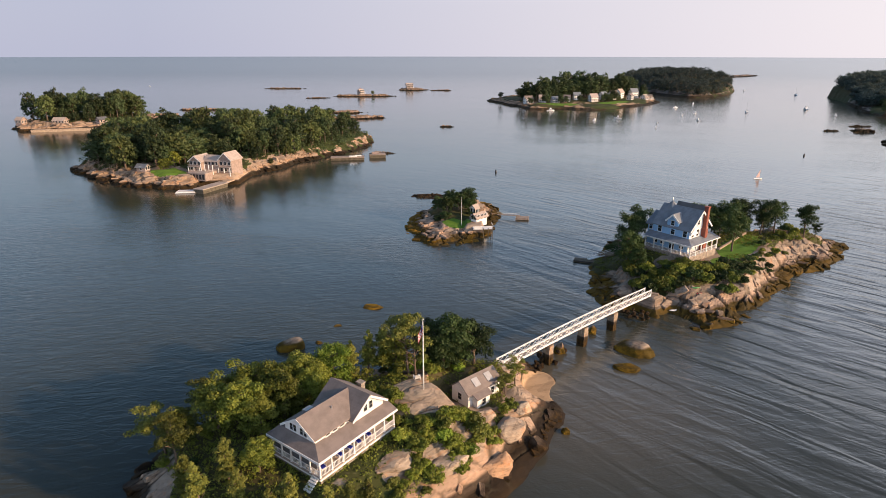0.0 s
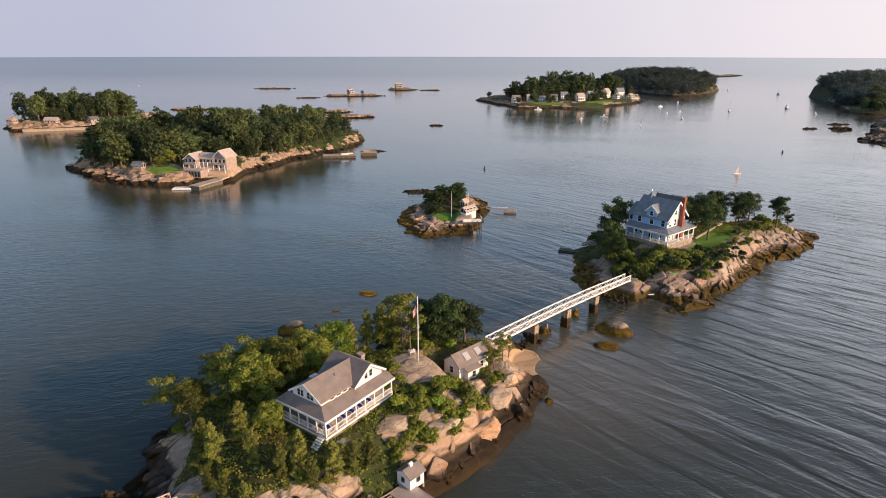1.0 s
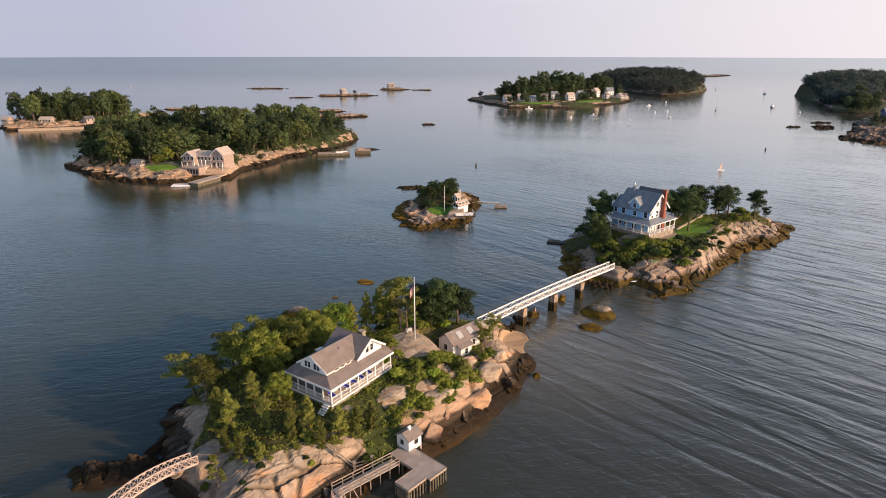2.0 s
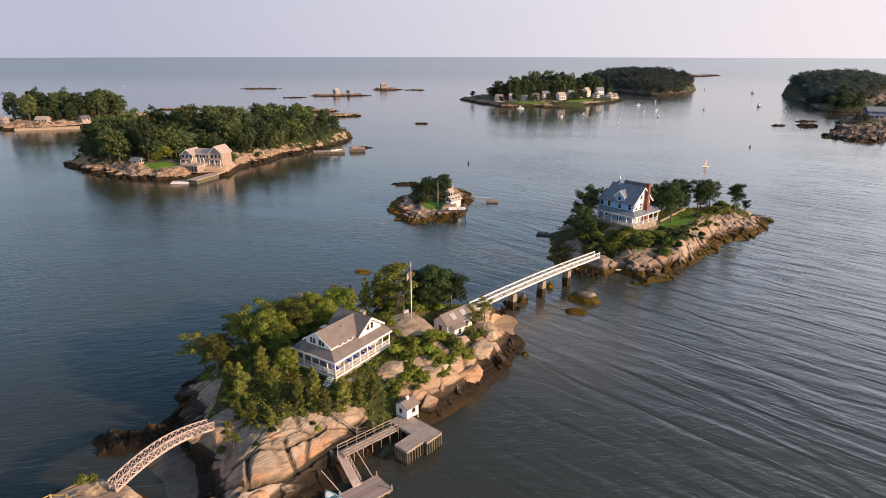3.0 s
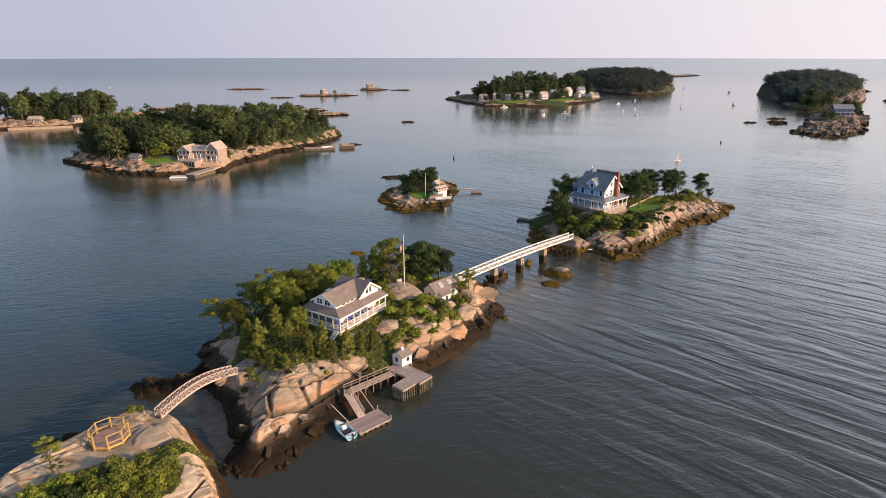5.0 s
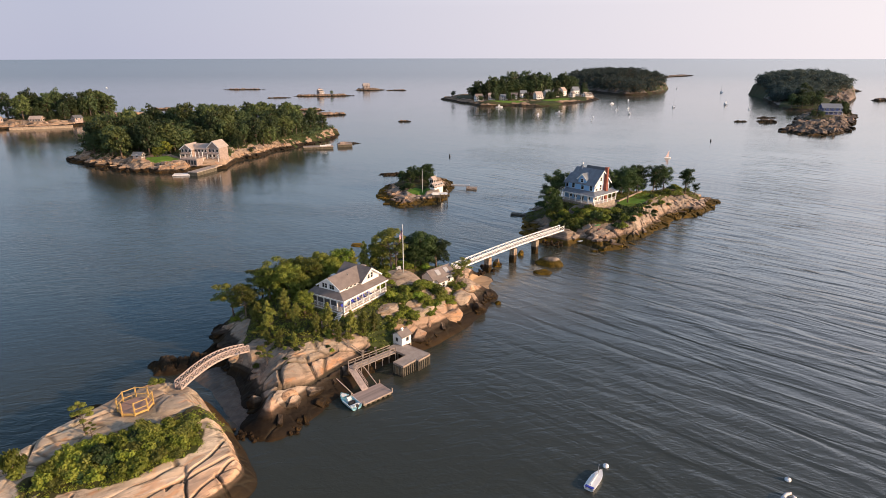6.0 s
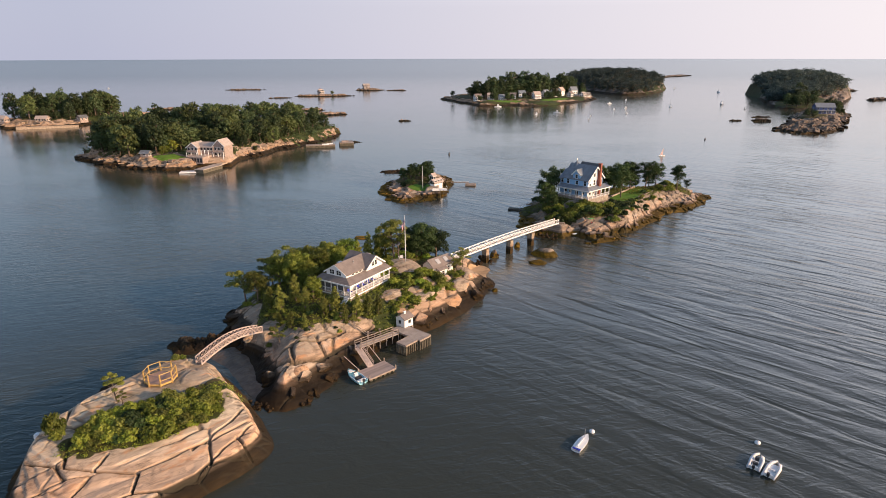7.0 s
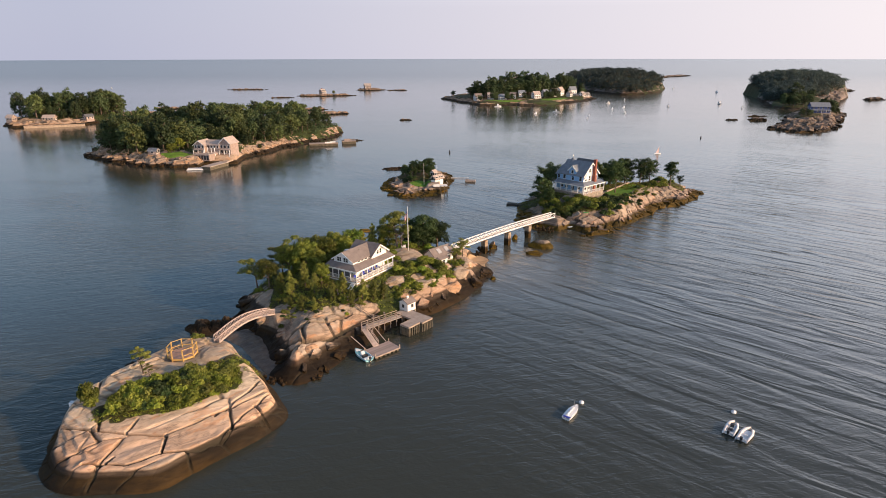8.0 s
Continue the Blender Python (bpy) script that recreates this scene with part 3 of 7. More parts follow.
    idx = np.arange(px.size).reshape(nx, ny)
    quad = np.stack([idx[:-1, :-1], idx[1:, :-1], idx[1:, 1:], idx[:-1, 1:]], -1).reshape(-1, 4)
    quad = quad[keep[quad].any(1)]
    used, inv = np.unique(quad, return_inverse=True)
    me = bpy.data.meshes.new(name)
    me.vertices.add(len(used))
    me.vertices.foreach_set("co", np.stack([px[used], py[used], z[used]], 1).astype(np.float32).ravel())
    me.loops.add(quad.size)
    me.loops.foreach_set("vertex_index", inv.ravel().astype(np.int32))
    me.polygons.add(len(quad))
    me.polygons.foreach_set("loop_start", np.arange(0, quad.size, 4, dtype=np.int32))
    me.update(calc_edges=True)
    me.polygons.foreach_set("use_smooth", hard[quad].mean(1) < 0.45)
    for key, val in (("green", soil), ("lawn", turf), ("sand", beach), ("crack", gap * hard), ("plate", off)):
        at = me.attributes.new(key, "FLOAT", "POINT")
        at.data.foreach_set("value", val[used].astype(np.float32))
    me.materials.append(mat)
    GROUND[name] = (lo, res, z.reshape(nx, ny), d.reshape(nx, ny), soil.reshape(nx, ny))
    return tagged(new(name, me), label, "island", kind="structure")


def ground(name, x, y, layer=2):
    """The height of an island's ground (layer 2) or the distance from its shore (layer 3)."""
    lo, res = GROUND[name][:2]
    g = GROUND[name][layer]
    i, j = (x - lo[0]) / res, (y - lo[1]) / res
    i, j = min(max(i, 0), g.shape[0] - 1.001), min(max(j, 0), g.shape[1] - 1.001)
    a, b = int(i), int(j)
    fx, fy = i - a, j - b
    return float((g[a, b] * (1 - fx) + g[a + 1, b] * fx) * (1 - fy) + (g[a, b + 1] * (1 - fx) + g[a + 1, b + 1] * fx) * fy)


# ---- trees ----


def leaf_mesh(name, blobs, count, size, mat, seed, droop=0.25):
    """Many small leaf cards on the skins of clumps."""
    rng = np.random.default_rng(seed)
    blobs = np.array(blobs, float)
    vol = (blobs[:, 3] * blobs[:, 4]) ** 0.9
    pick = rng.choice(len(blobs), count, p=vol / vol.sum())
    w = rng.normal(size=(count, 3))
    w[:, 2] = np.where(w[:, 2] < -0.3, -w[:, 2] * 0.6, w[:, 2])
    w /= np.linalg.norm(w, axis=1)[:, None]
    r = rng.uniform(0.55, 1.12, count)[:, None]
    c = blobs[pick, :3] + w * r * np.stack([blobs[pick, 3], blobs[pick, 3], blobs[pick, 4]], 1)
    n = w + rng.normal(size=(count, 3)) * 0.55 + np.array([0, 0, droop])
    n /= np.linalg.norm(n, axis=1)[:, None]
    t = np.cross(n, rng.normal(size=(count, 3)))
    t /= np.linalg.norm(t, axis=1)[:, None]
    b = np.cross(n, t)
    s = (size * rng.uniform(0.6, 1.35, count))[:, None]
    asp = rng.uniform(0.55, 0.95, count)[:, None]
    quad = np.stack([c - t * s, c - b * s * asp - n * s * 0.2, c + t * s, c + b * s * asp - n * s * 0.2], 1)
    me = bpy.data.meshes.new(name)
    me.vertices.add(4 * count)
    me.vertices.foreach_set("co", quad.astype(np.float32).ravel())
    me.loops.add(4 * count)
    me.loops.foreach_set("vertex_index", np.arange(4 * count, dtype=np.int32))
    me.polygons.add(count)
    me.polygons.foreach_set("loop_start", np.arange(0, 4 * count, 4, dtype=np.int32))
    me.update(calc_edges=True)
    me.materials.append(mat)
    return me


def limbs(geo, rng, height, count, low, spread, base=0.03):
    """A tapered trunk and limbs; gives back where the limbs end."""
    lean = Vector((rng.uniform(-1, 1), rng.uniform(-1, 1), 0)) * height * 0.05
    spine = [lean * t + Vector((rng.uniform(-1, 1), rng.uniform(-1, 1), 0)) * height * 0.012 + Vector((0, 0, height * t)) for t in (0, 0.2, 0.4, 0.6, 0.8)]
    spine[0] = Vector((0, 0, -0.5))
    geo.tube(spine, [height * base * k for k in (1.25, 1.0, 0.8, 0.5, 0.22)], 7)
    ends = []
    for k in range(count):
        t = low + (0.72 - low) * k / max(1, count - 1)
        a = k * 2.4 + rng.uniform(-0.5, 0.5)
        i = min(3, int(t / 0.2))
        start = spine[i].lerp(spine[i + 1], t / 0.2 - i)
        reach = height * spread * rng.uniform(0.7, 1.1)
        end = start + Vector((math.cos(a) * reach, math.sin(a) * reach, height * rng.uniform(0.10, 0.26)))
        mid = start.lerp(end, 0.5) + Vector((0, 0, height * 0.02))
        geo.tube([start, mid, end], [height * base * 0.5, height * base * 0.33, height * base * 0.14], 5)
        ends.append(end)
    return spine, ends


def make_tree(kind, seed, far=False):
    """One tree or shrub at the origin: kind sets shape and foliage."""
    rng = random.Random(seed)
    geo = Geo()
    blobs = []
    n = 1
    if kind in ("oak", "bright", "dark"):
        h = 8.0
        spine, ends = limbs(geo, rng, h, 9, 0.25, 0.30)
        for e in ends:
            blobs.append((*e, h * rng.uniform(0.11, 0.17), h * rng.uniform(0.09, 0.13)))
        wide = rng.uniform(0.32, 0.40)
        for k in range(26):
            t = (k + 0.5) / 26
            zz = 0.20 + 0.72 * t
            ww = wide * math.sin(math.pi * min(1.0, 0.18 + 0.80 * t)) ** 0.6 * rng.uniform(0.65, 1.1)
            a = k * 2.4 + rng.uniform(-0.4, 0.4)
            blobs.append((math.cos(a) * ww * h, math.sin(a) * ww * h, zz * h + rng.uniform(-0.04, 0.04) * h, h * rng.uniform(0.09, 0.16), h * rng.uniform(0.08, 0.13)))
        blobs.append((0, 0, h * 0.55, h * 0.24, h * 0.26))
        mat = {"oak": LEAF_OAK, "bright": LEAF_BRIGHT, "dark": LEAF_DARK}[kind]
        n, size = 6200, 0.158
    elif kind in ("pine", "darkpine"):
        h = 8.0
        spine, ends = limbs(geo, rng, h, 9, 0.35, 0.32, 0.022)
        for e in ends:
            for j in range(4):
                o = Vector((rng.uniform(-1, 1), rng.uniform(-1, 1), rng.uniform(-0.45, 0.5))) * h * 0.13 * (j > 0)
                blobs.append((*(e + o), h * rng.uniform(0.06, 0.12), h * rng.uniform(0.04, 0.075)))
        for k in range(9):
            blobs.append((rng.uniform(-1, 1) * h * 0.15, rng.uniform(-1, 1) * h * 0.15, h * rng.uniform(0.55, 0.96), h * rng.uniform(0.07, 0.12), h * rng.uniform(0.045, 0.08)))
        mat, n, size = LEAF_PINE, 4800, 0.13
        if kind == "darkpine":
            blobs = [(x * 0.72, y * 0.72, z * 0.94, r * 1.2, q * 1.6) for x, y, z, r, q in blobs]
            for k in range(16):
                a, t = k * 2.4, 0.3 + 0.6 * k / 16
                w = h * 0.2 * (1.15 - t) * rng.uniform(0.6, 1.3)
                blobs.append((math.cos(a) * w, math.sin(a) * w, h * t, h * rng.uniform(0.08, 0.13), h * rng.uniform(0.07, 0.11)))
            mat, n = LEAF_DARK, 5200
    elif kind == "cedar":
        h = 6.0
        spine, ends = limbs(geo, rng, h, 7, 0.12, 0.13, 0.024)
        for k in range(34):
            t = 0.06 + 0.90 * k / 33
            w = h * 0.19 * math.sin(math.pi * min(1.0, 0.24 + 0.74 * t)) ** 0.7 * rng.uniform(0.45, 1.3)
            a = k * 2.4 + rng.uniform(-0.6, 0.6)
            blobs.append((math.cos(a) * w * 0.8, math.sin(a) * w * 0.8, h * (t + rng.uniform(-0.05, 0.05)), h * 0.035 + w * 0.32, h * rng.uniform(0.05, 0.10)))
        blobs.append((0, 0, h * 0.45, h * 0.09, h * 0.36))
        mat, n, size = LEAF_CEDAR, 4200, 0.112
    elif kind == "bare":
        h = 7.0
        spine, ends = limbs(geo, rng, h, 13, 0.2, 0.26, 0.02)
        for e in ends[3:]:
            blobs.append((*e, h * rng.uniform(0.06, 0.12), h * rng.uniform(0.04, 0.08)))
        mat, n, size = LEAF_CEDAR, 2300, 0.13
    else:
        h = 1.8
        for k in range(4):
            a = k * 1.6
            geo.tube([(0, 0, -0.3), (math.cos(a) * 0.25, math.sin(a) * 0.25, 0.5), (math.cos(a) * 0.5, math.sin(a) * 0.5, 1.1)], [0.05, 0.035, 0.015], 5)
        for k in range(10):
            a, r = k * 2.4, 0.9 * math.sqrt(k / 10)
            blobs.append((math.cos(a) * r, math.sin(a) * r, rng.uniform(0.45, 1.15) * (1.1 - 0.35 * r), rng.uniform(0.35, 0.6), rng.uniform(0.3, 0.45)))
        mat = {"shrub": LEAF_OAK, "brightshrub": LEAF_BRIGHT, "scrub": LEAF_SCRUB, "dryshrub": LEAF_CEDAR, "darkshrub": LEAF_DARK}[kind]
        n, size = 1250, 0.112
    if far:
        n, size = int(n * 0.26), size * 1.85
        mat = {"oak": LEAF_FAR_LIGHT, "dark": LEAF_FAR, "pine": LEAF_FAR_LIGHT, "darkpine": LEAF_FAR, "bright": LEAF_OAK}.get(kind, mat)
    words = {"oak": ("tree", "green broadleaf tree with a full uneven crown", "tree"),
             "bright": ("tree", "bright green leafy tree with a rounded crown", "tree"),
             "dark": ("tree", "dark green dense broadleaf tree with a broad crown", "tree"),
             "pine": ("pine_tree", "wind-shaped pine with flat layered tufts of needles", "tree"),
             "darkpine": ("pine_tree", "dark ragged pine with open layered limbs", "tree"),
             "cedar": ("cedar_tree", "olive-green red cedar with a narrow ragged crown", "tree"),
             "bare": ("thin_tree", "sparse tree with many bare brown branches", "tree"),
             "shrub": ("shrub", "low green shrub growing among the rocks", "shrub"),
             "brightshrub": ("shrub", "bright green leafy shrub on the slope", "shrub"),
             "scrub": ("shrub", "yellow-green leafy shrub on the rocky slope", "shrub"),
             "dryshrub": ("shrub", "olive-brown scrubby shrub on the rock", "shrub"),
             "darkshrub": ("shrub", "dark green dense shrub", "shrub")}[kind]
    ob = thing(words[0], Matrix(), words[1], words[2])
    part("trunk" if h > 3 else "stem", geo, BARK, ob, smooth=True)
    crown = new("crown", leaf_mesh("crown", blobs, n, size, mat, seed))
    crown.parent = ob
    return ob


STOCK = {}
tree_dice = random.Random(11)


def plant(kind, where, x, y, scale, group="", far=False, sink=0.1, tall=1.0):
    """Stand a copy of one of three saplings of a kind on an island."""
    key = (kind, tree_dice.randrange(2 if far else 3), far)
    z = ground(where, x, y) - sink
    m = Matrix.LocRotScale((x, y, z), Euler((tree_dice.uniform(-0.06, 0.06), tree_dice.uniform(-0.06, 0.06), tree_dice.uniform(0, 6.28))), (scale, scale, scale * tall))
    if key not in STOCK:
        STOCK[key] = make_tree(kind, 100 + len(STOCK) * 7, far)
        STOCK[key].matrix_world = m
        ob = STOCK[key]
    else:
        ob = copy_thing(STOCK[key], Matrix())
        ob.matrix_basis = m
    if group:
        ob["group"] = group
    return ob


def scatter(where, rows, kinds, seed, group, far=False, gap=0.62, min_d=2.0, avoid=(), foot=2.2, vary=(0.75, 1.25)):
    """Fill ellipses (x, y, rx, ry, angle, count, scale) with trees of mixed kinds."""
    rng = random.Random(seed)
    spots = []
    for gx, gy, rx, ry, ang, count, scale in rows:
        tries = made = 0
        while made < count and tries < count * 30:
            tries += 1
            a, r = rng.uniform(0, 6.283), math.sqrt(rng.random())
            u, v = math.cos(a) * r * rx, math.sin(a) * r * ry
            c, s = math.cos(radians(ang)), math.sin(radians(ang))
            x, y = gx + u * c - v * s, gy + u * s + v * c
            sc = scale * rng.uniform(*vary)
            if ground(where, x, y, 3) < min_d or any(math.hypot(x - ax, y - ay) < ar for ax, ay, ar in avoid):
                continue
            if any(math.hypot(x - px, y - py) < gap * (sc * foot + pf) for px, py, pf in spots):
                continue
            spots.append((x, y, sc * foot))
            plant(rng.choice(kinds), where, x, y, sc, group, far, tall=rng.uniform(0.75, 1.4) if far else rng.uniform(0.85, 1.2))
            made += 1

# ---- sea ----


def make_sea():
    """One sheet of water to the horizon, which the far rim closes."""
    radii = [0, 60, 140, 260, 420, 650, 1000, 1500, 2200, 3000, 3800, 4500, 4880]
    n = 96
    v, f = [(0, 100, 0)], []
    for r in radii[1:]:
        rise = 22.0 * max(0.0, (r - 3000) / 1880) ** 2
        v += [(math.cos(2 * math.pi * k / n) * r, 100 + math.sin(2 * math.pi * k / n) * r, rise) for k in range(n)]
    f += [(0, 1 + k, 1 + (k + 1) % n) for k in range(n)]
    for i in range(len(radii) - 2):
        a, b = 1 + i * n, 1 + (i + 1) * n
        f += [(a + k, b + k, b + (k + 1) % n, a + (k + 1) % n) for k in range(n)]
    me = bpy.data.meshes.new("water")
    me.from_pydata(v, [], f)
    me.materials.append(WATER)
    me.polygons.foreach_set("use_smooth", [True] * len(f))
    tagged(new("water", me), "calm grey-blue sea with long low swell", "sea", kind="structure")


make_sea()

# ---- islands ----
COT = (-16.9, 84.0, 56.5)      # cottage corner and turn
island("ground_main", "granite island with weed-brown tide line, soil and scrub", [
    (-29, 57.5), (-24, 55.8), (-19.8, 60.6), (-14.6, 69.3), (-9.5, 77.5), (-1, 84.2), (7.0, 93.0), (13.1, 104.0), (15.0, 110),
    (14.0, 116.5), (15.5, 122.5), (8, 127), (-6, 124), (-20, 121), (-33, 112), (-43, 101), (-46.5, 92), (-46, 82), (-40, 76.5), (-34, 71), (-31.5, 63)],
    5.6, 4.2, 0.25, 3, ROCK,
    hills=[(-5.6, 102.4, 8.5, 3.0), (-17, 94, 16, 1.6), (-26, 70, 6, 0.8), (-30, 88, 12, 1.2), (-38, 84, 6, -2.5), (2.5, 103.0, 4, -1.2), (-44.5, 83, 5, -2.2), (-44, 93, 5, -1.6)],
    flats=[(-16.6, 92.0, 7.0, 5.0, 56.5, 6.9), (1.0, 107.8, 4.8, 4.4, 45, 3.9), (-6.2, 82.6, 1.4, 1.4, 45, 1.75), (-32.6, 76.3, 1.0, 1.0, 60, 4.8, 3.6)],
    green=[(-30, 90, 14, 17, 30), (-18, 98, 14, 18, 60), (-8, 96, 6, 10, 10), (-20, 81, 9, 4, 10), (-4, 94, 5, 8, -40), (2, 98, 4, 7, -30),
           (0, 113, 7, 8, 0), (-11, 84, 4, 5, 0)],
    bare=[(-5.0, 102.6, 7.2, 5.0, 25), (4.6, 96.0, 13, 2.6, 52), (2.0, 102.0, 2.6, 1.4, 50), (-19.5, 73.5, 10, 4.2, 48), (-8.0, 89.0, 3.4, 1.6, 50), (-0.5, 96.5, 2.6, 1.6, 40), (2.5, 100.5, 2.4, 1.3, 50), (-4.0, 92.0, 2.6, 1.2, 50), (-40, 84, 5, 9, 10), (-34, 77, 5, 3.5, 0)],
    sand=[(12.4, 117.6, 3.2, 6.0, -12)], cell=(11.0, 4.6), strike=0.72, block=0.18, rough=0.45, wobble=1.1, strata=0.12, boulders=0.12, grit=0.55, warp=0.9,
    bench=(2.7, 1.45, 1.1),
    cracks=[[(-28.5, 62.0), (-24.0, 64.6), (-20.0, 68.4), (-15.5, 74.5)], [(-27.5, 68.0), (-22.0, 71.0), (-17.5, 76.5)], [(-24.0, 64.6), (-25.5, 69.5)], [(-19.6, 69.0), (-22.0, 72.5)]])
island("ground_near", "bare tilted granite islet with pale jointed slabs", [
    (-57.0, 36.5), (-55.0, 33.0), (-50.5, 29.6), (-42.8, 28.8), (-37, 29.4), (-33.8, 32.8), (-29.6, 37.2), (-25.6, 42), (-23.9, 46.6), (-26.4, 51.5), (-29.4, 56.0),
    (-33.2, 61.5), (-37.2, 66.2), (-42.5, 68), (-48.0, 66), (-52.0, 60), (-56.0, 53.5), (-58.6, 46.5)],
    7.0, 3.0, 0.15, 41, ROCK_NEAR,
    hills=[(-38, 45, 8, 0.3), (-56.5, 37, 4, -1.6), (-52, 33, 4, -0.7)],
    flats=[(-43.6, 56.2, 2.0, 2.0, 0, 5.85, 2.0), (-39.9, 62.0, 0.9, 0.9, 60, 5.05, 3.0)],
    green=[(-40.6, 46.5, 11.5, 4.2, 30), (-34.5, 54.5, 6, 1.8, 50)],
    cell=(15.0, 5.6), strike=0.66, block=0.26, rough=0.12, wobble=0.45, strata=0.4, boulders=0.10, grit=0.24, warp=1.4,
    bench=(1.5, 1.7, 2.6), tilt=(-39.8, 36.8, 2.5, -0.08, 0.185, 2.45, 6.1),
    cracks=[[(-26.2, 48.6), (-28.2, 44.6), (-31.7, 37.4), (-34.7, 34.7), (-38.2, 34.0), (-42.4, 31.6), (-48.0, 31.8)],
            [(-27.4, 48.0), (-32.0, 43.2), (-36.4, 40.2), (-39.4, 37.6), (-44.6, 37.4), (-49.5, 38.0), (-55.5, 39.4)],
            [(-39.0, 38.0), (-38.3, 33.8)], [(-44.6, 40.5), (-45.2, 37.4)], [(-34.7, 34.4), (-33.4, 31.6)], [(-28.4, 44.8), (-25.4, 42.0)], [(-49.0, 38.0), (-50.5, 42.5)],
            [(-33.5, 41.5), (-30.0, 47.5), (-28.5, 53.0)], [(-44.5, 33.0), (-46.5, 29.0)]])
island("ground_house", "granite island with lawn, walls, scrub and weed", [
    (29.5, 168), (28.5, 159), (33, 153), (38.5, 153.5), (41.2, 147.5), (48.9, 143.0), (59.0, 147.6), (67.5, 156.5), (74, 165), (84, 176.0),
    (96, 183.5), (108, 195), (112.5, 204), (104, 213), (88, 216), (70, 213), (54, 208), (42, 202), (36, 189), (31.5, 179)],
    5.2, 5.0, 0.42, 77, ROCK_WEEDY,
    hills=[(55, 174, 18, 1.6), (45, 149, 6, -1.6), (60, 150, 8, -1.4), (96, 196, 10, 1.0), (105, 197, 6, -1.5), (38, 165, 7, -1.0)],
    flats=[(53.2, 173.5, 6.4, 6.4, 38, 7.2), (69.5, 179.0, 13.0, 5.2, 53, 6.35, 2.0), (41.2, 153.6, 1.0, 1.0, 45, 3.4, 4.5)],
    green=[(50, 162.5, 12, 6, 20), (42, 178, 7, 12, 70), (80, 190, 13, 5.5, 45), (62, 191, 15, 11, 20), (67, 170, 7, 3, 50), (98, 200, 5, 4, 0)],
    lawn=[(71.5, 181.5, 14, 4.4, 53), (63, 168.5, 4.5, 3.5, 40)],
    cell=(7.0, 3.6), strike=0.75, block=0.42, rough=0.6, bench=(4.6, 1.3, 0.62), strata=0.35, boulders=0.35, grit=0.7)
island("ground_small", "small rocky islet with seaweed skirts and a lawn", [
    (-22, 219), (-19, 206), (-13.4, 197.2), (-7.6, 196.4), (1.2, 200.0), (5.0, 210), (10.3, 229), (9.7, 241), (4, 250), (-6, 249), (-14, 244), (-19.5, 232)],
    3.6, 3.4, 0.45, 15, ROCK_WEEDY, hills=[(-6, 226, 9, 1.0)],
    flats=[(0.9, 213.0, 2.4, 5.2, 0, 3.6)],
    green=[(-6, 226, 9, 12, 0)], lawn=[(-5.0, 211.5, 4.6, 4.2, 0)], cell=(4.5, 2.6), strike=0.4, block=0.45, rim=(4.0, 1.3))
island("ground_wooded", "long wooded island with a pale granite shore", [
    (-197, 311), (-179, 289.5), (-162, 279), (-150, 271.5), (-132, 267), (-117, 268), (-112.0, 284), (-105, 295), (-97.7, 309.2), (-90, 334),
    (-78.5, 359), (-66, 390), (-66, 418), (-82, 452), (-120, 470), (-165, 445), (-196, 395), (-204, 345)],
    5.0, 4.0, 0.9, 25, ROCK_FAR, hills=[(-150, 350, 45, 3.0), (-110, 400, 40, 2.0)],
    flats=[(-117, 286.5, 11, 7, 8, 4.6), (-147, 283, 3, 3, 0, 4.6)],
    green=[(-150, 340, 52, 50, 0), (-110, 390, 42, 62, -20), (-112, 335, 9, 30, -20), (-125, 300, 20, 12, 0)],
    lawn=[(-134, 281, 9, 5.5, -10)], cell=(8, 3.5), strike=0.3, block=0.95, rough=1.2, wobble=3.4, strata=1.4)
island("ground_west", "wooded island with a long pale seawall shore", [
    (-357, 482), (-345, 461), (-325, 448), (-289, 459), (-280, 490), (-270, 530), (-262, 560), (-280, 562), (-305, 556), (-340, 545), (-360, 510)],
    4.6, 4.0, 1.7, 29, ROCK_FAR, hills=[(-315, 505, 25, 3.0)],
    green=[(-318, 505, 36, 36, 0), (-292, 515, 14, 30, 10)], cell=(8, 3.5), strike=0.1, block=0.9, rim=(3, 1.4), wobble=3.2, strata=1.4)
island("ground_village", "low island with lawns, trees and a cluster of houses", [
    (16, 765), (28, 715), (41.7, 684), (59, 640), (88, 652), (116, 640), (169, 688), (216, 745), (210, 800), (180, 850), (110, 850), (50, 820)],
    4.6, 7.0, 2.6, 33, ROCK_FAR, hills=[(110, 740, 45, 3.0)],
    lawn=[(88, 668, 24, 7, 5), (150, 692, 26, 7, 38)],
    green=[(110, 745, 80, 70, 0), (75, 662, 22, 10, 10), (130, 665, 26, 13, 35), (175, 715, 30, 12, 45)], cell=(10, 5), strike=0.2, block=0.8)
island("ground_forest", "distant forested hill island with a pale rocky rim", [
    (238, 1000), (246, 910), (262, 850), (285, 826), (345, 884), (410, 1030), (440, 1180), (380, 1330), (290, 1340), (250, 1160)],
    10, 16, 5.0, 37, ROCK_GREY, hills=[(335, 1010, 80, 12), (345, 1180, 90, 8)], green=[(335, 1050, 75, 215, -12)], cell=(14, 6), block=1.0)
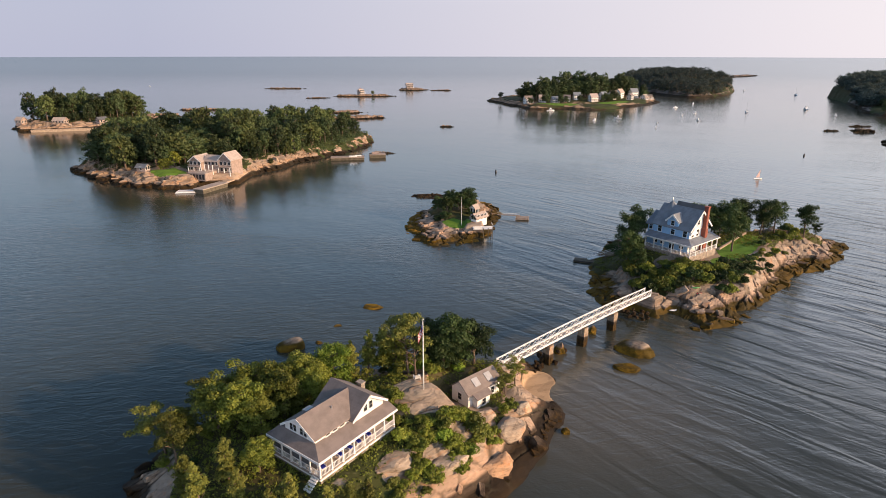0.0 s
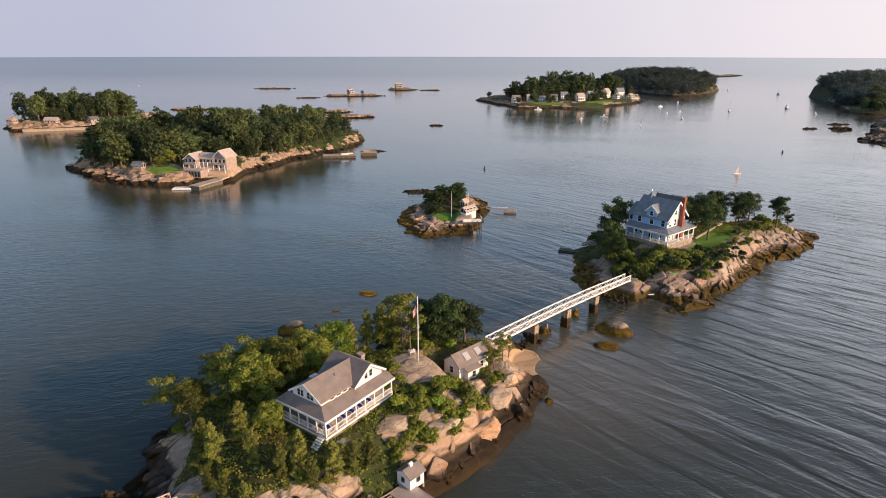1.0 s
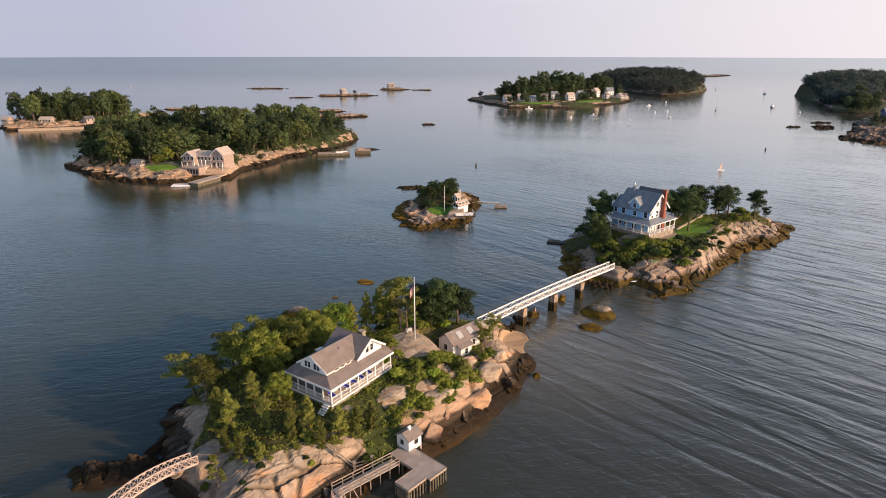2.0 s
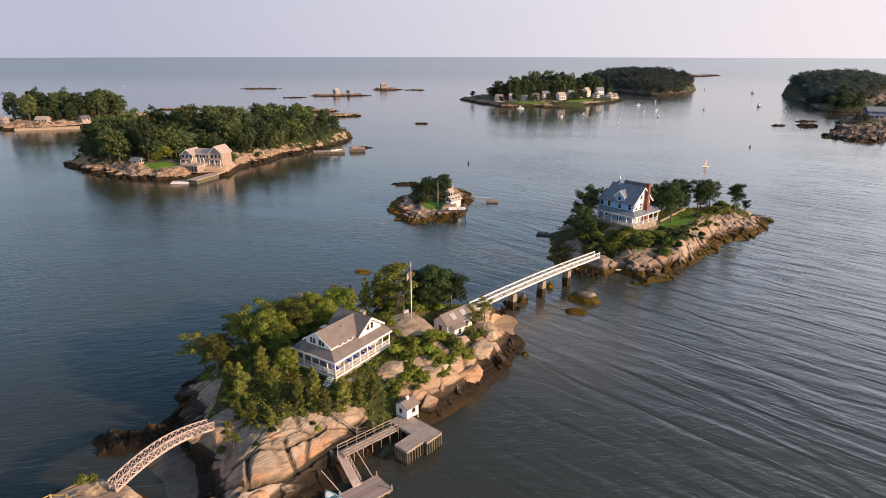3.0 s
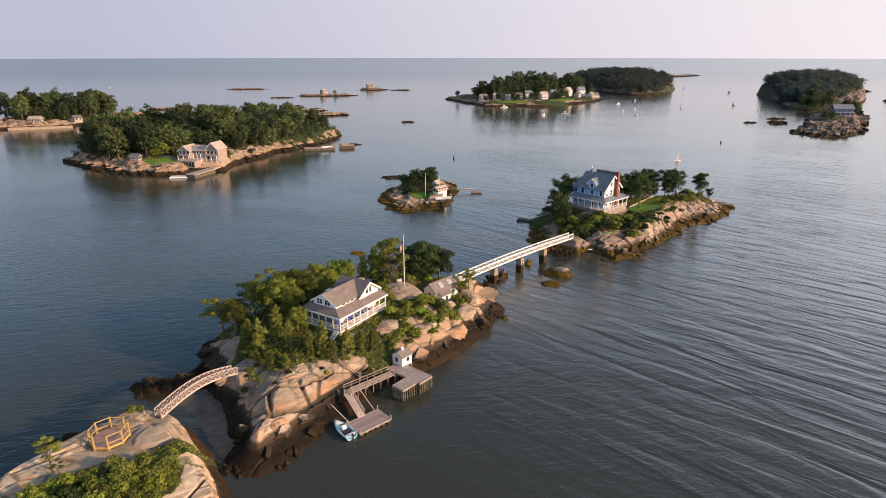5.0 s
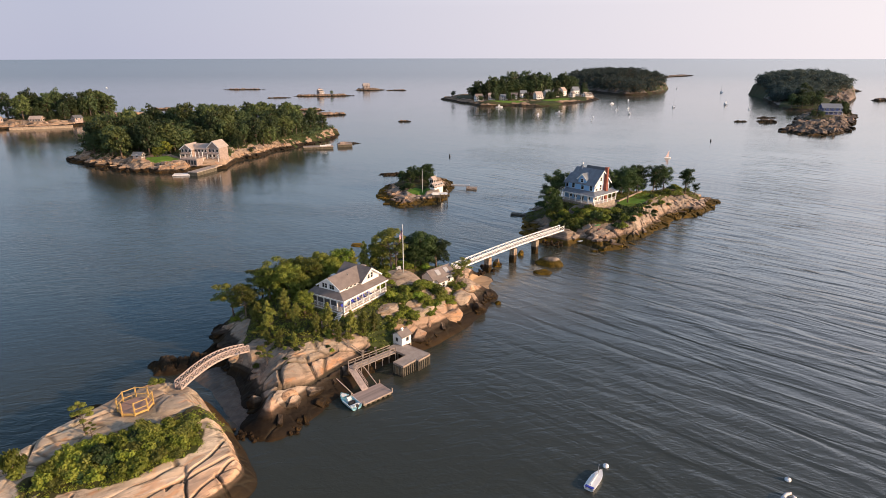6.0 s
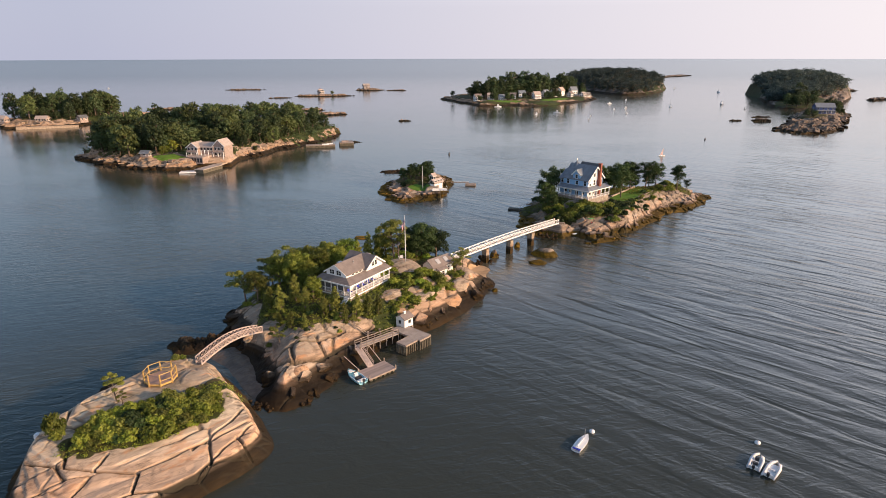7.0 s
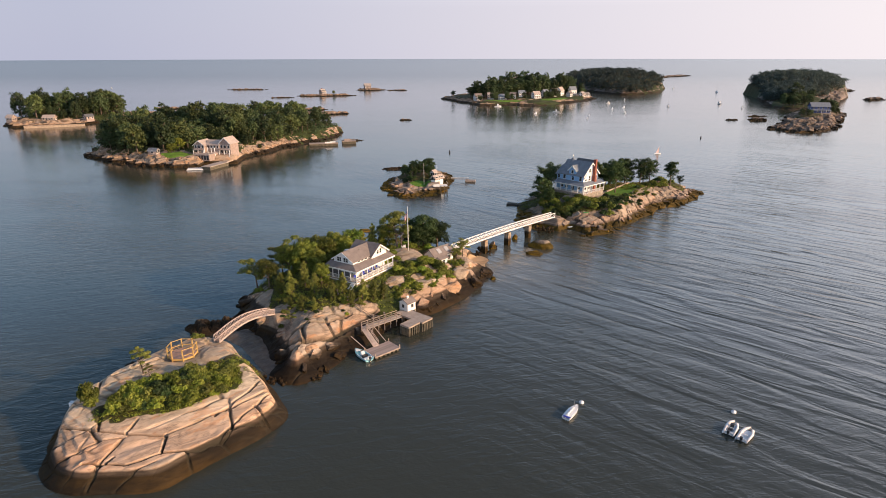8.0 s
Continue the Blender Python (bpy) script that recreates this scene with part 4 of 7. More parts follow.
island("ground_east", "wooded headland island with grey ledges at its foot", [
    (462, 850), (435, 770), (405, 700), (380, 655), (366, 610), (362, 582), (384, 574), (420, 590), (448, 622), (500, 690), (566, 780), (640, 900), (665, 965), (650, 1050), (590, 1040), (530, 940)],
    7, 12, 3.2, 43, ROCK_GREY, hills=[(520, 830, 90, 17), (480, 740, 60, 6), (385, 600, 40, -3)], green=[(520, 830, 70, 150, -35), (415, 640, 26, 60, -36)], cell=(12, 5), block=1.1)
island("ground_spit", "rocky islet of brown ledges in front of the headland", [
    (258, 416), (262, 396), (284, 398), (318, 424), (345, 462), (372, 500), (400, 536), (392, 552), (366, 540), (340, 522), (318, 498), (300, 470), (280, 446)],
    5.0, 8, 1.6, 47, ROCK_SPIT, hills=[(344, 494, 22, 2.0), (262, 406, 14, -2.0)], flats=[(344, 493, 11, 7, 32, 5.6)], green=[(330, 484, 22, 10, 48), (372, 520, 18, 9, 45)], cell=(7, 3.5), block=0.9)


def reef(name, label, x, y, rx, ry, ang, top, seed, mat=None, res=None):
    """A low bare ledge in the water."""
    rng = random.Random(seed)
    c, s = math.cos(radians(ang)), math.sin(radians(ang))
    plan = []
    for k in range(10):
        a = 2 * math.pi * k / 10
        r = rng.uniform(0.75, 1.12)
        u, v = math.cos(a) * rx * r, math.sin(a) * ry * r
        plan.append((x + u * c - v * s, y + u * s + v * c))
    size = max(rx, ry)
    return island(name, label, plan, top, min(rx, ry) * 0.6, res or max(0.3, size / 45), seed, mat or ROCK_LEDGE, cell=(max(2, size / 4), max(1, size / 8)),
                  strike=radians(ang), strata=max(0.4, top * 0.25), rim=(min(rx, ry) * 0.3, top * 0.35), block=min(0.7, top * 0.28), rough=0.35, wobble=min(4.5, min(rx, ry) * 0.55))


reef("ledge", "bare pale granite ledge awash in the sea", -104, 556, 27, 9, 12, 3.4, 51)
reef("ledge", "bare pale granite ledge awash in the sea", -128, 604, 25, 9, 8, 3.2, 52)
reef("ledge", "low dark ledge behind the wooded island", -272, 623, 22, 7, 8, 2.2, 53)
reef("ledge", "low dark rock awash in the sea", -21.5, 496, 5.5, 3, 0, 1.6, 54)
reef("ledge", "long dark ledge far out at sea", -300, 985, 34, 8, 4, 2.5, 55)
reef("ledge_house", "rocky islet carrying a lone house", -146, 826, 38, 12, 6, 4.0, 56)
reef("ledge_house_far", "distant rocky islet carrying a lone house", -92, 965, 26, 12, 0, 5.0, 57)
reef("ledge", "low dark rocks trailing off an islet", -52, 955, 17, 6, 0, 2.0, 58)
reef("ledge", "low dark rocks trailing off an islet", -196, 790, 16, 4, 10, 1.4, 59)
reef("ledge_light", "distant low ledge with a small beacon house", 215, 1440, 42, 16, 0, 4.0, 60, ROCK_GREY)
reef("ledge", "distant low dark rocks", 150, 1410, 12, 6, 0, 2.0, 61, ROCK_GREY)
reef("ledge", "distant low dark rocks", 250, 1480, 14, 6, 0, 2.0, 62, ROCK_GREY)
reef("ledge", "grey rocks standing off the headland", 285, 482, 8, 7, 10, 3.6, 63, ROCK_GREY)
reef("ledge", "grey rocks standing off the headland", 303, 516, 10, 3, 0, 1.6, 64, ROCK_GREY)
reef("ledge", "grey rocks standing off the headland", 263, 486, 7, 3, 0, 1.4, 65, ROCK_GREY)
reef("ledge", "low spit of rock beyond the forest island", 640, 1560, 120, 26, 50, 5, 66, ROCK_GREY)
reef("ledge", "low spit of rock off the headland", 640, 900, 45, 14, 30, 4, 67, ROCK_GREY)
reef("ledge", "low spit of rock off the headland", 560, 720, 26, 10, 40, 4, 68, ROCK_GREY)
reef("ledge", "weedy flat rock behind the small islet", -12, 262, 12, 5, 5, 1.5, 69, ROCK)
reef("ledge", "dark jagged rocks at the island's end", -46, 79, 6.5, 3.2, 20, 2.0, 70, ROCK, 0.35)
reef("ledge", "dark weedy ledge beside the islet", -53, 65, 5, 3.0, 30, 1.2, 71, ROCK, 0.35)
reef("ledge", "dark rocks beside the wooded island's dock", -51, 366, 7, 2, 10, 1.2, 72)

# ---- boulders ----


def rock_thing(label, x, y, z, rx, ry, rz, seed, turn=0, name="boulder", group="boulders in the water", hew=0.92, mat=None):
    """One rounded, faceted boulder; z None: half sunk in the main island's ground."""
    z = ground("ground_main", x, y) + 0.12 * rz if z is None else z
    bm = bmesh.new()
    bmesh.ops.create_icosphere(bm, subdivisions=2 if max(rx, ry) < 1.05 else 4, radius=1)
    rng = random.Random(seed)
    off = Vector((seed * 3.7, seed * 1.3, seed * 0.7))
    cuts = [(Vector((rng.gauss(0, 1), rng.gauss(0, 1), rng.gauss(0.3, 0.8))).normalized(), rng.uniform(0.55, 0.86)) for k in range(13)]
    for v in bm.verts:
        p = v.co.copy() * (1 + 0.22 * noise.noise(v.co * 1.1 + off))
        for n, h in cuts:
            over = p.dot(n) - h
            if over > 0:
                p -= n * over * hew
        v.co = p * (1 + 0.05 * noise.noise(p * 3.0 + off) + 0.035 * noise.noise(p * 7.0 + off))
    me = bpy.data.meshes.new(name)
    bm.to_mesh(me)
    bm.free()
    me.materials.append(mat or ROCK_BOULDER if mat or group == "boulders in the water" else ROCK)
    ob = new(name, me)
    ob.matrix_world = Matrix.LocRotScale((x, y, z), Euler((0, 0, radians(turn))), (rx, ry, rz))
    return tagged(ob, label, "rock", group)


rock_thing("large boulder with brown weed beside the footbridge", 32.2, 133.2, -0.2, 3.9, 3.3, 2.6, 21, -35, hew=0.5)
rock_thing("flat weedy boulder awash by the footbridge", 29.3, 126.0, -0.1, 3.0, 1.6, 1.0, 2, -10, hew=0.5)
rock_thing("weedy boulder standing in the water", 15.2, 105.8, 0.1, 0.8, 0.8, 0.9, 3)
rock_thing("dark rounded boulder off the wooded slope", -35, 130.6, 0.1, 3.2, 2.2, 2.1, 4, 10, hew=0.5)
rock_thing("low weedy rock barely breaking the water", -21.8, 151, -0.2, 3.4, 1.5, 1.0, 5)
rock_thing("square weathered rock under the footbridge", 17.6, 131.4, 0.6, 1.3, 1.2, 2.0, 6)
rock_thing("dark rock under the footbridge", 25.6, 140.6, 0.3, 1.2, 1.0, 1.3, 7, 30)
rock_thing("small rock off the slope", -30, 133, -0.1, 1.0, 0.7, 0.6, 8)
rock_thing("small rock off the slope", -28, 141, -0.2, 1.4, 0.7, 0.6, 9)
rock_thing("orange rounded boulder set in the shore ledge", -23.6, 63.9, 2.1, 2.2, 1.6, 1.5, 10, 30, group="", hew=0.5, mat=ROCK_ORANGE)
rock_thing("pale rounded boulder set in the shore ledge", -28.8, 64.0, 1.4, 1.7, 1.3, 1.5, 11, 0, group="")
rock_thing("grey boulder beside the boat shed", -9.8, 84.6, 2.2, 2.0, 1.3, 1.3, 12, 40, group="")
rock_thing("dark boulder beside the boat shed", -7.0, 86.2, 2.2, 1.7, 1.2, 1.2, 13, 10, group="")
rock_thing("large pale outcrop on the slope below the cottage", -8.4, 89.8, None, 3.6, 2.1, 0.9, 14, 50, group="")
rock_thing("pale granite outcrop near the shore", 6.5, 101.6, None, 3.4, 2.3, 1.9, 15, 55, group="", hew=0.7)
rock_thing("orange granite outcrop near the shore", 4.3, 94.6, None, 3.1, 1.9, 1.5, 16, 40, group="", mat=ROCK_ORANGE)
rock_thing("pale granite outcrop under the scrub", 2.0, 102.5, None, 3.0, 1.7, 1.5, 17, 50, group="")

for x, y, rx, ry, rz, k in ((-2.2, 91.0, 3.2, 1.6, 1.1, 31), (10.2, 101.2, 2.2, 1.6, 1.6, 32), (8.6, 106.4, 2.0, 1.3, 1.2, 33), (-20.0, 66.2, 2.2, 1.3, 0.9, 35),
                          (-41.0, 80.0, 2.6, 1.2, 1.2, 38), (-43.0, 84.5, 2.8, 1.3, 1.3, 39), (-42.8, 89.5, 2.6, 1.2, 1.1, 40),
                          (-39.0, 78.2, 2.2, 1.0, 0.9, 41), (-37.6, 81.0, 2.4, 0.9, 0.7, 42), (-44.5, 94.0, 2.0, 1.2, 1.1, 43), (-22.5, 62.8, 1.6, 1.2, 1.0, 44), (-18.6, 64.6, 1.5, 1.1, 1.0, 45)):
    rock_thing("jointed granite slab breaking out of the shore", x, y, None, rx, ry, rz, k, 30 + 9 * (k % 5), "slab", "granite slabs of the shore")


def block_mesh(seed, mat):
    """One angular granite block: the hull of a jittered box, its edges broken."""
    rng = random.Random(seed)
    bm = bmesh.new()
    for sx in (-1, 1):
        for sy in (-1, 1):
            for sz in (-1, 1):
                bm.verts.new((sx * rng.uniform(0.72, 1.05), sy * rng.uniform(0.65, 1.05), sz * rng.uniform(0.75, 1.0)))
    for k in range(9):
        p = Vector((rng.uniform(-1, 1), rng.uniform(-1, 1), rng.uniform(-0.9, 0.9)))
        a = rng.randrange(2)
        p[a] = math.copysign(rng.uniform(0.9, 1.12), p[a])
        bm.verts.new(p)
    got = bmesh.ops.convex_hull(bm, input=bm.verts)
    bmesh.ops.delete(bm, geom=[g for g in got["geom_interior"] if isinstance(g, bmesh.types.BMVert)], context="VERTS")
    bmesh.ops.bevel(bm, geom=bm.edges[:], offset=0.07, segments=1, affect="EDGES", clamp_overlap=True)
    me = bpy.data.meshes.new("block")
    bm.to_mesh(me)
    bm.free()
    me.materials.append(mat)
    return me


def loose_blocks(where, count, size, shore, mat, seed, label, group, strike=40, box=None, avoid=(), flat=0.38, joined=False):
    """Angular blocks bedded in the bare rock of an island, between two distances from its shore."""
    rng = random.Random(seed)
    kinds = [block_mesh(seed * 10 + k, mat) for k in range(7)]
    lo, res, z = GROUND[where][:3]
    x0, y0, x1, y1 = box or (lo[0], lo[1], lo[0] + res * z.shape[0], lo[1] + res * z.shape[1])
    made = tries = 0
    heap = Geo()
    while made < count and tries < count * 60:
        tries += 1
        x, y = rng.uniform(x0, x1), rng.uniform(y0, y1)
        if not shore[0] < ground(where, x, y, 3) < shore[1] or ground(where, x, y, 4) > 0.35 or ground(where, x, y) < -0.3:
            continue
        if any(math.hypot(x - ax, y - ay) < ar for ax, ay, ar in avoid):
            continue
        r = size * rng.uniform(0.45, 1.25) * (1.25 if rng.random() < 0.2 else 0.9)
        h = r * flat * rng.uniform(0.7, 1.3)
        dx = ground(where, x + 0.6, y) - ground(where, x - 0.6, y)
        dy = ground(where, x, y + 0.6) - ground(where, x, y - 0.6)
        up = Vector((-dx / 1.2, -dy / 1.2, 1.6)).normalized()
        turn = up.to_track_quat("Z", "Y") @ Euler((0, 0, radians(strike + rng.gauss(0, 16)))).to_quaternion()
        me = rng.choice(kinds)
        m = Matrix.LocRotScale((x, y, ground(where, x, y) + 0.25 * h), turn, (r, r * rng.uniform(0.42, 0.7), h))
        made += 1
        if joined:
            heap.add([m @ v.co for v in me.vertices], [tuple(p.vertices) for p in me.polygons])
            continue
        ob = new("rock", me)
        ob.matrix_world = m
        tagged(ob, label, "rock", group)
    if joined:
        tagged(new("shore_rocks", heap.mesh("shore_rocks", mat)), label, "rocks", kind="stuff")


loose_blocks("ground_main", 95, 1.1, (0.3, 3.6), ROCK_LOOSE, 301, "angular granite block on the rocky shore", "shore blocks of the main island", 41, avoid=[(-6.5, 82, 4.5), (13, 118, 6)])
loose_blocks("ground_house", 125, 1.35, (0.5, 9.0), ROCK_WEEDY_LOOSE, 303, "pale angular granite block of the house island", "shore blocks of the house island", 43, avoid=[(57.5, 176, 9), (71, 181, 9)], flat=0.32)
loose_blocks("ground_house", 110, 1.0, (0.3, 8.0), ROCK_WEEDY_LOOSE, 308, "small broken granite along the house island's shore", "", 43, avoid=[(57.5, 176, 9), (71, 181, 9)], flat=0.4, joined=True)
loose_blocks("ground_small", 100, 1.4, (0.3, 8.0), ROCK_WEEDY_LOOSE, 304, "weed-skirted granite blocks round the small islet", "", 25, avoid=[(-5, 211.5, 5), (1, 213, 4)], joined=True)
loose_blocks("ground_wooded", 380, 1.7, (0.3, 8.0), ROCK_FAR_LOOSE, 305, "pale granite blocks along the wooded island's shore", "", 15, box=(-204, 262, -60, 420), avoid=[(-116, 282, 12)], flat=0.32, joined=True)
loose_blocks("ground_west", 160, 2.3, (0.3, 11.0), ROCK_FAR_LOOSE, 306, "pale granite blocks along the west island's shore", "", 15, flat=0.3, joined=True)
loose_blocks("ground_spit", 130, 2.6, (0.3, 9.0), ROCK_SPIT, 307, "brown granite blocks of the headland's ledges", "", 45, joined=True)

slab_dice = random.Random(77)
for k in range(34):
    t = slab_dice.random()
    x, y = -36.5 - 7.5 * t + slab_dice.gauss(0, 1.6), 76.5 + 18 * t + slab_dice.gauss(0, 1.2)
    if ground("ground_main", x, y, 3) > 0.4:
        r = slab_dice.uniform(0.8, 2.1)
        rock_thing("loose granite slab of the jumbled west shore", x, y, None, r, r * slab_dice.uniform(0.35, 0.6), r * slab_dice.uniform(0.35, 0.55), 200 + k, slab_dice.gauss(48, 22), "slab", "loose slabs of the west shore")
island("channel_bed", "brown mud and stones in the drained channel", [
    (-27.5, 58.5), (-24.5, 58.0), (-25.5, 62), (-30, 67), (-33, 72), (-36, 78), (-41, 80), (-43, 75), (-39, 70), (-35, 65), (-31, 60)],
    0.75, 3.0, 0.3, 73, MUD, block=0.05, rough=0.12, wobble=0.9, rim=(2.0, 0.45), strata=0.1, boulders=0.5, grit=0.35, cell=(2.0, 1.4))

dice = random.Random(5)
for k in range(46):
    x = 6 + dice.gauss(6, 2.6)
    y = x + 113.4 + dice.gauss(0, 1.3)
    if k > 30:
        x, y = 36.5 + dice.gauss(0, 1.6), 148.5 + dice.gauss(0, 1.6)
    s = dice.uniform(0.45, 0.95)
    rock_thing("rough block of the stone heap under the footbridge", x, y, dice.uniform(-0.1, 0.9) + (0.6 if k > 30 else 0), s, s * 0.8, s * 0.75, 20 + k, dice.uniform(0, 180), "block_of_stone", "stone heap under the footbridge")
for k in range(40):
    t = k / 39
    x, y = -30.5 + 9.5 * t + dice.gauss(0, 0.5), 57.0 - 0.8 * t + dice.gauss(0, 0.6) + 2.0 * t * t
    s = dice.uniform(0.35, 0.75)
    rock_thing("weedy stone of the bar between the islands", x, y, dice.uniform(0.0, 0.35), s, s * 0.8, s * 0.7, 70 + k, dice.uniform(0, 180), "bar_stone", "stones of the bar")

# ---- footbridges ----


def truss_rail(geo, nodes, low, high, w):
    """Posts, rails and crossed braces between stations along a bridge."""
    for a, b in zip(nodes, nodes[1:]):
        la, ha = Vector(a) + Vector((0, 0, low)), Vector(a) + Vector((0, 0, high))
        lb, hb = Vector(b) + Vector((0, 0, low)), Vector(b) + Vector((0, 0, high))
        geo.beam(la, hb, w)
        geo.beam(ha, lb, w)


def strip(pts, side, half, thick):
    """One bent slab along a line of stations: a deck, girder or rail."""
    g, v = Geo(), []
    drop = Vector((0, 0, thick))
    for a in pts:
        v += [a - side * half, a + side * half, a + side * half - drop, a - side * half - drop]
    n = len(pts)
    f = [(4 * i + k, 4 * i + (k + 1) % 4, 4 * i + 4 + (k + 1) % 4, 4 * i + 4 + k) for i in range(n - 1) for k in range(4)]
    return g.add(v, f + [(3, 2, 1, 0), (4 * n - 4, 4 * n - 3, 4 * n - 2, 4 * n - 1)])


def long_bridge():
    p, q = Vector((5.4, 117.9, 4.2)), Vector((39.6, 152.1, 4.1))
    b = thing("footbridge", Matrix(), "long white wooden footbridge with crossed rails on stone piers", "bridge")
    d = (q - p).normalized()
    side = Vector((d.y, -d.x, 0))
    n = 26
    pts = [p.lerp(q, k / n) + Vector((0, 0, 0.45 * math.sin(math.pi * k / n))) for k in range(n + 1)]
    part("deck", strip(pts, side, 0.68, 0.14), DECK, b, "grey plank deck")
    for s in (-1, 1):
        for z, w, nm in ((0.17, 0.34, "girder"), (1.35, 0.2, "top_rail")):
            part(nm, strip([a + side * 0.76 * s + Vector((0, 0, z)) for a in pts], side, 0.07, w), TRIM, b)
        g = Geo()
        truss_rail(g, [a + side * 0.76 * s for a in pts], 0.1, 1.2, 0.085)
        part("lattice", g, TRIM, b)
        for k in range(0, n + 1, 2):
            a = pts[k] + side * 0.76 * s
            g = Geo().box(a.x - 0.08, a.y - 0.08, a.z - 0.3, a.x + 0.08, a.y + 0.08, a.z + 1.42)
            part("post", g, TRIM, b)
    for t in (0.275, 0.50, 0.715):
        c = p.lerp(q, t)
        core = part("stone_pier", Geo().box(c.x - 0.5, c.y - 0.5, -1.2, c.x + 0.5, c.y + 0.5, 3.95), PIER, b, "squared granite pier stained by the tide")
        for k in range(6):
            for sx, sy in ((-1, -1), (1, -1), (1, 1), (-1, 1)):
                w = 1.0 + 0.16 * math.sin(k * 5.1 + t * 9 + sx)
                o = d * (sx * 0.32) + side * (sy * 0.5)
                m = Matrix.LocRotScale((c.x + o.x, c.y + o.y, -1.0 + 0.83 * k), Euler((0, 0, 0.785 + 0.06 * math.sin(k * 3 + sx * 2 + sy))), (w, w * 0.9, 1))
                share("stone", BLOCK, core, m)


def arched_bridge():
    p, q = Vector((-39.9, 62.2, 5.3)), Vector((-33.2, 75.4, 4.8))
    b = thing("arched_footbridge", Matrix(), "arched pinkish timber footbridge with crossed rails between two islands", "bridge")
    d = (q - p).normalized()
    side = Vector((d.y, -d.x, 0)).normalized()
    n = 16
    pts = [p.lerp(q, k / n) + Vector((0, 0, 1.3 * math.sin(math.pi * k / n))) for k in range(n + 1)]
    part("deck", strip(pts, side, 0.57, 0.1), SHADE_DECK, b, "dark plank deck")
    for s in (-1, 1):
        for z, w, nm in ((0.13, 0.3, "girder"), (1.19, 0.14, "top_rail")):
            part(nm, strip([a + side * 0.64 * s + Vector((0, 0, z)) for a in pts], side, 0.06, w), PINKWOOD, b)
        g = Geo()
        truss_rail(g, [a + side * 0.64 * s for a in pts], 0.08, 1.08, 0.085)
        part("lattice", g, PINKWOOD, b)
        for k in range(0, n + 1):
            a = pts[k] + side * 0.64 * s
            part("post", Geo().box(a.x - 0.05, a.y - 0.05, a.z - 0.1, a.x + 0.05, a.y + 0.05, a.z + 1.15), PINKWOOD, b)


BLOCK_GEO = Geo().box(-0.33, -0.33, 0, 0.33, 0.33, 0.80)
PIER = rock_material("tide_stained_granite", (0.36, 0.29, 0.22), (0.34, 0.25, 0.18), weed=1.05, ochre=1.2)
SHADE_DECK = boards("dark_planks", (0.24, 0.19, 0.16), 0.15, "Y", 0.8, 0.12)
BLOCK = BLOCK_GEO.mesh("stone", PIER)
long_bridge()
arched_bridge()

# ---- windows and walls ----


def window(parent, x, y, z, w, h, facing, panes=2, mat=None, name="window"):
    """A framed window on a wall of the house's own space; facing is -x, +x, -y or +y."""
    fr, t = Geo(), 0.07

    def put(g, a0, z0, a1, z1, n0, n1):
        sg = -1 if facing[0] == "-" else 1
        lo, hi = sorted((sg * n0, sg * n1))
        if facing[1] == "y":
            g.box(x + a0, y + lo, z + z0, x + a1, y + hi, z + z1)
        else:
            g.box(x + lo, y + a0, z + z0, x + hi, y + a1, z + z1)

    e = 0.09
    put(fr, -w / 2 - e, -e, -w / 2, h + e, 0, t)
    put(fr, w / 2, -e, w / 2 + e, h + e, 0, t)
    put(fr, -w / 2, h, w / 2, h + e, 0, t)
    put(fr, -w / 2 - 0.05, -e - 0.03, w / 2 + 0.05, -0.0, 0, t + 0.05)
    ob = part(name, fr, mat or TRIM, parent)
    step = h / panes
    for k in range(panes):
        g = Geo()
        put(g, -w / 2, k * step + 0.03, w / 2, (k + 1) * step - 0.03, 0.004, 0.035)
        part("pane", g, GLASS, ob)
    return ob


def rail_run(parent, a, b, z, height, mat, gap=0.28, bars=0.05, name="railing"):
    """A railing with top and bottom rail and upright balusters from a to b."""
    g = Geo()
    a, b = Vector((*a, z)), Vector((*b, z))
    up = Vector((0, 0, 1))
    g.beam(a + up * height, b + up * height, 0.09, 0.07)
    rail = part(name, g, mat, parent)
    part("bottom_rail", Geo().beam(a + up * 0.14, b + up * 0.14, 0.06, 0.06), mat, rail)
    n = max(2, int((b - a).length / gap))
    bar = Geo().box(-bars / 2, -bars / 2, 0.14, bars / 2, bars / 2, height).mesh("baluster", mat)
    for k in range(1, n):
        share("baluster", bar, rail, Matrix.Translation(a.lerp(b, k / n)))
    return rail


# ---- the cottage on the main island ----


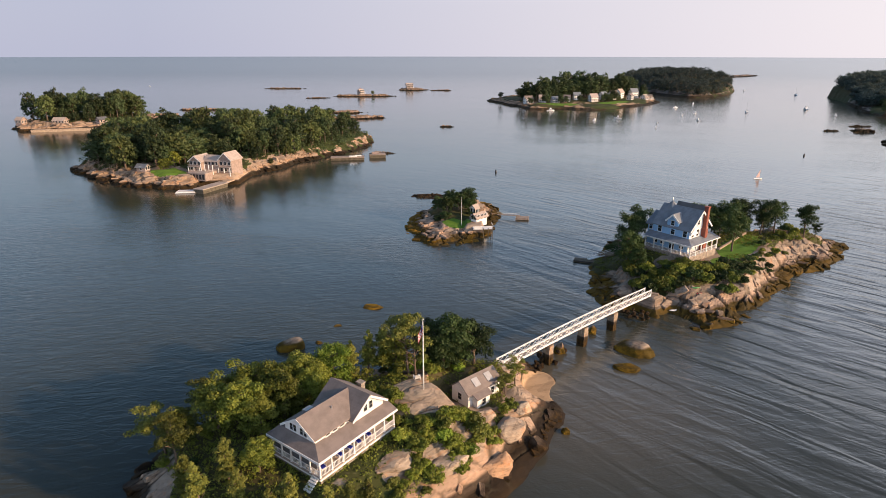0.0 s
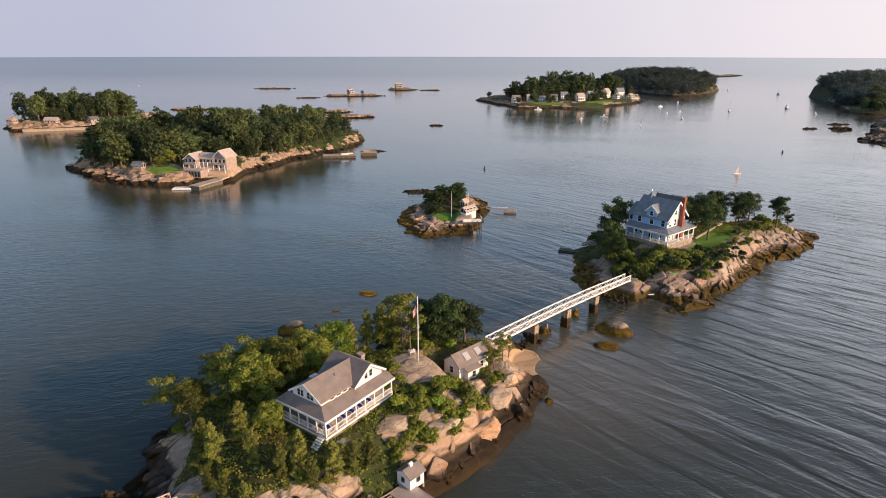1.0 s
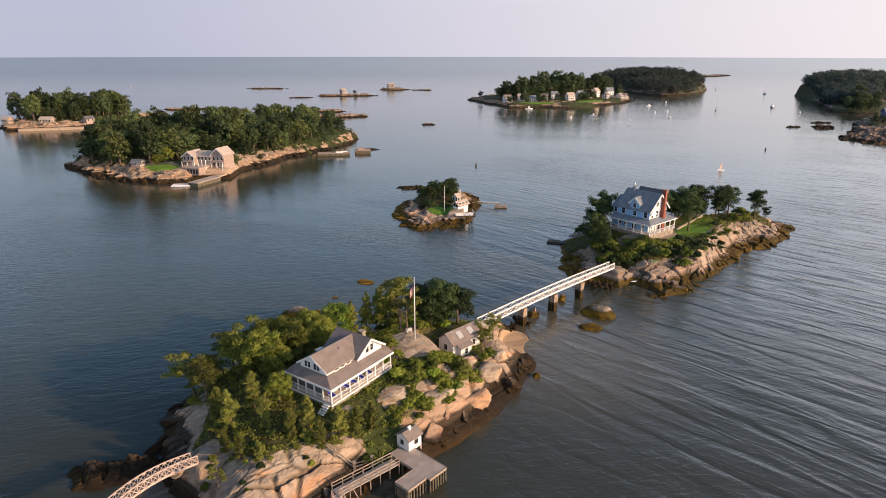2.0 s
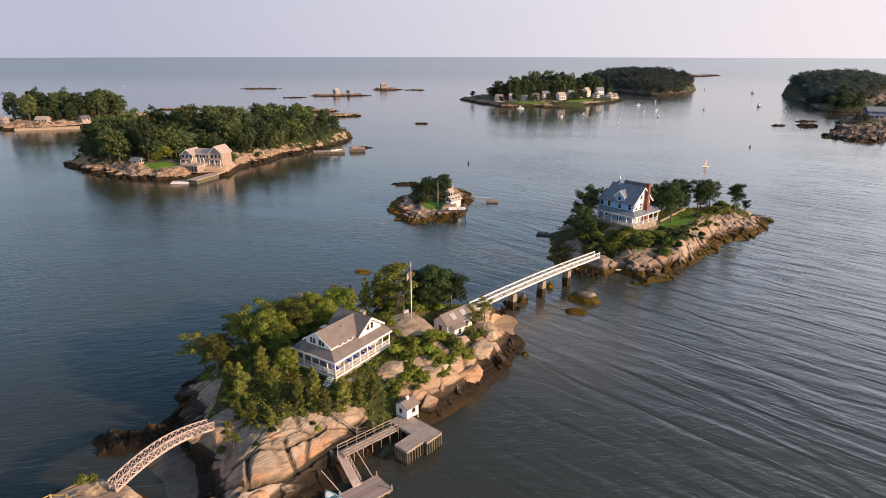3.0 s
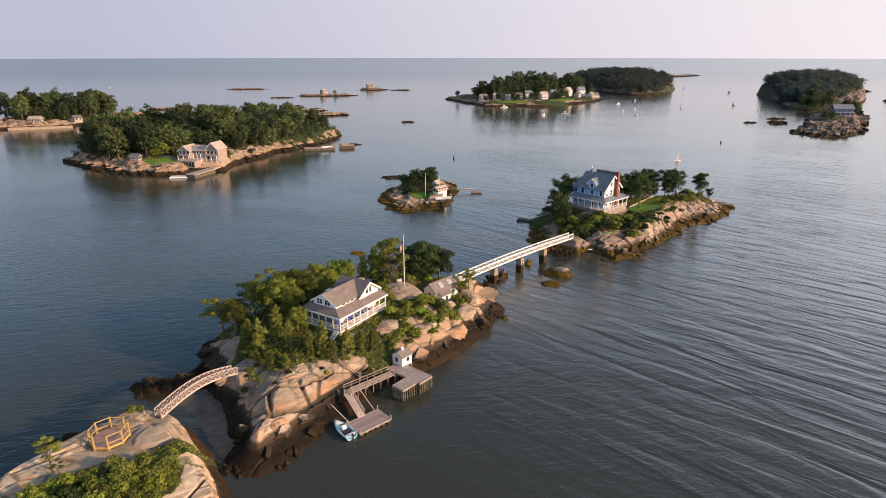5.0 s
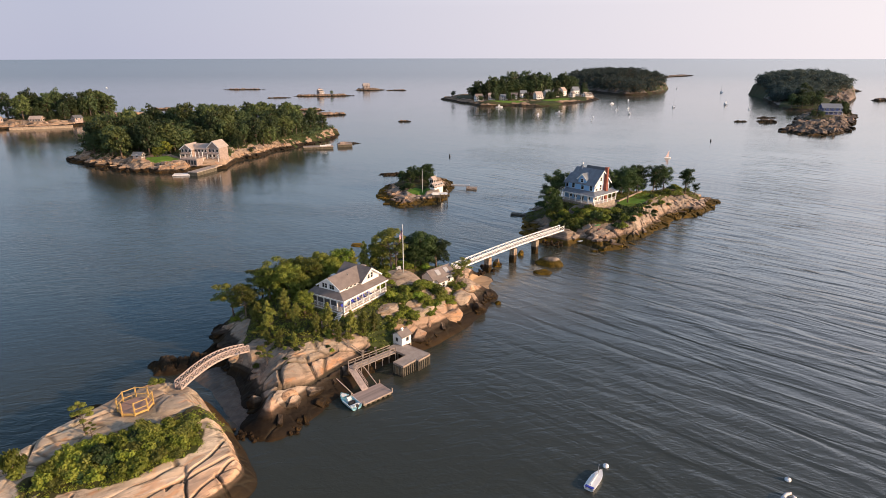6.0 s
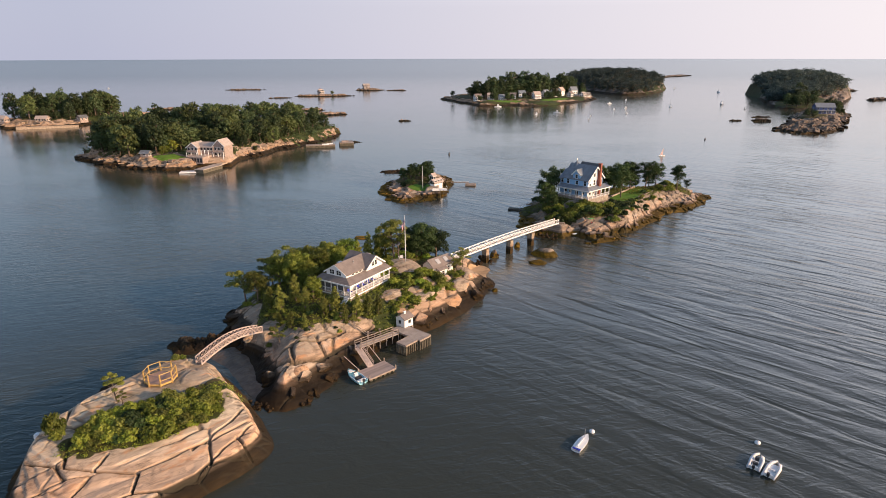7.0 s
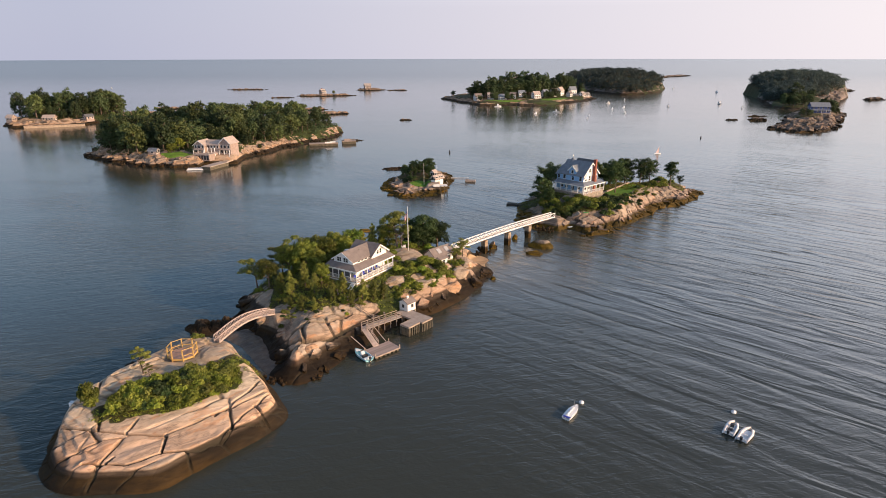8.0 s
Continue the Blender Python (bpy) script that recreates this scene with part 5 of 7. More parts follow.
def cottage():
    b = thing("cottage", pose(COT[0], COT[1], 0, 0, 0, COT[2]), "white clapboard cottage with grey shingle roof and wraparound porch", "house")
    F, E = 7.95, 10.45             # porch floor and eave heights
    LX, LY = 13.3, 9.2
    x0, y0, x1, y1 = 2.1, 2.1, 12.6, 7.3      # the house body
    part("foundation", Geo().box(0.25, 0.25, 5.6, LX - 0.2, LY - 0.6, F - 0.45), STONE, b, "rough stone footing")
    part("porch_floor", Geo().box(0, 0, F - 0.16, LX, LY - 0.4, F), DECK, b)
    sk = Geo()
    sk.box(0.02, 0.05, F - 0.45, 0.08, LY - 0.5, F - 0.16)
    sk.box(0.08, 0.02, F - 0.45, LX, 0.08, F - 0.16)
    part("skirt", sk, TRIM, b)
    part("lower_wall", Geo().box(x0, y0, F, x1, y1, E + 0.9), WHITE, b)
    # the long range and the cross gable
    ridge, eave = 13.65, 11.98
    g = Geo().prism([(y0 - 0.2, E + 0.5), (y0 - 0.2, eave), ((y0 + y1) / 2, ridge - 0.05), (y1, eave), (y1, E + 0.5)], x0 - 0.9, 9.8, "x")
    part("upper_wall", g, WHITE, b)
    part("roof", Geo().gable(y0 - 0.5, y1 + 0.4, eave - 0.2, ridge, x0 - 1.25, 9.8, "x", 0.16), ROOF_GREY, b)
    fas = Geo()
    for s in (-1, 1):
        yc = (y0 + y1) / 2
        ye = y0 - 0.53 if s < 0 else y1 + 0.43
        fas.beam((x0 - 1.28, ye, eave - 0.2), (x0 - 1.28, yc, ridge + 0.02), 0.07, 0.26)
    part("fascia", fas, TRIM, b)
    cx, hw, cr = 9.8, 2.75, 13.75
    g = Geo().prism([(cx - hw, E + 0.6), (cx - hw, eave - 0.1), (cx, cr - 0.1), (cx + hw, eave - 0.1), (cx + hw, E + 0.6)], y0 - 0.7, y1 + 0.3, "y")
    part("cross_gable_wall", g, WHITE, b)
    part("cross_gable_roof", Geo().gable(cx - hw - 0.5, cx + hw + 0.5, eave - 0.42, cr, y0 - 1.15, y1 + 0.8, "y", 0.2), ROOF_GREY, b)
    fas = Geo()
    for s in (-1, 1):
        fas.beam((cx + s * (hw + 0.5), y0 - 1.18, eave - 0.44), (cx, y0 - 1.18, cr), 0.07, 0.28)
    part("fascia", fas, TRIM, b)
    # porch roof: two sloping sides that meet on a hip
    pr = Geo()
    pr.slab([(-0.25, -0.25, E), (LX + 0.2, -0.25, E), (LX + 0.2, y0 - 0.2, E + 0.85), (x0 - 0.9, y0 - 0.2, E + 0.85)], 0.14)
    pr.slab([(-0.25, LY, E), (-0.25, -0.25, E), (x0 - 0.9, y0 - 0.2, E + 0.85), (x0 - 0.9, LY - 0.8, E + 0.85)], 0.14)
    part("porch_roof", pr, ROOF_GREY, b)
    pr = Geo()
    pr.slab([(x0 - 0.9, y1, E + 0.85), (LX, y1, E + 0.85), (LX, LY, E + 0.1), (-0.2, LY, E + 0.1)], 0.14)
    part("back_roof", pr, ROOF_GREY, b)
    part("back_wall", Geo().box(x0 - 0.4, y1, F, x1, LY - 0.35, E + 0.1), WHITE, b)
    tr = Geo()
    tr.box(-0.3, -0.34, E - 0.3, LX + 0.2, -0.25, E)
    tr.box(-0.34, -0.34, E - 0.3, -0.25, LY, E)
    tr.box(0.02, 0.02, E - 0.42, LX, 0.2, E - 0.14)
    tr.box(0.02, 0.2, E - 0.42, 0.2, LY - 0.4, E - 0.14)
    part("porch_beam", tr, TRIM, b)
    post = Geo().box(-0.075, -0.075, 0, 0.075, 0.075, E - F - 0.35).box(-0.12, -0.12, 0, 0.12, 0.12, 0.12).box(-0.12, -0.12, E - F - 0.5, 0.12, 0.12, E - F - 0.38).mesh("post", TRIM)
    xs = [0.12 + (LX - 0.24) * k / 7 for k in range(8)]
    ys = [0.12 + (LY - 0.7) * k / 5 for k in range(1, 6)]
    for x in xs:
        share("post", post, b, pose(x, 0.12, F))
    for y in ys:
        share("post", post, b, pose(0.12, y, F))
    for a, c in zip(xs, xs[1:]):
        rail_run(b, (a, 0.12), (c, 0.12), F, 0.85, TRIM, 0.2, 0.045)
    ring = [0.12] + ys
    for a, c in zip(ring, ring[1:]):
        rail_run(b, (0.12, a), (0.12, c), F, 0.85, TRIM, 0.2, 0.045)
    # insect screens behind the short side, doors and windows
    for a, c in zip(ring[1:], ring[2:]):
        part("screen", Geo().box(0.24, a + 0.1, F + 0.05, 0.27, c - 0.1, E - 0.4), SHADE_IN, b, "dark insect screen")
    for k in range(2):
        window(b, x0 - 0.9, 3.55 + 1.85 * k, 11.55, 0.55, 0.95, "-x")
        window(b, x0 - 0.9, 4.2 + 1.85 * k, 11.55, 0.55, 0.95, "-x")
    for k in range(2):
        window(b, cx - 0.55 + 1.0 * k, y0 - 0.7, 11.7, 0.62, 1.05, "-y")
    for k in range(3):
        window(b, 3.2 + 1.2 * k, y0 - 0.2, 11.35, 0.75, 0.32, "-y", 1)
    for x in (3.4, 5.6, 10.6):
        window(b, x, y0, F + 0.9, 0.95, 1.3, "-y")
    window(b, 8.1, y0, F + 0.05, 0.95, 2.05, "-y", 1, name="door")
    for y in (3.2, 5.8):
        window(b, x0, y, F + 0.9, 0.9, 1.3, "-x")
    v = Geo().tube([(5.6, 3.6, 12.6), (5.6, 3.6, 13.5)], 0.09)
    part("vent_pipe", v, METAL, b)
    part("skylight", Geo().box(2.9, 5.2, 13.1, 4.1, 5.9, 13.55), METAL, b)
    part("chimney", Geo().box(12.7, 5.4, 7.0, 13.4, 6.3, 12.4).box(12.6, 5.3, 12.4, 13.5, 6.4, 12.6), STONE, b, "stone chimney")
    # steps at the corner
    for k in range(6):
        part("step", Geo().box(-0.1 - 0.28 * k, 0.3, F - 0.2 * (k + 1), 0.176 - 0.28 * k, 1.4, F - 0.2 * k - 0.05), TRIM, b)
    for k, x in enumerate((1.3, 4.2, 5.8, 7.4, 9.2)):
        chair = thing("porch_chair", pose(COT[0], COT[1], 0, 0, 0, COT[2]) @ pose(x, 1.15, F, 0, 0, 8 * (k % 3 - 1)), "wooden porch chair with royal blue cushions", "chair", "chairs on the cottage porch")
        part("seat_frame", Geo().box(-0.42, -0.4, 0.3, 0.42, 0.4, 0.37), TRIM, chair)
        for sx in (-0.38, 0.38):
            for sy in (-0.36, 0.36):
                part("leg", Geo().box(sx - 0.04, sy - 0.04, 0, sx + 0.04, sy + 0.04, 0.55), TRIM, chair)
            part("armrest", Geo().box(sx - 0.07, -0.42, 0.55, sx + 0.07, 0.42, 0.6), TRIM, chair)
        part("seat_cushion", Geo().box(-0.36, -0.38, 0.37, 0.36, 0.3, 0.5), CUSHION, chair)
        part("back_cushion", Geo().prism([(0.28, 0.45), (0.46, 1.05), (0.58, 1.05), (0.42, 0.45)], -0.38, 0.38, "x"), CUSHION, chair)


cottage()


def flagpole(x, y, z, height, label, flag=None, r=0.09):
    b = thing("flagpole", pose(x, y, z), label, "flagpole")
    part("pole", Geo().tube([(0, 0, -0.3), (0, 0, height * 0.5), (0, 0, height)], [r, r * 0.8, r * 0.45], 10), TRIM, b, smooth=True)
    part("finial", Geo().tube([(0, 0, height), (0, 0, height + 0.1), (0, 0, height + 0.2)], [0.05, 0.12, 0.05], 8), METAL, b)
    if flag:
        w, h, top, turn = flag
        # a drooping cloth in stripes, with a dark canton
        c, s = math.cos(turn), math.sin(turn)

        def at(u, v):
            out = u * w * 0.32
            sag = u * w * 0.8
            wave = 0.12 * math.sin(u * 7 + v * 2)
            return (c * out - s * wave, s * out + c * wave, top - v * h - sag)

        for k in range(7):
            g = Geo()
            for i in range(8):
                if k < 4 and i < 3:
                    continue
                u0, u1, v0, v1 = i / 8, (i + 1) / 8, k / 7, (k + 1) / 7
                q = [at(u0, v0), at(u1, v0), at(u1, v1), at(u0, v1)]
                g.add(q + [(x_ + 0.01, y_ + 0.01, z_) for x_, y_, z_ in q], [(0, 1, 2, 3), (7, 6, 5, 4)])
            part("stripe", g, RED if k % 2 == 0 else CLOTH, b)
        g = Geo()
        for i in range(3):
            q = [at(i / 8, 0), at((i + 1) / 8, 0), at((i + 1) / 8, 4 / 7), at(i / 8, 4 / 7)]
            g.add(q + [(x_ + 0.01, y_ + 0.01, z_) for x_, y_, z_ in q], [(0, 1, 2, 3), (7, 6, 5, 4)])
        part("canton", g, NAVY, b)
    return b


flagpole(-6.3, 102.1, ground("ground_main", -6.3, 102.1), 10.9, "tall white flagpole with a striped flag hanging limp", (2.2, 1.5, 10.4, math.pi * 0.95), 0.11)


# ---- boat house at the bridge head ----


def boat_house():
    b = thing("boat_house", pose(1.2, 109.3, 0, 0, 0, 45), "small white clapboard boat house with grey roof and two skylights", "shed")
    part("wall", Geo().prism([(-1.8, 3.4), (-1.8, 6.2), (0, 7.6), (1.8, 6.2), (1.8, 3.4)], -3.3, 3.6, "x"), WHITE, b)
    part("roof", Geo().gable(-2.15, 2.15, 6.0, 7.7, -3.6, 3.9, "x", 0.14), ROOF_GREY, b)
    part("annex_wall", Geo().box(-2.4, -2.9, 3.4, 0.3, -1.8, 5.7), WHITE, b)
    part("annex_roof", Geo().slab([(-2.7, -3.2, 5.6), (0.6, -3.2, 5.6), (0.6, -1.7, 6.3), (-2.7, -1.7, 6.3)], 0.12), ROOF_GREY, b)
    for x in (-0.9, 1.8):
        sl = Geo().slab([(x - 0.6, -1.55, 6.76), (x + 0.6, -1.55, 6.76), (x + 0.6, -0.5, 7.6), (x - 0.6, -0.5, 7.6)], 0.16)
        part("skylight", sl, SKYLIGHT, b, "pale roof skylight")
    window(b, -1.0, -2.9, 4.1, 0.8, 1.1, "-y")
    window(b, 2.0, -1.8, 4.4, 0.7, 1.1, "-y")
    window(b, -3.3, 0, 4.6, 0.8, 1.1, "-x")
    window(b, 3.6, 0, 4.05, 1.0, 2.0, "+x", 1, name="door")


boat_house()

# ---- pier, walkway, ramp and float ----


def pile_row(parent, pts, top, r=0.13, low=-1.5):
    for x, y in pts:
        part("pile", Geo().tube([(x, y, low), (x, y, top)], [r * 1.1, r], 7), PILE, parent, smooth=True)


def dock():
    m = pose(-6.9, 81.6, 0, 0, 0, -41)
    b = thing("pier", m, "L-shaped timber pier with grey decking on crowded piles", "pier")
    d = Geo()
    d.box(-0.9, -1.6, 1.9, 6.9, 1.6, 2.15)
    part("deck", d, DECK, b)
    part("side_deck", Geo().box(3.9, -5.0, 1.9, 6.3, -1.604, 2.15), DECK, b)
    edge = Geo()
    edge.box(-0.9, -1.66, 1.8, 3.9, -1.6, 2.2)
    edge.box(-0.9, 1.6, 1.8, 6.9, 1.66, 2.2)
    edge.box(6.9, -1.6, 1.8, 6.96, 1.6, 2.2)
    edge.box(3.84, -5.0, 1.8, 3.9, -1.66, 2.2)
    edge.box(6.3, -5.0, 1.8, 6.36, -1.6, 2.2)
    edge.box(3.9, -5.06, 1.8, 6.3, -5.0, 2.2)
    part("edge_board", edge, TIMBER, b)
    pile_row(b, [(6.85, -1.5 + 0.5 * k) for k in range(7)], 1.9)
    pile_row(b, [(3.9 + 0.4 * k, -4.95) for k in range(7)], 1.9)
    pile_row(b, [(6.25, -4.5 + 0.55 * k) for k in range(6)], 1.9)
    pile_row(b, [(3.95, -4.5 + 0.6 * k) for k in range(5)], 1.9)
    pile_row(b, [(6.2, 1.5)], 1.9)
    pile_row(b, [(1.6 + 1.4 * k, 1.5) for k in range(4)], 1.9)
    pile_row(b, [(1.6 + 1.2 * k, -1.5) for k in range(2)], 1.9)


def walkway():
    p, q = Vector((-14.4, 72.4, 2.75)), Vector((-7.6, 79.3, 2.2))
    b = thing("walkway", Matrix(), "timber walkway with railings along the shore", "walkway")
    d = (q - p).normalized()
    side = Vector((d.y, -d.x, 0)).normalized()
    part("deck", Geo().slab([p - side * 0.8, q - side * 0.8, q + side * 0.8, p + side * 0.8], 0.12), DECK, b)
    for s in (-1, 1):
        for k in range(7):
            c = p.lerp(q, k / 6) + side * 0.78 * s
            part("post", Geo().box(c.x - 0.06, c.y - 0.06, c.z - 1.6, c.x + 0.06, c.y + 0.06, c.z + 1.05), TIMBER, b)
        for z in (0.5, 1.0):
            part("rail", Geo().beam(p + side * 0.78 * s + Vector((0, 0, z)), q + side * 0.78 * s + Vector((0, 0, z)), 0.06, 0.13), TIMBER, b)
    r0, r1 = Vector((-14.3, 72.2, 2.7)), Vector((-11.7, 68.6, 0.75))
    b = thing("gangway", Matrix(), "pinkish timber gangway sloping to the float", "gangway")
    d = (r1 - r0).normalized()
    side = Vector((d.y, -d.x, 0)).normalized()
    part("deck", Geo().slab([r0 - side * 0.6, r1 - side * 0.6, r1 + side * 0.6, r0 + side * 0.6], 0.12), PINKWOOD, b)
    for s in (-1, 1):
        g = Geo()
        for z in (0.5, 0.95):
            g.beam(r0 + side * 0.6 * s + Vector((0, 0, z)), r1 + side * 0.6 * s + Vector((0, 0, z)), 0.06, 0.08)
        for k in range(6):
            c = r0.lerp(r1, k / 5) + side * 0.6 * s
            g.beam(c, c + Vector((0, 0, 0.95)), 0.06)
        part("railing", g, PINKWOOD, b)
    # spars that hold the float off the rocks
    for a, c in (((-16.6, 69.6, 2.3), (-13.4, 66.9, 0.75)), ((-12.6, 73.9, 2.4), (-9.9, 70.3, 0.8))):
        s = thing("mooring_spar", Matrix(), "thin timber spar holding the float off the rocks", "spar", "spars of the float")
        part("spar", Geo().beam(a, c, 0.1), PINKWOOD, s)


def swim_float():
    b = thing("floating_dock", pose(-10.45, 67.55, 0, 0, 0, 41), "grey-brown plank float moored below the gangway", "dock")
    n = 28
    plank = Geo().box(-0.1, -1.85, 0.52, 0.1, 1.85, 0.60).mesh("plank", TIMBER_PINK)
    for k in range(n):
        share("plank", plank, b, pose(-3.0 + 6.0 * (k + 0.5) / n, 0, 0))
    g = Geo()
    for y in (-1.75, 0, 1.75):
        g.box(-2.95, y - 0.07, 0.3, 2.95, y + 0.07, 0.52)
    part("stringers", g, TIMBER, b)
    for k in range(6):
        for y in (-1.25, 1.25):
            x = -2.5 + k
            part("float_drum", Geo().tube([(x, y - 0.5, 0.12), (x, y + 0.5, 0.12)], 0.26, 10), PILE, b)
    for x, y in ((-2.9, 1.75), (2.9, 1.75), (2.9, -1.75), (-2.9, -1.75)):
        part("corner_post", Geo().box(x - 0.08, y - 0.08, 0.3, x + 0.08, y + 0.08, 1.25), TIMBER, b)


TIMBER_PINK = plain("float_planks", (0.40, 0.32, 0.29), 0.8, 0.18, 2, 0.3)
dock()
walkway()
swim_float()


def shore_shed():
    b = thing("dock_shed", pose(-6.0, 83.2, 0, 0, 0, 49), "tiny white shed with grey roof at the head of the pier", "shed")
    z = 1.95
    part("wall", Geo().prism([(-1.2, z), (-1.2, z + 1.95), (0, z + 2.55), (1.2, z + 1.95), (1.2, z)], -1.25, 1.25, "x"), WHITE, b)
    part("roof", Geo().gable(-1.45, 1.45, z + 1.83, z + 2.62, -1.45, 1.45, "x", 0.1), ROOF_GREY, b)
    part("cupola", Geo().box(-0.2, -0.2, z + 2.55, 0.2, 0.2, z + 3.0).prism([(-0.28, z + 3.0), (0, z + 3.2), (0.28, z + 3.0)], -0.28, 0.28, "x"), TRIM, b)
    window(b, 0.2, -1.2, z + 0.95, 0.5, 0.5, "-y", 1, SHADE_IN)
    window(b, -1.25, 0.1, z + 0.95, 0.4, 0.5, "-x", 1, SHADE_IN)
    for x in (-1.1, 1.1):
        for y in (-1.1, 1.1):
            part("footing", Geo().box(x - 0.15, y - 0.15, 0.6, x + 0.15, y + 0.15, z), STONE, b)


shore_shed()


# ---- viewing platform on the near islet ----


def platform():
    b = thing("viewing_platform", pose(-43.6, 56.2, 5.85), "eight-sided red-brown deck with fresh yellow timber railing", "deck")
    R = 2.35
    ring = [(R * math.cos(math.pi * (k + 0.5) / 4), R * math.sin(math.pi * (k + 0.5) / 4)) for k in range(8)]
    for k in range(20):
        y0 = -R + 2 * R * k / 20 + 0.01
        y1 = y0 + 2 * R / 20 - 0.02
        yy = max(abs(y0), abs(y1))
        cut = R * math.cos(math.pi / 8)
        x = min(cut, cut * math.sqrt(2) - yy) if yy > R * math.sin(math.pi / 8) else cut
        if x > 0.3 and yy <= cut + 0.13:
            part("plank", Geo().box(-x, y0, 0.30, x, y1, 0.36), REDDECK, b)
    rim = Geo()
    for a, c in zip(ring, ring[1:] + ring[:1]):
        rim.beam((*a, 0.2), (*c, 0.2), 0.08, 0.3)
    part("rim", rim, NEWWOOD, b)
    for i, (x, y) in enumerate(ring):
        part("post", Geo().box(x - 0.08, y - 0.08, -0.3, x + 0.08, y + 0.08, 2.05), NEWWOOD, b)
    for i, (a, c) in enumerate(zip(ring, ring[1:] + ring[:1])):
        if i == 5:
            continue
        for z in (0.9, 1.95):
            part("rail", Geo().beam((*a, z), (*c, z), 0.06, 0.11), NEWWOOD, b)


platform()


def garden_fence():
    b = thing("garden_fence", Matrix(), "weathered post and rail fence below the cottage", "fence")
    spots = [(-20.6, 81.0), (-18.2, 79.5), (-15.6, 78.2), (-13.0, 77.9), (-10.8, 79.4)]
    tops = [Vector((x, y, ground("ground_main", x, y))) for x, y in spots]
    for p in tops:
        part("post", Geo().box(p.x - 0.14, p.y - 0.14, p.z - 0.4, p.x + 0.14, p.y + 0.14, p.z + 1.25).box(p.x - 0.2, p.y - 0.2, p.z + 1.25, p.x + 0.2, p.y + 0.2, p.z + 1.38), TIMBER, b)
    for p, q in zip(tops, tops[1:]):
        for z in (0.5, 1.0):
            part("rail", Geo().beam(p + Vector((0, 0, z)), q + Vector((0, 0, z)), 0.08, 0.12), TIMBER, b)


garden_fence()


def lawn_chair(x, y, turn):
    b = thing("lawn_chair", pose(x, y, ground("ground_main", x, y), 0, 0, turn), "white slatted lawn chair on the rock behind the flagpole", "chair", "lawn chairs")
    for k in range(5):
        part("seat_slat", Geo().box(-0.35, -0.4 + 0.17 * k, 0.36, 0.35, -0.27 + 0.17 * k, 0.40), TRIM, b)
        part("back_slat", Geo().beam((-0.32 + 0.16 * k, 0.42, 0.36), (-0.32 + 0.16 * k, 0.72, 1.1), 0.12, 0.04), TRIM, b)
    for sx in (-0.4, 0.4):
        part("arm", Geo().box(sx - 0.07, -0.45, 0.58, sx + 0.07, 0.5, 0.62), TRIM, b)
        part("leg", Geo().box(sx - 0.04, -0.42, 0, sx + 0.04, -0.32, 0.58), TRIM, b)
        part("leg", Geo().box(sx - 0.04, 0.4, 0, sx + 0.04, 0.5, 0.58), TRIM, b)


lawn_chair(-7.6, 105.6, 200)
lawn_chair(-5.9, 106.2, 170)

# ---- blue house ----


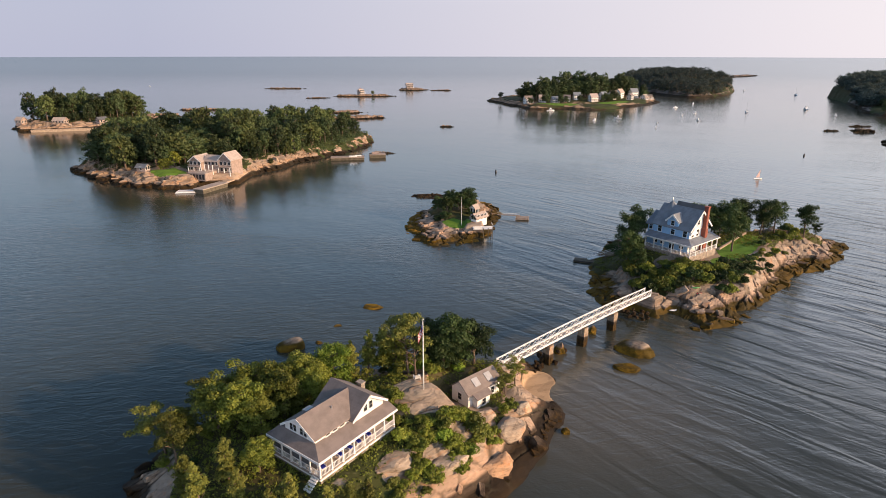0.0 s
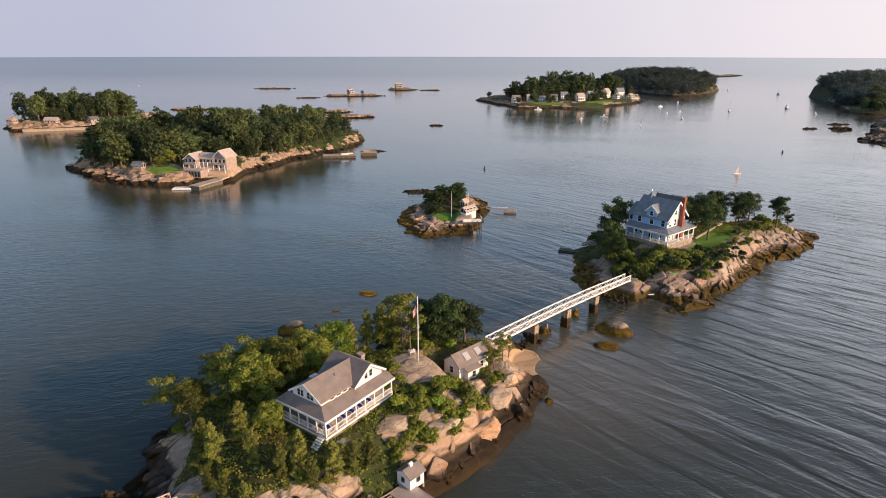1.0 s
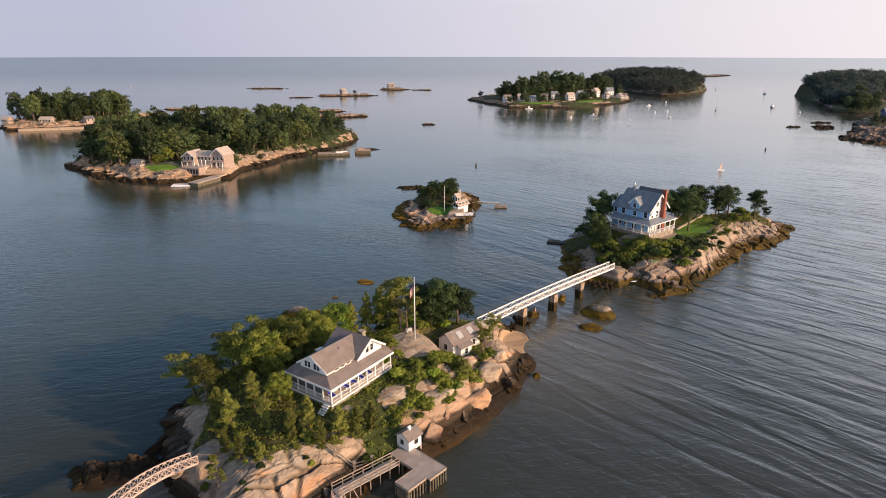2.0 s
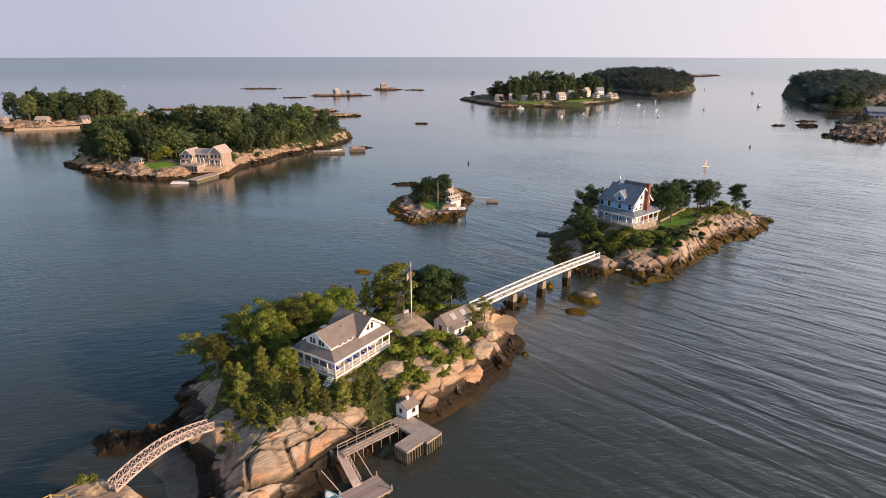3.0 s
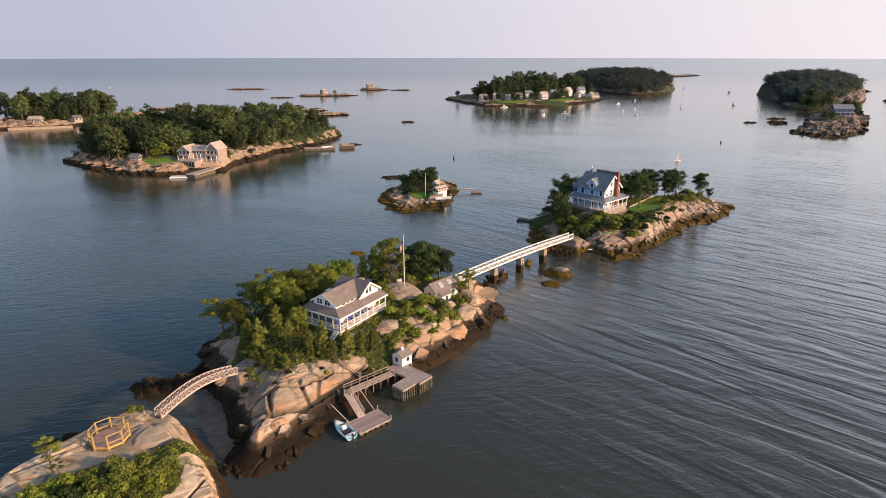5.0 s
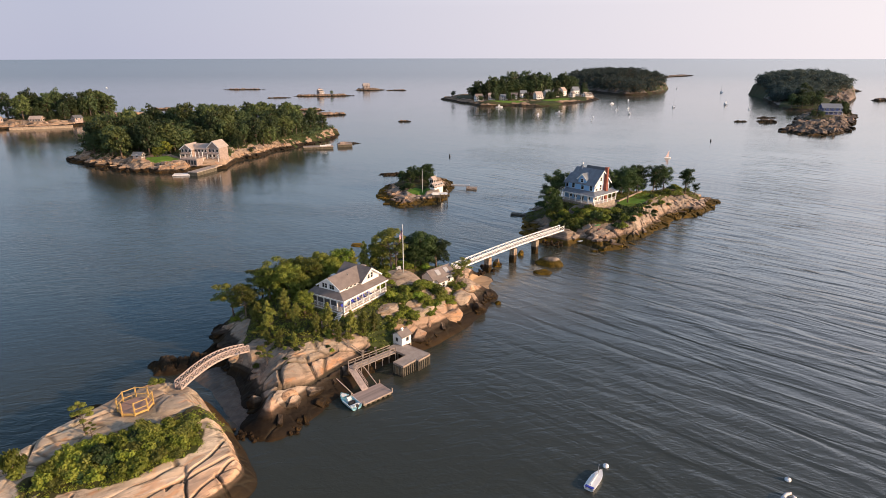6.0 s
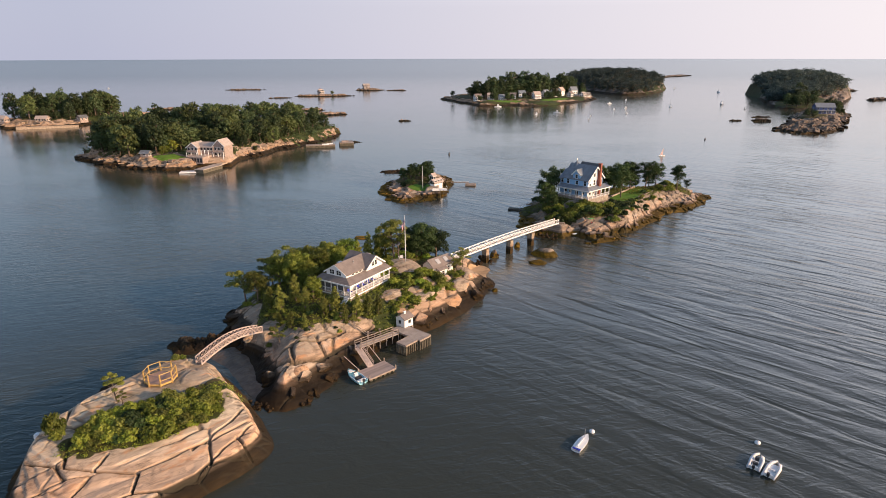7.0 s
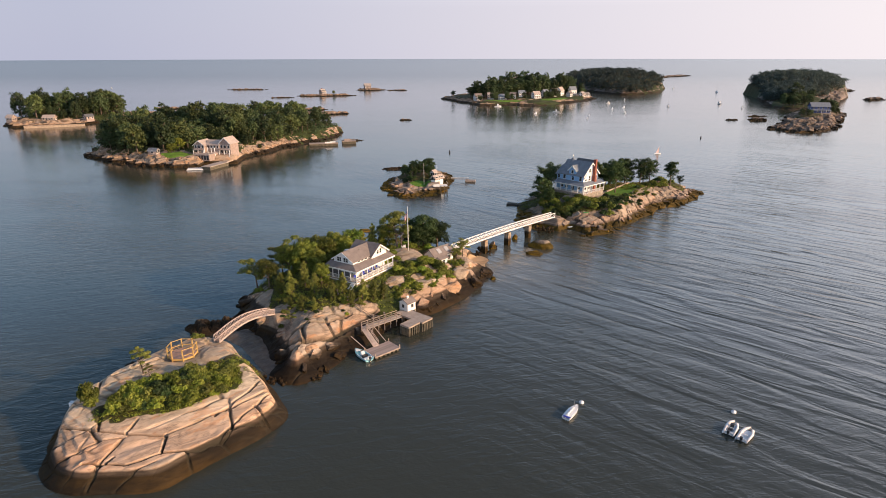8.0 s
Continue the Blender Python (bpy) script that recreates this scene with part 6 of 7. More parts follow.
def blue_house():
    b = thing("blue_house", pose(52.9, 166.0, 7.6, 0, 0, 41) @ Matrix.Scale(1.1, 4) @ pose(0, 0, -7.6), "pale blue clapboard house with slate-grey roof and white veranda", "house")
    F, E, W2, RZ = 8.1, 10.75, 13.7, 17.3
    LX, LY = 11.6, 11.4
    x0, y0, x1, y1 = 2.1, 1.9, 9.9, 11.0
    part("foundation", Geo().box(0.15, 0.15, 5.8, LX - 0.2, LY, F - 0.2), STONE, b, "rough stone foundation")
    part("veranda_floor", Geo().box(0, 0, F - 0.2, LX, LY + 0.1, F), DECK, b)
    g = Geo().prism([(x0, F), (x0, W2), ((x0 + x1) / 2, RZ - 0.1), (x1, W2), (x1, F)], y0, y1, "y")
    part("wall", g, BLUE, b)
    # paler skin on the sunny gable end: sunlight put into the clapboard colour
    gx = (x0 + x1) / 2
    part("gable_panel", Geo().prism([(x0 + 0.05, F), (x0 + 0.05, W2 - 0.1), (gx, RZ - 0.2), (x1 - 0.05, W2 - 0.1), (x1 - 0.05, F)], y0 - 0.06, y0 - 0.004, "y"), BLUE_SUNLIT, b, "gable end in paler clapboard, sunlight put into its colour")
    part("roof", Geo().gable(x0 - 0.6, x1 + 0.6, W2 - 0.5, RZ, y0 - 0.6, y1 + 0.2, "y", 0.22), ROOF_BLUE, b)
    # lower roof at the far end
    part("end_wing_wall", Geo().prism([(x0 + 0.6, F), (x0 + 0.6, W2 - 0.6), (gx, RZ - 2.2), (x1 - 0.6, W2 - 0.6), (x1 - 0.6, F)], y1 + 0.004, y1 + 1.7, "y"), BLUE, b)
    part("end_wing_roof", Geo().gable(x0 + 0.1, x1 - 0.1, W2 - 1.0, RZ - 2.1, y1 + 0.1, y1 + 2.1, "y", 0.2), ROOF_BLUE, b)
    # front dormer
    dy, dw = 6.0, 1.35
    part("dormer_wall", Geo().prism([(dy - dw, W2 - 0.8), (dy - dw, W2 + 1.2), (dy, W2 + 2.5), (dy + dw, W2 + 1.2), (dy + dw, W2 - 0.8)], x0 - 0.25, x0 + 3.0, "x"), BLUE, b)
    part("dormer_roof", Geo().gable(dy - dw - 0.35, dy + dw + 0.35, W2 + 0.95, W2 + 2.6, x0 - 0.6, x0 + 3.2, "x", 0.16), ROOF_BLUE, b)
    fas = Geo()
    for s in (-1, 1):
        fas.beam((x0 - 0.62, dy + s * (dw + 0.35), W2 + 0.95), (x0 - 0.62, dy, W2 + 2.6), 0.1, 0.35)
    part("bargeboard", fas, TRIM, b)
    fas = Geo()
    for s in (-1, 1):
        fas.beam((gx + s * (gx - x0 + 0.6), y0 - 0.62, W2 - 0.5), (gx, y0 - 0.62, RZ), 0.1, 0.34)
    part("bargeboard", fas, TRIM, b)
    part("porch_gable", Geo().prism([(x0 - 0.2, W2 - 1.3), (x0 + 1.3, W2 + 0.4), (x0 + 2.8, W2 - 1.3)], y0 - 0.5, y0 - 0.07, "y"), TRIM, b)
    # back wing, darker roof
    part("back_wall", Geo().prism([(7.0, F), (7.0, W2 - 0.2), (9.8, RZ - 0.4), (12.6, W2 - 0.2), (12.6, F)], 3.4, 9.5, "y"), BLUE, b)
    part("back_roof", Geo().gable(6.6, 13.0, W2 - 0.5, RZ + 0.1, 2.9, 9.9, "y", 0.2), ROOF_DARK, b)
    # turret with a pointed cap
    part("turret", Geo().tube([(6.4, 9.3, 13.5), (6.4, 9.3, 16.6)], 1.3, 8), BLUE, b)
    part("turret_cap", Geo().tube([(6.4, 9.3, 16.5), (6.4, 9.3, 17.0), (6.4, 9.3, 18.3)], [1.65, 1.35, 0.06], 8), ROOF_BLUE, b)
    part("finial", Geo().tube([(6.4, 9.3, 18.2), (6.4, 9.3, 18.6), (6.4, 9.3, 19.1)], [0.09, 0.16, 0.03], 6), METAL, b)
    ch = Geo().box(6.9, 0.8, 7.0, 8.0, 1.82, 13.2).box(7.08, 0.9, 13.2, 7.82, 1.78, 18.0).box(6.98, 0.8, 18.0, 7.92, 1.86, 18.3)
    part("chimney", ch, BRICK, b, "tall red brick chimney")
    # veranda roof on two sides
    r = Geo()
    r.slab([(-0.35, LY + 0.3, E), (-0.35, -0.35, E), (x0, y0, E + 0.75), (x0, LY + 0.3, E + 0.75)], 0.14)
    r.slab([(-0.35, -0.35, E), (LX + 0.2, -0.35, E), (LX + 0.2, y0, E + 0.75), (x0, y0, E + 0.75)], 0.14)
    part("veranda_roof", r, ROOF_BLUE, b)
    t = Geo()
    t.box(-0.42, -0.42, E - 0.22, -0.35, LY + 0.3, E)
    t.box(-0.35, -0.42, E - 0.22, LX + 0.2, -0.35, E)
    t.box(0.02, 0.02, E - 0.45, 0.22, LY, E - 0.14)
    t.box(0.22, 0.02, E - 0.45, LX, 0.22, E - 0.14)
    part("veranda_beam", t, TRIM, b)
    post = Geo().box(-0.1, -0.1, 0, 0.1, 0.1, E - F - 0.4).box(-0.15, -0.15, 0, 0.15, 0.15, 0.2).box(-0.15, -0.15, E - F - 0.6, 0.15, 0.15, E - F - 0.45).mesh("post", TRIM)
    ys = [0.12 + (LY - 0.2) * k / 5 for k in range(6)]
    xs = [0.12 + (LX - 0.24) * k / 5 for k in range(1, 6)]
    for y in ys:
        share("post", post, b, pose(0.12, y, F))
    for x in xs:
        share("post", post, b, pose(x, 0.12, F))
    for i, (a, c) in enumerate(zip(ys, ys[1:])):
        rail_run(b, (0.12, a), (0.12, c), F, 0.85, TRIM, 0.3, 0.05)
    ring = [0.12] + xs
    for a, c in zip(ring, ring[1:]):
        rail_run(b, (a, 0.12), (c, 0.12), F, 0.85, TRIM, 0.3, 0.05)
    bk = Geo()
    for a, c in zip(ys, ys[1:]):
        for e, s in ((a, 1), (c, -1)):
            bk.beam((0.12, e, E - 0.9), (0.12, e + s * 0.45, E - 0.45), 0.07)
    part("bracket", bk, TRIM, b)
    for y in (3.4, 8.2, 10.0):
        window(b, x0, y, F + 0.8, 0.9, 1.6, "-x")
    window(b, x0, 5.8, F + 0.02, 1.1, 2.2, "-x", 1, name="door")
    for y in (2.9, 5.9, 9.2):
        window(b, x0, y, 11.7, 0.9, 1.5, "-x")
    window(b, x0 - 0.25, dy, W2 + 0.1, 0.8, 1.1, "-x")
    for x in (3.4, 5.4):
        window(b, x, y0 - 0.06, 11.7, 0.85, 1.5, "-y")
        window(b, x, y0 - 0.06, F + 0.8, 0.85, 1.6, "-y")
    window(b, gx - 0.6, y0 - 0.06, W2 + 0.6, 0.8, 1.1, "-y")
    window(b, x0 + 0.6, y1 + 0.9, 11.6, 0.8, 1.4, "-x")


# lit counterpart of the blue clapboard, for the wall that faces the sun
BLUE_SUNLIT = boards("sunlit_blue_clapboard", (0.72, 0.74, 0.77), 0.16, rough=0.6, var=0.05)
ROOF_DARK = boards("dark_grey_shingles", (0.115, 0.12, 0.13), 0.24, rough=0.85, var=0.12)
blue_house()


def stone_wall(p, q, z, height, label, thick=0.5):
    b = thing("stone_wall", Matrix(), label, "garden wall", "lawn walls")
    p, q = Vector((*p, z)), Vector((*q, z))
    n = int((q - p).length / 1.1)
    rng = random.Random(int(p.x * 10))
    d = (q - p).normalized()
    ang = math.atan2(d.y, d.x)
    me = Geo().box(-0.53, -thick / 2, -1.5, 0.53, thick / 2, height).mesh("stone_block", LAWN_STONE)
    for k in range(n):
        c = p.lerp(q, (k + 0.5) / n)
        share("stone_block", me, b, Matrix.LocRotScale(c + Vector((0, 0, rng.uniform(-0.06, 0.06))), Euler((0, 0, ang + rng.uniform(-0.03, 0.03))), (1, rng.uniform(0.9, 1.1), 1)))


stone_wall((65.0, 165.8), (83.0, 188.0), 6.0, 0.35, "low pale stone wall edging the lawn")
stone_wall((64.5, 178.0), (78.0, 193.5), 6.35, 0.4, "low pale stone wall edging the lawn")


def landing(name, label, m, parts):
    b = thing(name, m, label, "dock")
    for nm, mat, box in parts:
        part(nm, Geo().box(*box), mat, b)
    return b


landing("floating_dock", "dark timber float moored off the house island", pose(31.8, 185.1, 0, 0, 0, -18), [
    ("float", PILE, (-3.0, -1.3, 0.0, 3.0, 1.3, 0.5)), ("fender", BLACK, (-3.1, -1.42, 0.25, 3.1, -1.304, 0.45))])


def house_gangway():
    p, q = Vector((32.6, 185.1, 0.7)), Vector((40.8, 187.5, 2.3))
    b = thing("gangway", Matrix(), "white railed gangway from the float to the rocks", "gangway")
    side = Vector((q.y - p.y, p.x - q.x, 0)).normalized()
    part("deck", Geo().slab([p - side * 0.5, q - side * 0.5, q + side * 0.5, p + side * 0.5], 0.14), TRIM, b)
    for s in (-1, 1):
        part("handrail", Geo().beam(p + side * 0.5 * s + Vector((0, 0, 0.95)), q + side * 0.5 * s + Vector((0, 0, 0.95)), 0.08, 0.1), TRIM, b)
        for k in range(6):
            e = p.lerp(q, k / 5) + side * 0.5 * s
            part("post", Geo().beam(e, e + Vector((0, 0, 0.95)), 0.07), TRIM, b)


house_gangway()


def canoe(x, y, z, turn, mat, label):
    b = thing("kayak", pose(x, y, z, 0, 0, turn) @ Matrix.Scale(0.6, 4), label, "kayak", "kayaks on the shore")
    g = Geo().tube([(-2.0, 0, 0.28), (-1.2, 0, 0.2), (0, 0, 0.18), (1.2, 0, 0.2), (2.0, 0, 0.28)], [0.03, 0.26, 0.36, 0.26, 0.03], 10)
    part("hull", g, mat, b, smooth=True)
    part("cockpit", Geo().tube([(-0.4, 0, 0.5), (0.4, 0, 0.5)], 0.12, 8), BLACK, b)


canoe(45.6, 151.5, ground("ground_house", 45.6, 151.5), 8, HULL_WHITE, "white upturned dinghy lying on the rock")
canoe(51.5, 156.0, ground("ground_house", 51.5, 156.0) + 0.05, 12, GREENPAINT, "green kayak lying in the scrub")
canoe(51.9, 155.2, ground("ground_house", 51.9, 155.2) - 0.05, 12, RED, "red kayak lying in the scrub")

# ---- plain houses ----


def house(x, y, z, turn, L, W, eave, ridge, wall, roof, label, rows=2, cols=3, group="", porch=0.0, chimney=False):
    """A gabled house with rows of windows on its long and short side."""
    b = thing("house", pose(x, y, z, 0, 0, turn), label, "house", group)
    part("wall", Geo().prism([(-W / 2, -1.5), (-W / 2, eave), (0, ridge - 0.1), (W / 2, eave), (W / 2, -1.5)], -L / 2, L / 2, "x"), wall, b)
    part("roof", Geo().gable(-W / 2 - 0.5, W / 2 + 0.5, eave - 0.35, ridge, -L / 2 - 0.5, L / 2 + 0.5, "x", 0.25), roof, b)
    for r in range(rows):
        for k in range(cols):
            window(b, -L / 2 + L * (k + 0.5) / cols, -W / 2, 0.9 + 2.7 * r, 1.1, 1.5, "-y", 1)
        for k in range(2):
            for s in ("-x", "+x"):
                window(b, -L / 2 if s == "-x" else L / 2, -W / 4 + W / 2 * k, 0.9 + 2.7 * r, 1.1, 1.5, s, 1)
    if porch:
        part("porch_roof", Geo().slab([(-L / 2, -W / 2 - porch, 2.5), (L / 2, -W / 2 - porch, 2.5), (L / 2, -W / 2 + 0.0, 3.0), (-L / 2, -W / 2, 3.0)], 0.2), roof, b)
        for k in range(5):
            px = -L / 2 + 0.2 + (L - 0.4) * k / 4
            part("post", Geo().box(px - 0.12, -W / 2 - porch + 0.1, -1.0, px + 0.12, -W / 2 - porch + 0.35, 2.35), TRIM, b)
        part("porch_floor", Geo().box(-L / 2, -W / 2 - porch, -1.5, L / 2, -W / 2 - 0.004, 0.0), DECK, b)
    if chimney:
        part("chimney", Geo().box(-0.5, 0.4, eave, 0.5, 1.4, ridge + 1.3), BRICK, b)
    return b


# the white house on the small islet
house(2.4, 213.6, 3.4, 48, 5.0, 2.4, 1.6, 2.6, TRIM, ROOF_TAN, "low white cottage with a tan roof on the small islet", 1, 3)
house(1.0, 219.0, 3.8, 48, 1.6, 1.6, 2.6, 3.4, TRIM, ROOF_TAN, "tiny white tower shed behind the islet cottage", 1, 1)
flagpole(-3.2, 211.0, ground("ground_small", -3.2, 211), 9.2, "bare white pole on the islet lawn", None, 0.09)
flagpole(2.4, 222.0, ground("ground_small", 2.4, 222), 7.5, "dark slender mast behind the islet cottage", None, 0.07)
landing("sun_deck", "white railed deck on piles over the rocks", pose(3.0, 206.8, 0, 0, 0, 8), [
    ("deck", TRIM, (-2.6, -1.6, 2.9, 3.6, 1.6, 3.1)), ("railing", TRIM, (-2.6, -1.65, 3.8, 3.6, -1.55, 3.95)), ("railing", TRIM, (3.5, -1.8, 4.1, 3.6, 1.8, 4.25)),
    ("skirt", TRIM, (-2.5, -1.64, 3.1, 0.2, -1.58, 3.8)),
    ("pile", PILE, (0.5, -1.7, -1, 0.7, -1.5, 3.2)), ("pile", PILE, (3.3, -1.7, -1, 3.5, -1.5, 3.2)), ("pile", PILE, (2.0, -1.7, -1, 2.2, -1.5, 3.2)), ("pile", PILE, (3.3, 1.4, -1, 3.5, 1.6, 3.2))])
landing("float_and_gangway", "thin gangway reaching a small timber float", pose(9.0, 230.0, 0, 0, 0, -8), [
    ("gangway", TIMBER, (0.0, -0.4, 1.1, 8.0, 0.4, 1.3)), ("handrail", TRIM, (0.0, -0.45, 1.8, 8.0, -0.4, 1.95)), ("float", TIMBER, (6.5, -1.6, 0.1, 11.0, 1.6, 0.7))])


# the big shingled house on the wooded island
def shingle_house():
    b = thing("shingled_house", pose(-116.0, 283.0, 4.6, 0, 0, -14) @ Matrix.Scale(0.88, 4), "large tan shingled house with twin gables and terrace", "house")

    def wing(x0, x1, y0, y1, eave, ridge):
        m = (x0 + x1) / 2
        part("wing_wall", Geo().prism([(x0, -2), (x0, eave), (m, ridge - 0.1), (x1, eave), (x1, -2)], y0, y1, "y"), SHINGLE_TAN, b)
        part("wing_roof", Geo().gable(x0 - 0.6, x1 + 0.6, eave - 0.4, ridge, y0 - 0.7, y1 + 0.5, "y", 0.25), ROOF_TAN, b)
        fas = Geo()
        for s in (-1, 1):
            fas.beam((m + s * (x1 - m + 0.6), y0 - 0.74, eave - 0.4), (m, y0 - 0.74, ridge), 0.1, 0.35)
        part("bargeboard", fas, TRIM, b)
        for k in range(3):
            for r in range(2):
                window(b, x0 + (x1 - x0) * (k + 0.5) / 3, y0, 0.7 + 3.0 * r, 1.3, 1.7, "-y", 1)
        part("balcony", Geo().box(x0, y0 - 1.6, 2.7, x1, y0 - 0.004, 2.95), DECK, b)
        rail_run(b, (x0, y0 - 1.55), (x1, y0 - 1.55), 2.95, 1.0, PINKWOOD, 0.4, 0.07)
        for k in range(3):
            px = x0 + 0.15 + (x1 - x0 - 0.3) * k / 2
            part("column", Geo().box(px - 0.16, y0 - 1.55, -1.5, px + 0.16, y0 - 1.25, 2.7), TRIM, b)

    wing(-11.0, -4.0, -2.0, 7.0, 5.4, 8.0)
    wing(4.5, 11.5, 1.0, 10.0, 6.4, 9.8)
    part("link_wall", Geo().box(-4.0, 0.5, -2, 4.5, 7.0, 5.6), SHINGLE_TAN, b)
    part("link_roof", Geo().gable(-0.2, 8.0, 5.2, 7.9, -4.6, 5.2, "x", 0.25), ROOF_TAN, b)
    for k in range(4):
        window(b, -3.0 + 2.1 * k, 0.5, 3.6, 1.2, 1.6, "-y", 1)
        part("column", Geo().tube([(-3.4 + 2.3 * k, -3.2, -1.0), (-3.4 + 2.3 * k, -3.2, 4.4)], 0.2, 8), TRIM, b)
    part("terrace", Geo().box(-6.0, -9.5, -2.6, 3.6, 0.3, 0.9), SHINGLE_TAN, b)
    part("terrace_floor", Geo().box(-6.2, -9.7, 0.9, 3.8, 0.4, 1.1), DECK, b)
    rail_run(b, (-6.1, -9.6), (3.7, -9.6), 1.1, 1.0, PINKWOOD, 0.4, 0.07)
    rail_run(b, (3.7, -9.6), (3.7, 0.0), 1.1, 1.0, PINKWOOD, 0.4, 0.07)
    rail_run(b, (-6.1, -9.6), (-6.1, -2.0), 1.1, 1.0, PINKWOOD, 0.4, 0.07)
    for k in range(5):
        part("bay_window", Geo().box(-5.3 + 1.8 * k, -9.57, -1.9, -4.1 + 1.8 * k, -9.504, 0.5), GLASS, b)
    part("retaining_wall", Geo().box(-30.0, -7.2, -5.0, -6.3, -6.2, -0.7), LAWN_STONE, b, "pale stone sea wall")


shingle_house()
landing("stone_dock", "timber-faced dock below the shingled house", pose(-110.6, 266.5, 0, 0, 0, 72), [
    ("deck", DECK, (-6.0, -2.6, 1.6, 10, 2.6, 1.9)), ("face", PILE, (-5.9, -2.5, -1, 9, 2.5, 1.596)), ("path", LAWN_STONE, (9.0, -1.6, 1.5, 17, 1.6, 2.1))])
landing("swim_float", "white float beside the dock", pose(-118.0, 262.8, 0, 0, 0, 10), [("deck", HULL_WHITE, (-4, -2, 0.1, 3.5, 2, 0.7)), ("bumper", RUBBER, (-4.2, -2.2, 0.1, 3.7, 2.2, 0.4))])
house(-147.0, 283.0, 4.6, -10, 4.5, 3.0, 2.2, 3.2, SHINGLE_TAN, METAL, "small garden cabin with a pale metal roof", 1, 1)
house(-133.0, 392.0, 7.5, -20, 10, 8, 7.0, 10.5, SHINGLE_TAN, ROOF_TAN, "tan shingled house rising above the woods", 2, 3, chimney=True)
house(-112.0, 424.0, 5.5, 12, 5, 5, 6.0, 8.0, TRIM, ROOF_BLUE, "white house half hidden by the woods", 2, 2)
landing("boat_dock", "dark timber boat dock with a pale deck", pose(-66.0, 346.0, 0, 0, 0, 12), [
    ("deck", TIMBER, (-11, -3.0, 1.2, 7, 3.0, 1.5)), ("face", PILE, (-10.8, -2.9, -1, 6.8, 2.9, 1.196)), ("lounger", TRIM, (-1, -2, 1.5, 3, -1, 2.2)), ("bench", TRIM, (2, 0.5, 1.5, 5.5, 1.2, 2.1))])
landing("boat_dock", "square timber crib off the boat dock", pose(-53.0, 354.0, 0, 0, 0, 12), [
    ("deck", TIMBER, (-4.5, -3.5, 1.6, 4.5, 3.5, 1.9)), ("face", PILE, (-4.4, -3.4, -1, 4.4, 3.4, 1.596)), ("crate", SHINGLE_TAN, (-3, -1, 1.9, 1, 1.5, 2.8))])

# west island cottages and sea wall
house(-312.0, 468.0, 3.6, 5, 8.5, 6, 2.8, 4.6, SHINGLE_TAN, ROOF_TAN, "low tan shore cottage below the trees", 1, 4)
house(-286.0, 478.0, 3.4, 60, 6.5, 5, 2.8, 4.4, SHINGLE_TAN, ROOF_DARK, "grey boathouse on the west island's shore", 1, 2)
house(-343.0, 468.0, 3.4, -10, 5.5, 5, 3.0, 5.0, SHINGLE_TAN, ROOF_TAN, "small tan shore cottage", 1, 2)
landing("sea_wall", "long pale sea wall along the west island", pose(-299, 453.5, 0, 0, 0, 22), [("wall", LAWN_STONE, (-22, -0.8, -1, 20, 0.8, 1.5)), ("coping", LAWN_STONE, (-22, -1.0, 1.504, 20, 1.0, 1.8))])

# lone houses on far ledges
house(-150.0, 830.0, 3.0, 50, 7, 5.5, 3.2, 6.0, SHINGLE_TAN, ROOF_TAN, "lone weathered house on a rocky ledge", 2, 4, porch=2.5, chimney=True)
house(-100.0, 966.0, 3.8, 20, 10, 7, 3.6, 6.4, SHINGLE_TAN, ROOF_TAN, "lone broad house on a distant ledge", 2, 5, porch=3)
house(212.0, 1440.0, 4.0, 0, 6, 5, 4, 6.5, ROOF_DARK, ROOF_DARK, "distant dark beacon house on a ledge", 1, 1)

# village houses
village = [(58, 690, 20, 12, 8, 6, 9.5), (73, 688, 0, 10, 8, 6, 9), (86, 684, 15, 10, 8, 5.8, 9), (99, 686, -10, 9, 7, 5.5, 8.5), (128, 694, 25, 12, 8, 6, 10), (142, 712, 40, 11, 8, 6, 10),
           (156, 726, 30, 12, 9, 7, 11.5), (167, 742, 45, 11, 9, 8, 13), (185, 752, 20, 12, 9, 9, 14), (176, 728, 50, 9, 7, 5, 8), (196, 744, 45, 9, 7, 4.5, 7.5), (112, 704, 5, 10, 8, 6, 9.5), (205, 757, 30, 8, 6, 4, 6.5)]
GREY_WALL = boards("pale_grey_clapboard", (0.58, 0.55, 0.54), 0.16, rough=0.6, var=0.06)
for k, (x, y, a, L, W, e, r) in enumerate(village):
    house(x, y, ground("ground_village", x, y), a, L * 0.74, W * 0.8, e * 0.8, r * 0.8, (WHITE, GREY_WALL, WHITE, WHITE)[k % 4], (ROOF_GREY, ROOF_TAN, ROOF_BLUE)[k % 3], ("white gabled house in the island village", "pale grey gabled house in the island village", "white gabled house in the island village", "white gabled house in the island village")[k % 4], 2, 3, "village houses", porch=2.0 if k % 2 == 0 else 0)
# houses on the eastern headland
house(344.0, 493.0, ground("ground_spit", 344, 493), -12, 15, 9, 5.5, 8.5, boards("dark_blue_siding", (0.07, 0.10, 0.24), 0.2), ROOF_BLUE, "dark blue house on the headland ledges", 2, 4, porch=3)

# ---- boats ----


